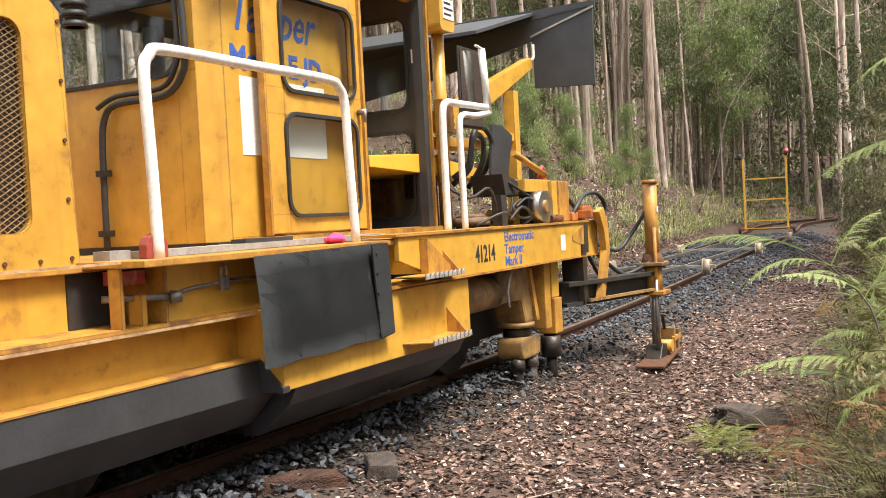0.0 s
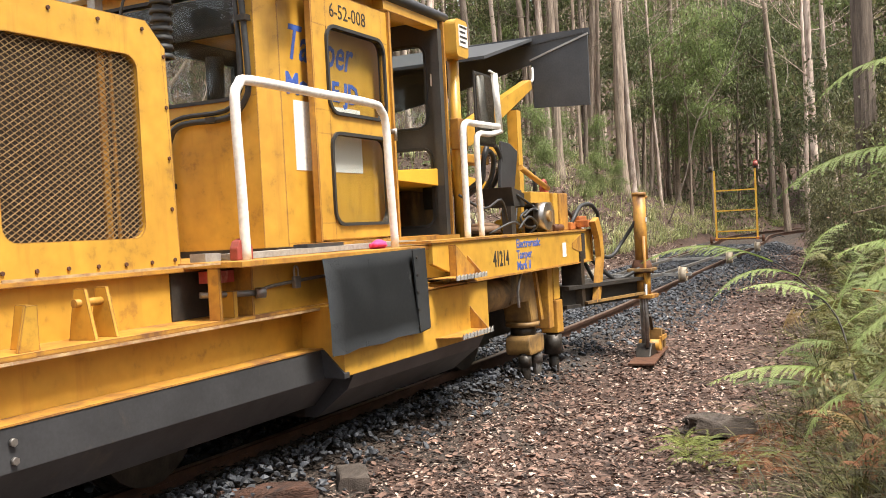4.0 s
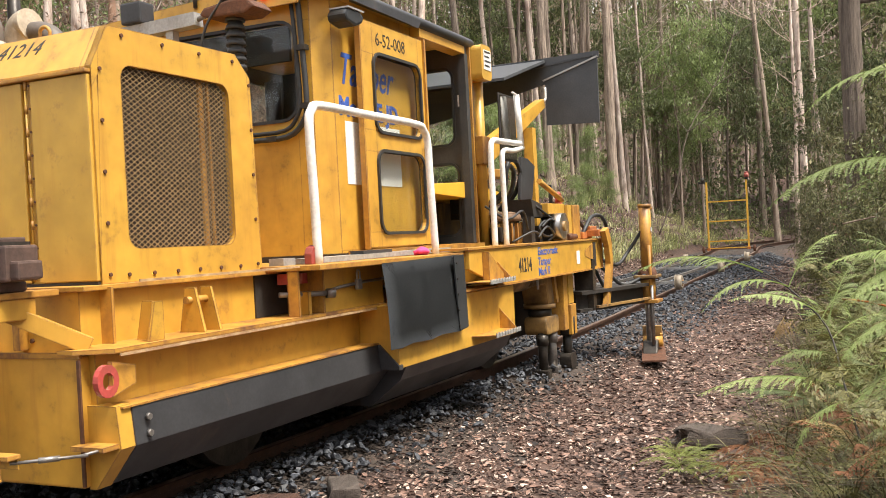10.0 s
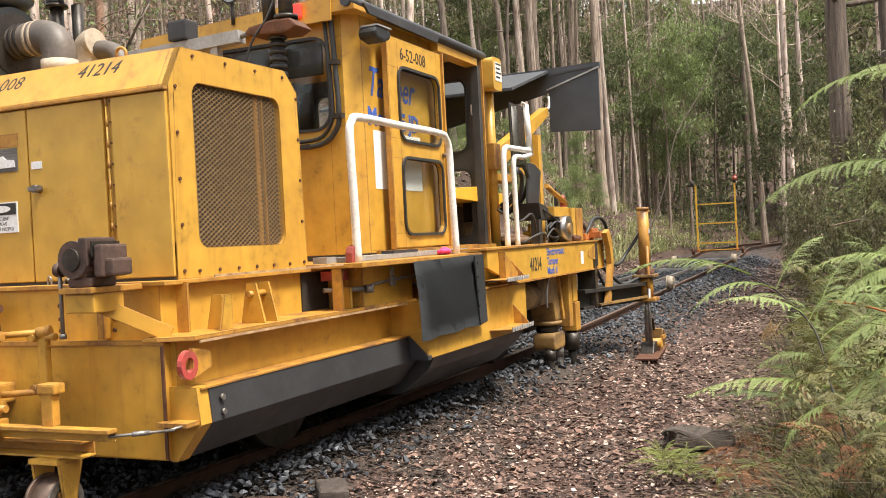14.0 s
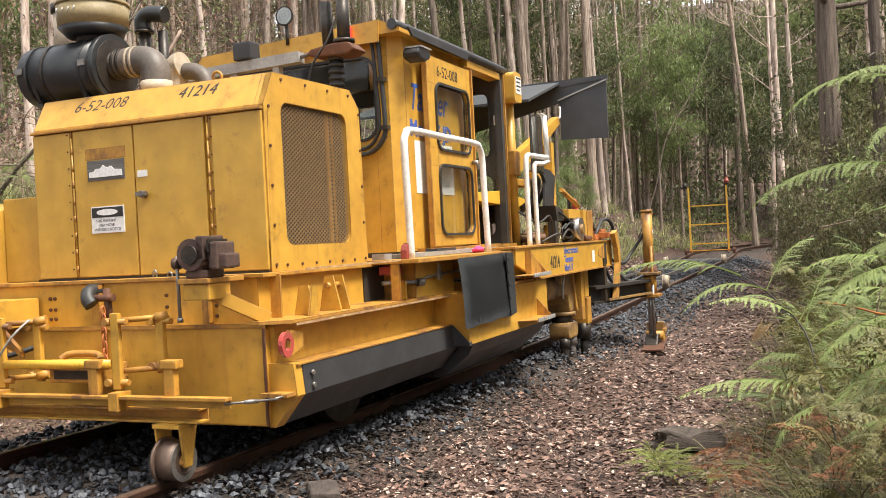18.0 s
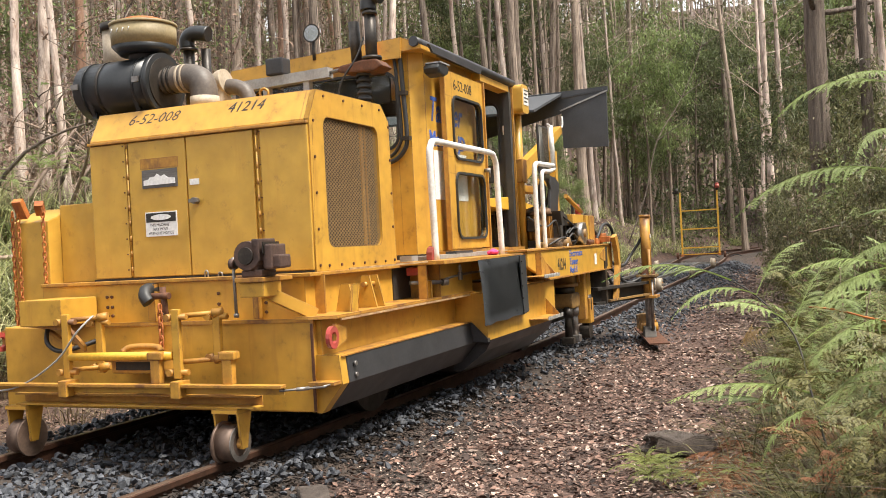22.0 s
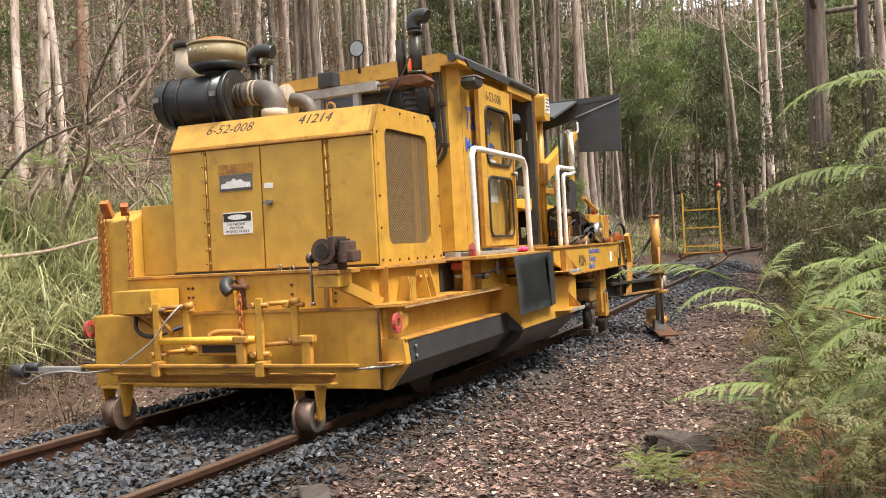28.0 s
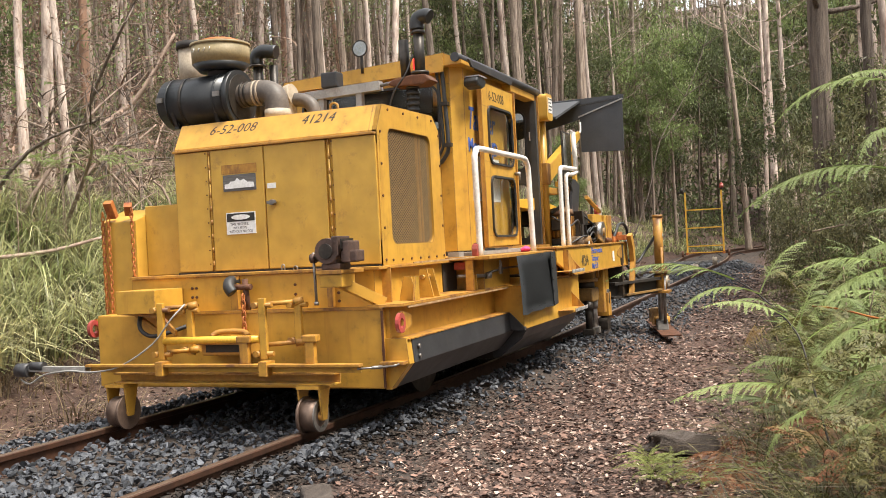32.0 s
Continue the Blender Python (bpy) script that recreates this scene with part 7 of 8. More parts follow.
    for x, y in ((0.47, -3.46), (0.30, -3.42), (0.75, -3.52), (0.15, -3.56), (1.2, -3.55), (0.0, -3.6)):
        fern(x, y, height(x, y) + 0.08, RUSTS, 6, rng.uniform(0.5, 0.8), 14, "dead rust-brown fern fronds lying by a log")
    for i in range(14):
        x, y = 0.2 + 8 * rng.uniform() ** 1.3, -rng.uniform(3.8, 5.0)
        fern(x, y, height(x, y) + 0.1, RUSTS + DRIES, 6, rng.uniform(0.8, 1.3), 35, "dead brown fern among the green bracken")
    t = tagged(new("fern"), "bleached dry fern frond hanging over the litter", "fern", "ferns of the undergrowth")
    part("stem", pipe(B(), [(6.0, -3.62, -0.36), (5.97, -3.50, 0.10), (5.93, -3.40, 0.24), (5.90, -3.33, 0.16)], 0.006, 6, 0.004), TWIG, t)
    frond_between(t, (5.90, -3.33, 0.16), (5.78, -3.22, -0.30), 0, HANGING)
    t = tagged(new("fern"), "bleached dry fern frond hanging over the litter", "fern", "ferns of the undergrowth")
    part("stem", pipe(B(), [(6.3, -3.66, -0.36), (6.25, -3.5, 0.0), (6.2, -3.42, 0.10)], 0.006, 6, 0.004), TWIG, t)
    frond_between(t, (6.2, -3.42, 0.10), (5.95, -3.15, -0.24), 0, HANGING)
    # ferns of the left bank and the far right
    for i in range(16):
        x, y = rng.uniform(6, 24), rng.uniform(5.2, 9)
        fern(x, y, height(x, y), FRONDS, 6, rng.uniform(0.7, 1.2), 35)
    for i in range(10):
        x, y = 3.7 + 0.27 * i + rng.uniform(-0.1, 0.1), 5.6 + rng.uniform(-0.2, 0.2)
        z, top = height(x, y), 2.55 + 0.03 * i + rng.uniform(-0.1, 0.2)
        t = fern(x, y, z, [], 0, label="bright green fern under the trunks")
        part("stem", pipe(B(), [(0, 0, -0.05), (0.03, 0, (top - z) * 0.5), (0, 0, top - z)], 0.010, 6, 0.006), TWIG, t)
        for j in range(6):
            k = rng.uniform(0.4, 0.7)
            m = pose(0, 0, top - z - 0.06 * j, rng.uniform(-12, 12), -rng.uniform(-5, 30), 60 * j + rng.uniform(-20, 20)) @ Matrix.Diagonal((k, k, k, 1))
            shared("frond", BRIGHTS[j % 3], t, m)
    for i in range(40):
        x, y = 1.5 + 28 * rng.uniform() ** 1.3, -rng.uniform(4.1, 7.0)
        fern(x, y, height(x, y), FRONDS, 7, rng.uniform(0.8, 1.3), 40)


bracken()


def blades(name, centres, count, tall, spread, material, label, flop=0.9, wide=1.0):
    """Tussocks of long bent blades; nobody could count them."""
    V, F = [], []
    for cx, cy in centres:
        cz = height(cx, cy)
        k0 = rng.uniform(0.7, 1.3)
        for _ in range(count):
            a, r = rng.uniform(0, 6.28), abs(rng.normal(0, spread))
            x, y = cx + r * math.cos(a), cy + r * math.sin(a)
            L, w = tall * k0 * rng.uniform(0.5, 1.2), rng.uniform(0.004, 0.009) * wide
            d = a + rng.normal(0, 0.6)
            o = flop * rng.uniform(0.3, 1.3)
            s = np.array((-math.sin(d), math.cos(d), 0)) * w
            n = len(V)
            for j in range(5):
                t = j / 4
                c = np.array((x + math.cos(d) * L * o * 0.7 * t * t, y + math.sin(d) * L * o * 0.7 * t * t, cz - 0.03 + L * (t - 0.55 * o * t * t)))
                V.append(c - s * (1 - 0.85 * t))
                V.append(c + s * (1 - 0.85 * t))
            for j in range(4):
                F.append((n + 2 * j, n + 2 * j + 2, n + 2 * j + 3, n + 2 * j + 1))
    me = bpy.data.meshes.new(name)
    me.from_pydata([tuple(v) for v in V], [], F)
    me.materials.append(material)
    return tagged(new(name, me), label, "grass", kind="stuff")


def tangle(name, count, area, tall, r, material, label, lift=0.0):
    """Thin arching stalks that cross one another."""
    V, F = [], []
    for _ in range(count):
        x, y = area()
        z = height(x, y) - 0.03 + lift * rng.uniform() ** 1.3
        d, L = rng.uniform(0, 6.28), tall * rng.uniform(0.35, 1.25)
        o, rise = rng.uniform(0.2, 1.5), rng.uniform(0.35, 1.0)
        w = r * rng.uniform(0.6, 1.5)
        s = np.array((-math.sin(d), math.cos(d), 0)) * w
        u = np.array((0.35 * math.cos(d), 0.35 * math.sin(d), 1)) * w
        n = len(V)
        bow = rng.normal(0, 0.15) * L
        for j in range(6):
            t = j / 5
            q = L * o * t * (0.4 + 0.6 * t)
            c = np.array((x + math.cos(d) * q - math.sin(d) * bow * t * t, y + math.sin(d) * q + math.cos(d) * bow * t * t, z + L * (rise * t - 0.5 * o * rise * t * t)))
            k = 1 - 0.8 * t
            V.extend((c - s * k, c + s * k, c + u * k))
        for j in range(5):
            p = n + 3 * j
            for e, g in ((0, 1), (1, 2), (2, 0)):
                F.append((p + e, p + 3 + e, p + 3 + g, p + g))
    me = bpy.data.meshes.new(name)
    me.from_pydata([tuple(v) for v in V], [], F)
    me.materials.append(material)
    return tagged(new(name, me), label, "undergrowth", kind="stuff")


def sprinkle(name, count, area, low, tall, size, material, label, clump=0.25, per=40, boughs=0):
    """Small leaves in loose clumps, on twigs too thin to see; with boughs, the clumps hang together in layers."""
    variants = [leaf_variant(size, size * 0.42), leaf_variant(size * 0.7, size * 0.35, 0.4)]
    places = []
    hung = []
    for _ in range(boughs):
        x, y = area()
        hung.append((x, y, height(x, y) + low + (tall - low) * rng.uniform() ** 1.3))
    for i in range(count):
        if hung:
            b = hung[int(rng.integers(boughs))]
            o = rng.normal(0, 1, 3) * (1.2, 1.2, 0.55)
            x, y, z = b[0] + o[0], b[1] + o[1], b[2] + o[2] - 0.25 * math.hypot(o[0], o[1])
        else:
            x, y = area()
            z = height(x, y) + low + (tall - low) * rng.uniform() ** 1.6
        for _ in range(per):
            o = rng.normal(0, clump, 3)
            if open_sky(x + o[0], y + o[1], z + 0.7 * o[2]):
                continue
            places.append((int(rng.integers(2)), trs(x + o[0], y + o[1], z + 0.7 * o[2], rng.uniform(-1, 1), rng.uniform(-0.5, 1.2), rng.uniform(0, 6.28), rng.uniform(0.6, 1.4))))
    return tagged(new(name, swarm(name, variants, places, material)), label, "undergrowth", kind="stuff")


def left_wood():
    while True:
        x, y = polar(rng.uniform(14, 52), 13 + 26 * rng.uniform() ** 1.2)
        if y - centre(x) > (6.9 if x < 13 else 10.5) or rng.uniform() < 0.03 and y - centre(x) > 5.2:
            return x, y


def right_wood():
    x = -1.3 + 34 * rng.uniform() ** 1.5
    return x, -3.75 - (0.35 if x < 0.8 else 0) - 4.5 * rng.uniform() ** 1.5


def wide_wood():
    while True:
        x, y = polar(rng.uniform(-6, 50), 24 + 40 * rng.uniform())
        if not -5 < y - centre(min(x, 60)) < (12 if 12 < x < 44 else 6):
            return x, y


def behind_wood():
    while True:
        x, y = polar(rng.uniform(72, 332), rng.uniform(15, 34))
        if abs(y - centre(max(x, -12))) > 5:
            return x, y


def bank_foot():
    return rng.uniform(-3, 10), 1.7 + 2.2 * rng.uniform()


def open_sky(x, y, z):
    """Where the line's clearing leaves the sky open between the crowns."""
    d = math.hypot(x - EYE.x, y - EYE.y)
    b = math.degrees(math.atan2(y - EYE.y, x - EYE.x))
    up = math.degrees(math.atan2(z - EYE.z, d))
    return abs(b - 6.6 + 0.5 * noise.noise((b * 0.7, up * 0.7, 3))) < 0.16 * (up - 9.5) and up > 10.8


def far_wood():
    while True:
        x, y = polar(rng.uniform(-12, 54), rng.uniform(58, 140))
        if abs(y - centre(min(x, 60))) > 4:
            return x, y


def line_end():
    x = rng.uniform(44, 62)
    return x, centre(x) + rng.choice((-1, 1)) * rng.uniform(2.6, 6)


def right_scrub_area():
    x, y = right_wood()
    return x * 0.8 + 7.5, y - 0.2


def right_edge():
    x = -1.3 + 16 * rng.uniform() ** 1.3
    return x, -3.72 - (0.3 if x < 0.8 else 0) - 1.8 * rng.uniform() ** 1.2


bank = [(rng.uniform(0.8, 9.5), 3.65 + 3.8 * rng.uniform() ** 1.3) for _ in range(260)]
blades("bank_grass", bank, 60, 0.95, 0.13, GRASS_BANK, "long green tussock grass on the bank", 1.45, 2.0)
blades("bank_dry_grass", [(x + rng.normal(0, 0.4), y + rng.normal(0, 0.4) - 0.3) for x, y in bank[:220]], 45, 0.50, 0.24, GRASS_DRY, "dry straw-coloured grass on the bank", 1.3)
blades("far_bank_grass", [(x, centre(x) + 2.95 + 7.5 * rng.uniform() ** 1.7) for x in (13 + 40 * rng.uniform(size=620))], 36, 0.5, 0.30, GRASS_BANK, "sunlit green grass on the bank ahead", 1.2, 2.2)
tangle("right_dry_stalks", 6500, right_edge, 0.75, 0.0036, STALK, "dark olive tangle of thin stalks under the ferns")
tangle("bank_straw", 3000, bank_foot, 0.35, 0.0025, GRASS_DRY, "dry straw lying at the foot of the bank")
tangle("right_straw", 2600, right_edge, 0.75, 0.0024, GRASS_DRY, "pale dry stalks among the undergrowth")
blades("right_grass", [right_edge() for _ in range(220)], 45, 0.50, 0.25, FERN_DARK, "green grass under the ferns", 1.2)
tangle("forest_twigs", 9000, left_wood, 1.9, 0.0065, TWIG, "grey-brown dead twigs and thin stems of the undergrowth")
tangle("forest_branches", 4200, wide_wood, 2.6, 0.011, TWIG, "thin bare branches hanging between the trunks", 9.0)
tangle("hanging_bark", 1100, left_wood, 1.3, 0.016, DEAD_LEAF, "brown strips of shed bark hanging in the undergrowth", 6.0)
tangle("right_twigs", 2600, right_scrub_area, 1.4, 0.005, TWIG, "grey-brown dead twigs of the undergrowth")
sprinkle("dead_leaf_scrub", 1000, left_wood, 0.1, 8.0, 0.10, DEAD_LEAF, "brown dead-leaf scrub between the trunks", 0.35, 45)
sprinkle("green_scrub", 320, left_wood, 0.0, 6.0, 0.11, LEAF_LIGHT, "olive green scrub between the trunks", 0.35, 45)
sprinkle("right_scrub", 480, right_scrub_area, 0.1, 2.3, 0.075, LEAF_LIGHT, "small-leaved green scrub beside the track", 0.2, 55)
sprinkle("low_canopy_leaves", 1150, wide_wood, 3.5, 16.0, 0.17, LEAF, "olive grey-green leaf sprays between the trunks", 0.36, 85, 190)
sprinkle("far_canopy_leaves", 900, far_wood, 1.0, 25.0, 0.55, LEAF, "distant olive canopy of the forest", 1.8, 40)
sprinkle("far_undergrowth", 800, far_wood, 0.2, 5.0, 0.45, LEAF_DARK, "dark green undergrowth of the distant slope", 1.2, 40)
sprinkle("line_end_scrub", 130, line_end, 0.1, 2.6, 0.22, LEAF_DARK, "dark green scrub where the line bends away", 0.6, 45)
# Leaf clumps added out of view, to keep low sky light off the track.
sprinkle("surrounding_foliage", 600, behind_wood, 0.5, 8.0, 0.40, LEAF, "grey-green foliage added out of view to block low sky light", 1.3, 36)
sprinkle("right_dead_scrub", 110, right_scrub_area, 0.1, 1.6, 0.08, DEAD_LEAF, "brown dead-leaf scrub beside the track", 0.25, 40)


def low_fronds(name, count, area, tall, size, material, label):
    """A cover of small overlapping fronds; nobody could count them."""
    variants = [frond_data(0.5, 9, 0.45, 0.5, 0.1, 0.2, 1.9), frond_data(0.45, 8, 0.75, 0.45, -0.1, 0.4, 1.9), frond_data(0.4, 8, 0.2, 0.6, 0, 0.1, 1.9)]
    places = []
    for _ in range(count):
        x, y = area()
        places.append((int(rng.integers(3)), trs(x, y, height(x, y) + tall * rng.uniform() ** 1.4, rng.uniform(-0.5, 0.5), rng.uniform(-0.9, 0.35), rng.uniform(0, 6.28), size * rng.uniform(0.5, 1.25))))
    tagged(new(name, swarm(name, variants, places, material)), label, "undergrowth", kind="stuff")


low_fronds("right_fern_cover", 2600, right_edge, 0.8, 0.55, FERN_COVER, "dense olive green fern fronds of the undergrowth")
low_fronds("right_dead_fronds", 700, right_edge, 0.4, 0.5, FERN_RUST, "dead rust-brown fronds under the green ferns")
low_fronds("right_far_ferns", 1200, right_wood, 1.1, 0.9, FERN_COVER, "green ferns on the rising ground beside the line")


def dead_wood():
    limb = B()
    pipe(limb, [(5.4, 9.0, height(5.4, 9.0) - 0.1), (6.0, 8.8, 1.6), (6.82, 8.6, 2.48), (7.6, 8.3, 3.07), (8.24, 8.0, 3.76), (8.8, 7.8, 4.21), (9.03, 7.5, 4.74), (9.35, 7.2, 5.5)], 0.08, 8, 0.03)
    pipe(limb, [(7.6, 8.3, 3.07), (8.0, 8.2, 3.05), (8.97, 8.0, 3.47), (9.57, 7.9, 3.87)], 0.035, 6, 0.014)
    pipe(limb, [(7.6, 8.3, 3.07), (7.4, 8.6, 3.7), (6.8, 8.9, 4.1)], 0.03, 6, 0.012)
    tagged(part("fallen_branch", limb, TWIG), "long bare fallen branch leaning in the undergrowth", "branch")
    pole = pipe(B(), [(36.0, 3.9, height(36, 3.9) - 0.1), (36.8, 3.2, 3.0), (37.6, 2.7, 5.4), (38.9, 1.7, 7.4), (40.2, 0.9, 9.8), (41.2, 0.5, 12.0)], 0.036, 8, 0.012)
    for q in ((37.6, 2.7, 5.4), (38.9, 1.7, 7.4), (40.2, 0.9, 9.8)):
        pipe(pole, [q, (q[0] + 0.3, q[1] - 0.7, q[2] + 0.5), (q[0] + 0.5, q[1] - 1.4, q[2] + 0.9)], 0.03, 5, 0.008)
        pipe(pole, [q, (q[0] + 0.1, q[1] + 0.5, q[2] + 0.7), (q[0] + 0.4, q[1] + 0.6, q[2] + 1.6)], 0.025, 5, 0.006)
    tagged(part("leaning_dead_tree", pole, BARK_DARK), "thin brown dead tree leaning out over the line", "dead tree")
    low = pipe(B(), [(2.6, 5.0, 1.35), (3.6, 4.9, 1.42), (4.6, 4.6, 1.62), (5.6, 4.4, 1.60), (6.6, 4.6, 1.5)], 0.028, 7, 0.012)
    pipe(low, [(4.6, 4.6, 1.62), (4.9, 4.7, 1.95), (5.3, 4.6, 2.2)], 0.014, 5, 0.006)
    pipe(low, [(2.6, 5.0, 1.35), (2.4, 5.1, 0.9), (2.2, 5.2, 0.4)], 0.03, 6)
    tagged(part("fallen_branch", low, TWIG), "thin dead branch hanging over the bank grass", "branch")
    for i in range(54):
        x, y = 0.0, 0.0
        while y - centre(x) < 6.0:
            b, far = (rng.uniform(24, 50), rng.uniform(15, 30)) if i % 2 else (rng.uniform(34, 49), rng.uniform(14, 18))
            x, y = polar(b, far)
        z = height(x, y)
        a, L = rng.uniform(0, 6.28), rng.uniform(1.2, 4.2)
        e = Vector((x + math.cos(a) * L * 0.7, y + math.sin(a) * L * 0.7, z + L * rng.uniform(0.2, 0.9)))
        foot, mid = Vector((x, y, z - 0.1)), Vector(((x + e.x) / 2 + rng.normal(0, 0.2), (y + e.y) / 2, (z + e.z) / 2 + 0.3))
        branch = tagged(new("dead_branch"), "tangled grey-brown dead branch in the undergrowth", "branch", "dead branches")
        bark = (TWIG, BARK, BARK_DARK)[i % 3]
        part("limb", pipe(B(), [foot, mid, e], 0.024 if i % 2 else 0.036, 6, 0.009), bark, branch)
        for _ in range(6):
            k = rng.uniform(0.2, 0.95)
            c = foot.lerp(mid, 2 * k) if k < 0.5 else mid.lerp(e, 2 * k - 1)
            part("twig", pipe(B(), [c, c + Vector(rng.normal(0, 0.25, 3)) + Vector((0, 0, 0.2)), c + Vector(rng.normal(0, 0.5, 3)) + Vector((0, 0, 0.35))], 0.012, 5, 0.004, step=2), bark, branch)
    # old log by the path, a stump, and a timber end by the ballast
    lg = box(B(), -0.26, 0.26, -0.10, 0.10, -0.09, 0.04, 0.02)
    bmesh.ops.subdivide_edges(lg, edges=lg.edges[:], cuts=4, use_grid_fill=True)
    for v in lg.verts:
        v.co += 0.035 * noise.noise_vector(v.co * 6) + Vector((0.10 * noise.noise((0, v.co.y * 22, v.co.z * 22)) * (abs(v.co.x) > 0.2), 0, 0.02 * noise.noise((v.co.x * 3, v.co.y * 30, 1))))
    lg.transform(pose(1.02, -3.16, -0.20, 4, 9, -38))
    tagged(part("old_log", lg, ROTTEN), "broken weathered timber under lime green ferns", "log")
    st = rod(B(), (8.0, -3.5, -0.45), (8.0, -3.5, 0.12), 0.14, 0.12, n=12)
    for v in st.verts:
        v.co += 0.03 * noise.noise_vector(v.co * 6)
    tagged(part("tree_stump", st, DARK), "small charred dark stump", "stump")
    blk = box(B(), -0.115, 0.115, -0.085, 0.085, -0.09, 0.065, 0.012)
    bmesh.ops.subdivide_edges(blk, edges=blk.edges[:], cuts=3, use_grid_fill=True)
    for v in blk.verts:
        v.co += 0.010 * noise.noise_vector(v.co * 14) + Vector((0, 0, 0.008 * noise.noise((v.co.x * 5, v.co.y * 40, 3))))
    blk.transform(pose(-1.10, -1.47, -0.155, 5, -6, 34))
    tagged(part("timber_block", blk, ROTTEN), "grey squared timber end in the ballast", "timber")
    rw = box(B(), -0.27, 0.27, -0.07, 0.07, -0.05, 0.045, 0.02)
    bmesh.ops.subdivide_edges(rw, edges=rw.edges[:], cuts=3, use_grid_fill=True)
    for v in rw.verts:
        v.co += 0.035 * noise.noise_vector(v.co * 9) + Vector((0, 0, 0.03 * noise.noise((v.co.x * 4, v.co.y * 45, 6))))
    rw.transform(pose(-1.62, -1.27, -0.105, 8, 5, -28))
    tagged(part("rotten_wood", rw, ROTTEN_RED), "rotten red-brown wood lying on the ballast", "wood")
    tagged(part("bare_stick", pipe(B(), [(1.5, -4.04, 0.67), (1.35, -4.2, 0.66), (1.2, -4.38, 0.62), (1.0, -4.6, 0.55), (0.9, -4.9, 0.2), (0.85, -5.0, -0.25)], 0.006, 6, 0.009), RUST_PAINT), "bare orange-brown stick leaning through the ferns", "stick")
    tagged(part("bare_stick", pipe(B(), [(6.0, -3.98, 1.17), (6.0, -4.2, 1.21), (6.0, -4.4, 1.21), (6.1, -4.9, 0.9), (6.2, -5.2, -0.1)], 0.008, 6, 0.012), TWIG), "bare grey stick leaning through the ferns", "stick")
    sk = [(0.4, -2.6, 0.7, 0.3), (2.1, -2.3, 0.9, 2.0), (-0.3, -2.0, 0.5, 1.1), (3.4, -2.7, 0.8, 0.2), (5.0, -2.2, 0.6, 2.6), (1.4, -1.9, 0.5, 0.8), (-0.8, -2.4, 0.8, 2.3), (4.2, -3.1, 0.9, 2.9)]
    for x, y, L, a in sk:
        bm = pipe(B(), [(x + math.cos(a) * L * (t - 0.5), y + math.sin(a) * L * (t - 0.5) + 0.04 * math.sin(5 * t), height(x + math.cos(a) * L * (t - 0.5), y + math.sin(a) * L * (t - 0.5)) + 0.012) for t in (0, 0.3, 0.6, 1.0)], 0.009, 6, 0.004)
        tagged(part("twig", bm, TWIG), "thin dead twig lying on the litter", "twig", "twigs on the path")


dead_wood()


# ---- stones and litter ----
def stone_variant(seed):
    """An angular broken stone."""
    pts = rng.normal(0, 1, (13, 3))
    pts /= np.linalg.norm(pts, axis=1)[:, None]
    bm = B()
    for p in pts * (1.15, 0.85, 0.65) * rng.uniform(0.8, 1.1, (13, 1)):
        bm.verts.new(p)
    bmesh.ops.convex_hull(bm, input=bm.verts)
    bmesh.ops.delete(bm, geom=[v for v in bm.verts if not v.link_faces], context="VERTS")
    bmesh.ops.triangulate(bm, faces=bm.faces)
    bm.verts.index_update()
    v = np.array([tuple(x.co) for x in bm.verts])
    f = np.array([[x.index for x in q.verts] for q in bm.faces])
    bm.free()
    return v, f


def stones():
    variants = [stone_variant(i) for i in range(7)]
    far, near = [], []
    n = 0
    while n < 24000:
        x = -4.0 + 32 * rng.uniform(0, 1) ** 1.8 if n % 9 else rng.uniform(-11, -3)
        u = rng.uniform(-2.35, 1.95)
        a = abs(u)
        if 0.76 < a < 0.97 - 0.05 * rng.uniform():
            continue
        if a > 1.3 and rng.uniform() < (a - 1.3) / (0.35 + 0.75 * min(max((x - 4.5) / 4, 0), 1) if u < 0 else 0.5):
            continue
        z = -0.105 if a < 1.3 else -0.105 - 0.26 * (a - 1.3) / 0.95
        r = (0.015 + 0.021 * rng.uniform() ** 1.6) * (1 + 0.02 * max(x, 0))
        heap = 0.10 * math.exp(-((x - 13.5) ** 2 / 3 + (u + 1.45) ** 2 / 0.2)) + (0.05 * math.exp(-((a - 1.25) ** 2) / 0.05))
        p = (int(rng.integers(7)), (x, centre(x) + u, z + rise(x) + 0.35 * r + rng.uniform(0, 0.03) + heap, rng.uniform(-0.7, 0.7), rng.uniform(-0.7, 0.7), rng.uniform(0, 6.28), r))
        if len(near) < 300 and -1.2 < x < 1.6 and -2.0 < u < -0.95 and r > 0.022:
            near.append(p)
        else:
            far.append((p[0], trs(*p[1])))
        n += 1
    tagged(new("ballast_stones", swarm("ballast_stones", variants, far, BALLAST)), "loose angular blue-grey ballast stones", "ballast", kind="stuff")
    meshes = [swarm("ballast_stone", variants, [(i, np.eye(4))], BALLAST) for i in range(7)]
    for k, (x, y, z, a, b, c, r) in near:
        shared("ballast_stone", meshes[k], BED_OB, Matrix.LocRotScale((x, y, z), Euler((a, b, c)), (r, r, r)))


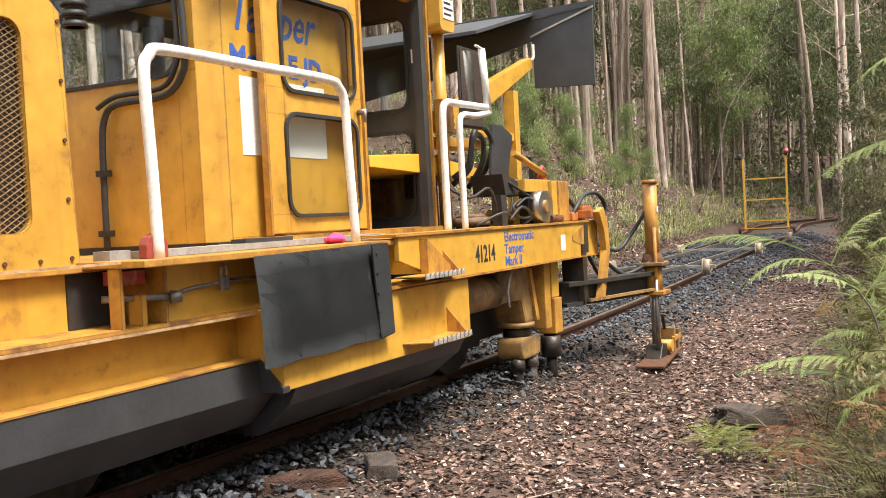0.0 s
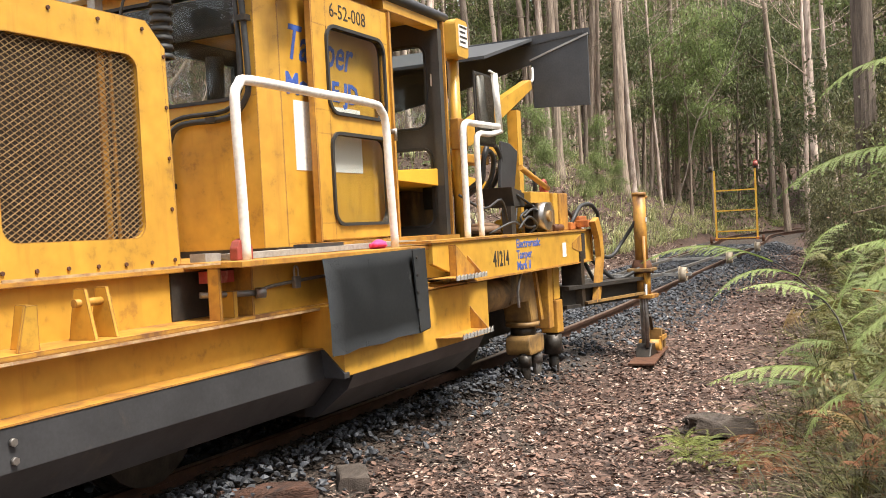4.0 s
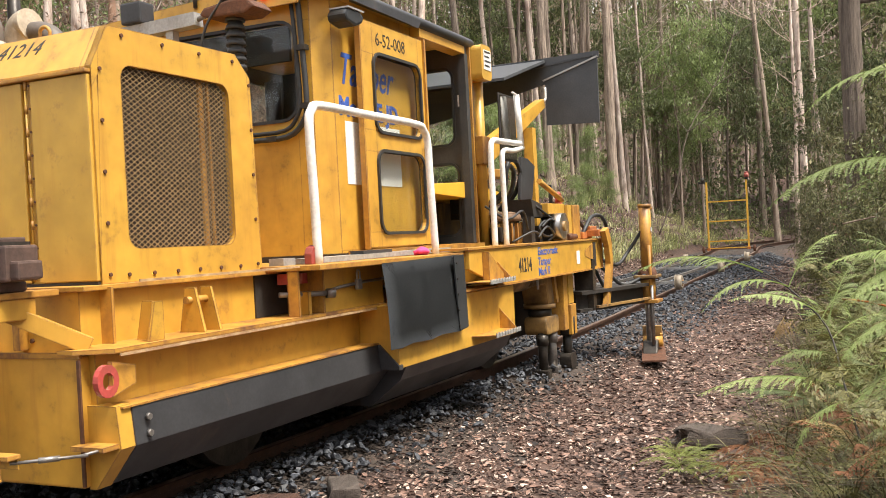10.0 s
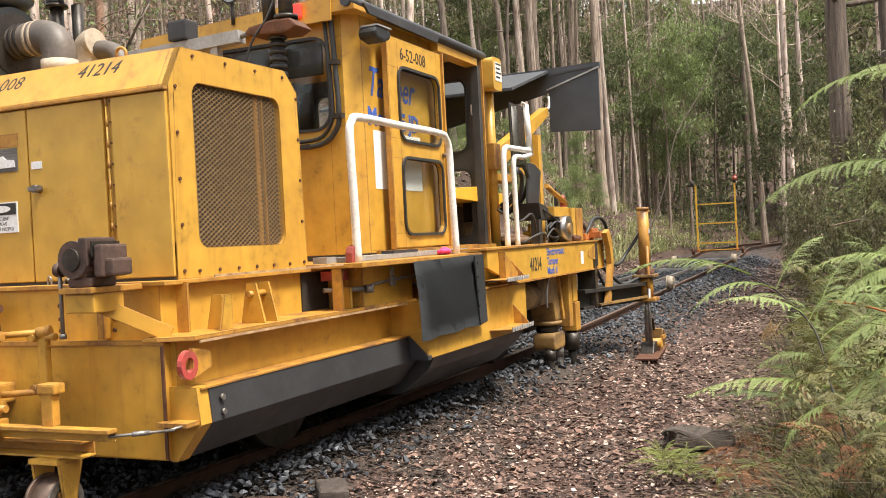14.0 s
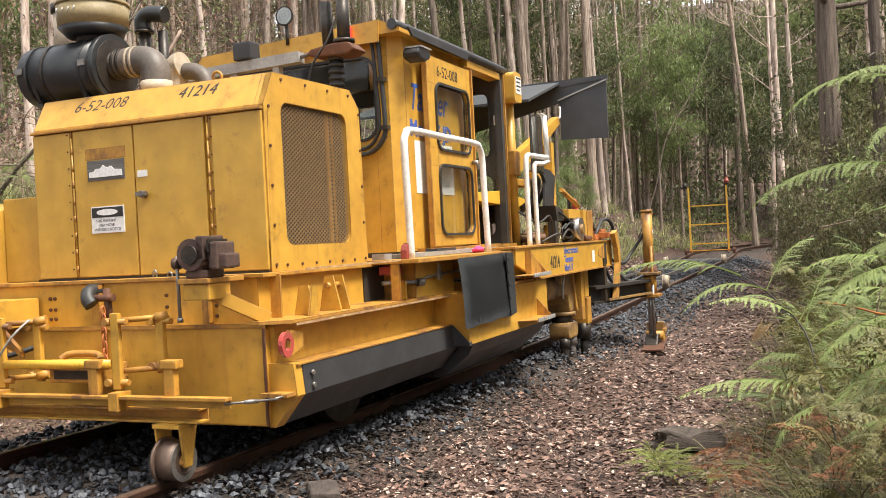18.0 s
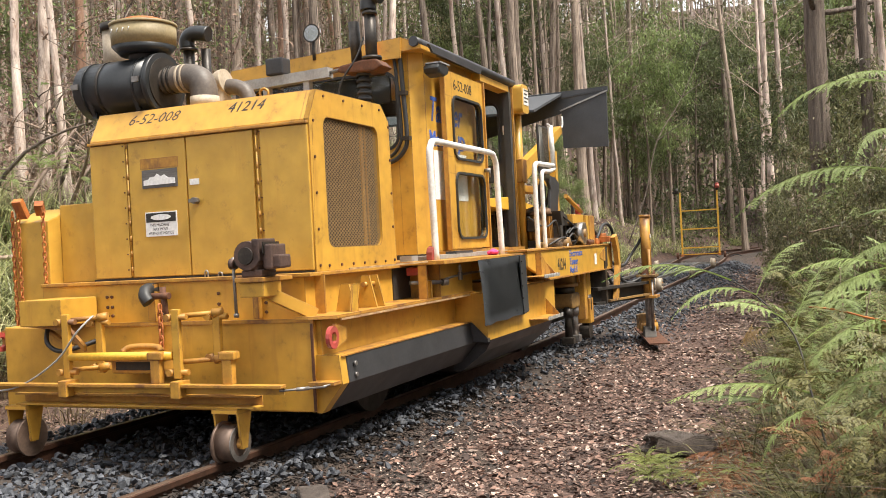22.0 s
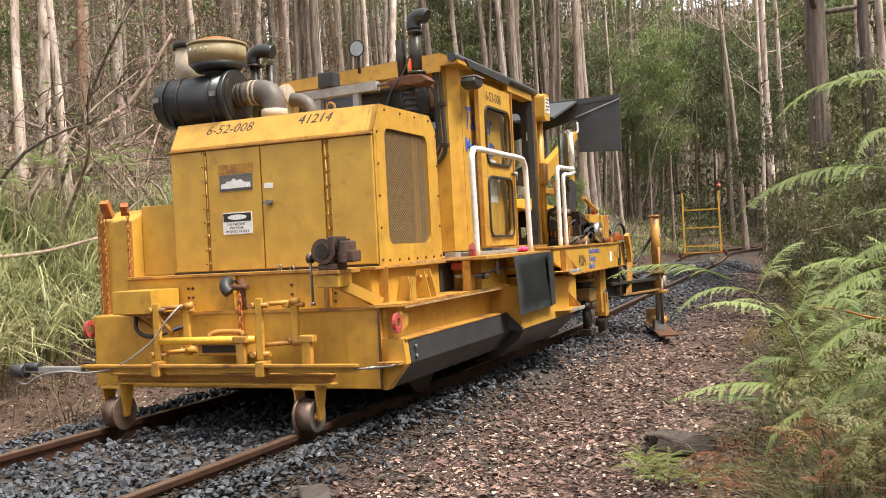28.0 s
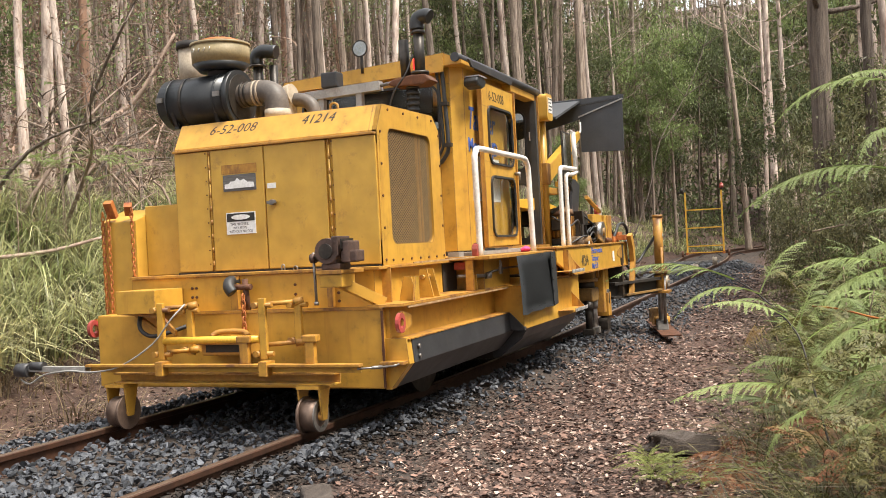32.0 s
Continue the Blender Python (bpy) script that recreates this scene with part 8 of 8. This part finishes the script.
def litter():
    flat = []
    for w, k in ((0.55, 0.12), (0.32, 0.2), (0.8, 0.06)):
        v = np.array([(-1, -w * 0.5, 0), (0.2, -w, k), (1, 0.1, 0), (-0.1, w, k * 0.6), (0, 0, -k)])
        flat.append((v, np.array([(0, 1, 2), (0, 2, 3), (1, 0, 4), (2, 1, 4), (3, 2, 4), (0, 3, 4)])))
    brown, pale = [], []
    for i in range(205000):
        x = -4.4 + 30 * rng.uniform(0, 1) ** 1.9 - abs(rng.normal(0, 1.1)) * (i % 3 == 0) if i % 6 else rng.uniform(-16, 2)
        u = rng.uniform(-9, 6) if i % 6 == 0 else -rng.uniform(1.2, 4.6) - abs(rng.normal(0, 0.8)) * (i % 5 == 0) if i % 4 else rng.uniform(1.4, 4.2)
        if abs(u) < 1.25 or abs(u) < 1.6 and rng.uniform() < (1.6 - abs(u)) * (4.0 if u < 0 else 2.5):
            continue
        y = centre(x) + u
        patch = noise.noise((x * 0.8, u * 1.3, 7)) + 0.5 * noise.noise((x * 2.6, u * 3.0, 2))
        if u < 0 and rng.uniform() < -1.3 * patch - 0.38 + (0.35 if -1.95 < u < -1.45 else 0):
            continue
        if -2.5 < u < 0 and rng.uniform() < 0.55 * min(max((x - 4.5) / 4, 0), 1):
            continue
        light = rng.uniform() < 0.29 + 0.30 * patch
        r = (0.007 + (0.019 if light else 0.027) * rng.uniform() ** 2.2) * (1 + 0.022 * max(x, 0))
        m = trs(x, y, max(height(x, y), (rise(x) - 0.105 - 0.26 * max(abs(u) - 1.3, 0) / 0.95) if abs(u) < 2.2 else -9) + (0.016 if u < 0 else 0.04) + r * 0.25, rng.uniform(-0.5, 0.5), rng.uniform(-0.5, 0.5), rng.uniform(0, 6.28), r)
        (pale if light else brown).append((int(rng.integers(3)), m))
    for i in range(26000):
        x, u = -2.5 + 12 * rng.uniform() ** 1.5, -rng.uniform(1.32, 2.9)
        y, r = centre(x) + u, rng.uniform(0.004, 0.012)
        z = max(height(x, y), rise(x) - 0.105 - 0.26 * max(-u - 1.3, 0) / 0.95 if u > -2.2 else -9)
        (pale if i % 7 == 0 else brown).append((int(rng.integers(3)), trs(x, y, z + 0.012, rng.uniform(-0.6, 0.6), rng.uniform(-0.6, 0.6), rng.uniform(0, 6.28), r)))
    # Dark crumbs by the rail: soil, and shade beside the machine put into colour.
    soil = []
    for i in range(15000):
        x, u = -4.2 + 6.5 * rng.uniform() ** 1.2, -0.86 - abs(rng.normal(0, 0.26))
        if u < -1.75:
            continue
        y, r = centre(x) + u, rng.uniform(0.008, 0.030)
        soil.append((int(rng.integers(3)), trs(x, y, rise(x) - 0.085 - 0.26 * max(-u - 1.3, 0) / 0.95 + 0.012 * rng.normal(), rng.uniform(-0.5, 0.5), rng.uniform(-0.5, 0.5), rng.uniform(0, 6.28), r, r, r * 1.6)))
    tagged(new("soil_and_shade", swarm("soil_and_shade", flat, soil, HUMUS_SHADE)), "dark crumbly soil and rotted bark along the rail, darkened as machine shade", "soil", kind="stuff")
    for i in range(15000):
        x, u = rng.uniform(9, 34), 2.6 + 4.5 * rng.uniform() ** 1.4
        y, r = centre(x) + u, rng.uniform(0.02, 0.07)
        (pale if i % 3 else brown).append((int(rng.integers(3)), trs(x, y, height(x, y) + 0.02, rng.uniform(-0.8, 0.3), rng.uniform(-0.4, 0.4), rng.uniform(0, 6.28), r)))
    tagged(new("bark_litter", swarm("bark_litter", flat, brown, CHIP)), "brown bark chips and fallen leaves beside the track", "litter", kind="stuff")
    tagged(new("pale_litter", swarm("pale_litter", flat, pale, CHIP_PALE)), "pale dry leaves and stone chips beside the track", "litter", kind="stuff")


litter()
stones()


# ---- what moves ----
S = [(0.0, -4.471), (0.5, -4.426), (1.0, -4.273), (1.5, -4.006), (2.0, -3.728), (2.5, -3.685), (3.0, -3.681), (3.5, -3.671), (4.6, -3.655), (5.5, -3.455), (6.0, -3.222), (6.5, -3.076),
     (7.0, -3.016), (8.0, -3.003), (9.0, -2.97), (10.0, -2.931), (10.5, -2.787), (11.0, -2.559), (11.5, -2.431), (12.0, -2.380), (13.0, -2.355), (14.0, -2.353), (14.6, -2.345)]
S += [(15.2, -2.23), (15.7, -1.96), (16.1, -1.73), (16.5, -1.582), (17.0, -1.517), (18.0, -1.473), (19.0, -1.468), (20.0, -1.466), (20.5, -1.455), (21.0, -1.344), (21.5, -1.129), (22.0, -0.878),
      (22.5, -0.642), (23.0, -0.456), (23.5, -0.381), (24.0, -0.372), (25.0, -0.356), (25.8, -0.352), (26.4, -0.29), (27.0, -0.13), (27.5, -0.044), (28.0, -0.011), (29.0, -0.002), (32.0, 0.0)]
UP = 0.36
LIFT = [(0.0, 0.0), (0.2, 0.05), (0.6, 0.20), (0.95, UP), (1.65, UP), (1.85, 0.25), (2.15, 0.08), (2.5, 0.02), (3.7, 0.0), (4.2, 0.02), (4.8, UP), (6.7, UP), (7.0, 0.19), (7.4, 0.06), (8.0, 0.02), (9.5, 0.0), (9.75, 0.06), (10.05, 0.24), (10.3, UP), (11.55, UP), (11.75, 0.28), (12.0, 0.12), (12.5, 0.03)]
LIFT += [(14.1, 0.0), (14.5, 0.09), (14.9, 0.30), (15.1, UP), (16.75, UP), (17.0, 0.27), (17.4, 0.10), (18.0, 0.03), (20.2, 0.0), (20.5, 0.10), (20.8, 0.28), (21.1, UP), (23.2, UP), (23.5, 0.24), (23.9, 0.08), (24.4, 0.02), (25.7, 0.0), (26.1, 0.12), (26.5, UP), (32.0, UP)]


def gone(t):
    for (a, p), (b, q) in zip(S, S[1:]):
        if t <= b:
            k = (t - a) / (b - a)
            return p + (q - p) * (k * k * (3 - 2 * k) if (q - p) < 0.06 else k)
    return S[-1][1]


def motions():
    walk(TAMPER, [(t, rail_pose(s)) for t, s in S])
    walk(FRAME, [(t, frame_pose(s)) for t, s in S])
    for unit in UNITS:
        walk(unit, [(t, pose(0, 0, z)) for t, z in LIFT])
    # the jack's ram is let down while the tools tamp, and hangs tilted while the machine moves on
    hip = Matrix.Translation((8.05, -1.90, 0.45))
    walk(JACK, [(t, pose(0, 0, 0.10 * z / UP) @ hip @ pose(0, 0, 0, 0, -4 * z / UP, 14 * z / UP) @ hip.inverted()) for t, z in LIFT])
    for wheel, c, r in WHEELS:
        rows, last = [], None
        for i in range(161):
            t = i * 0.2
            rows.append((t, pose(*c) @ Matrix.Rotation(gone(t) / r, 4, "Y")))
        walk(wheel, rows)


motions()
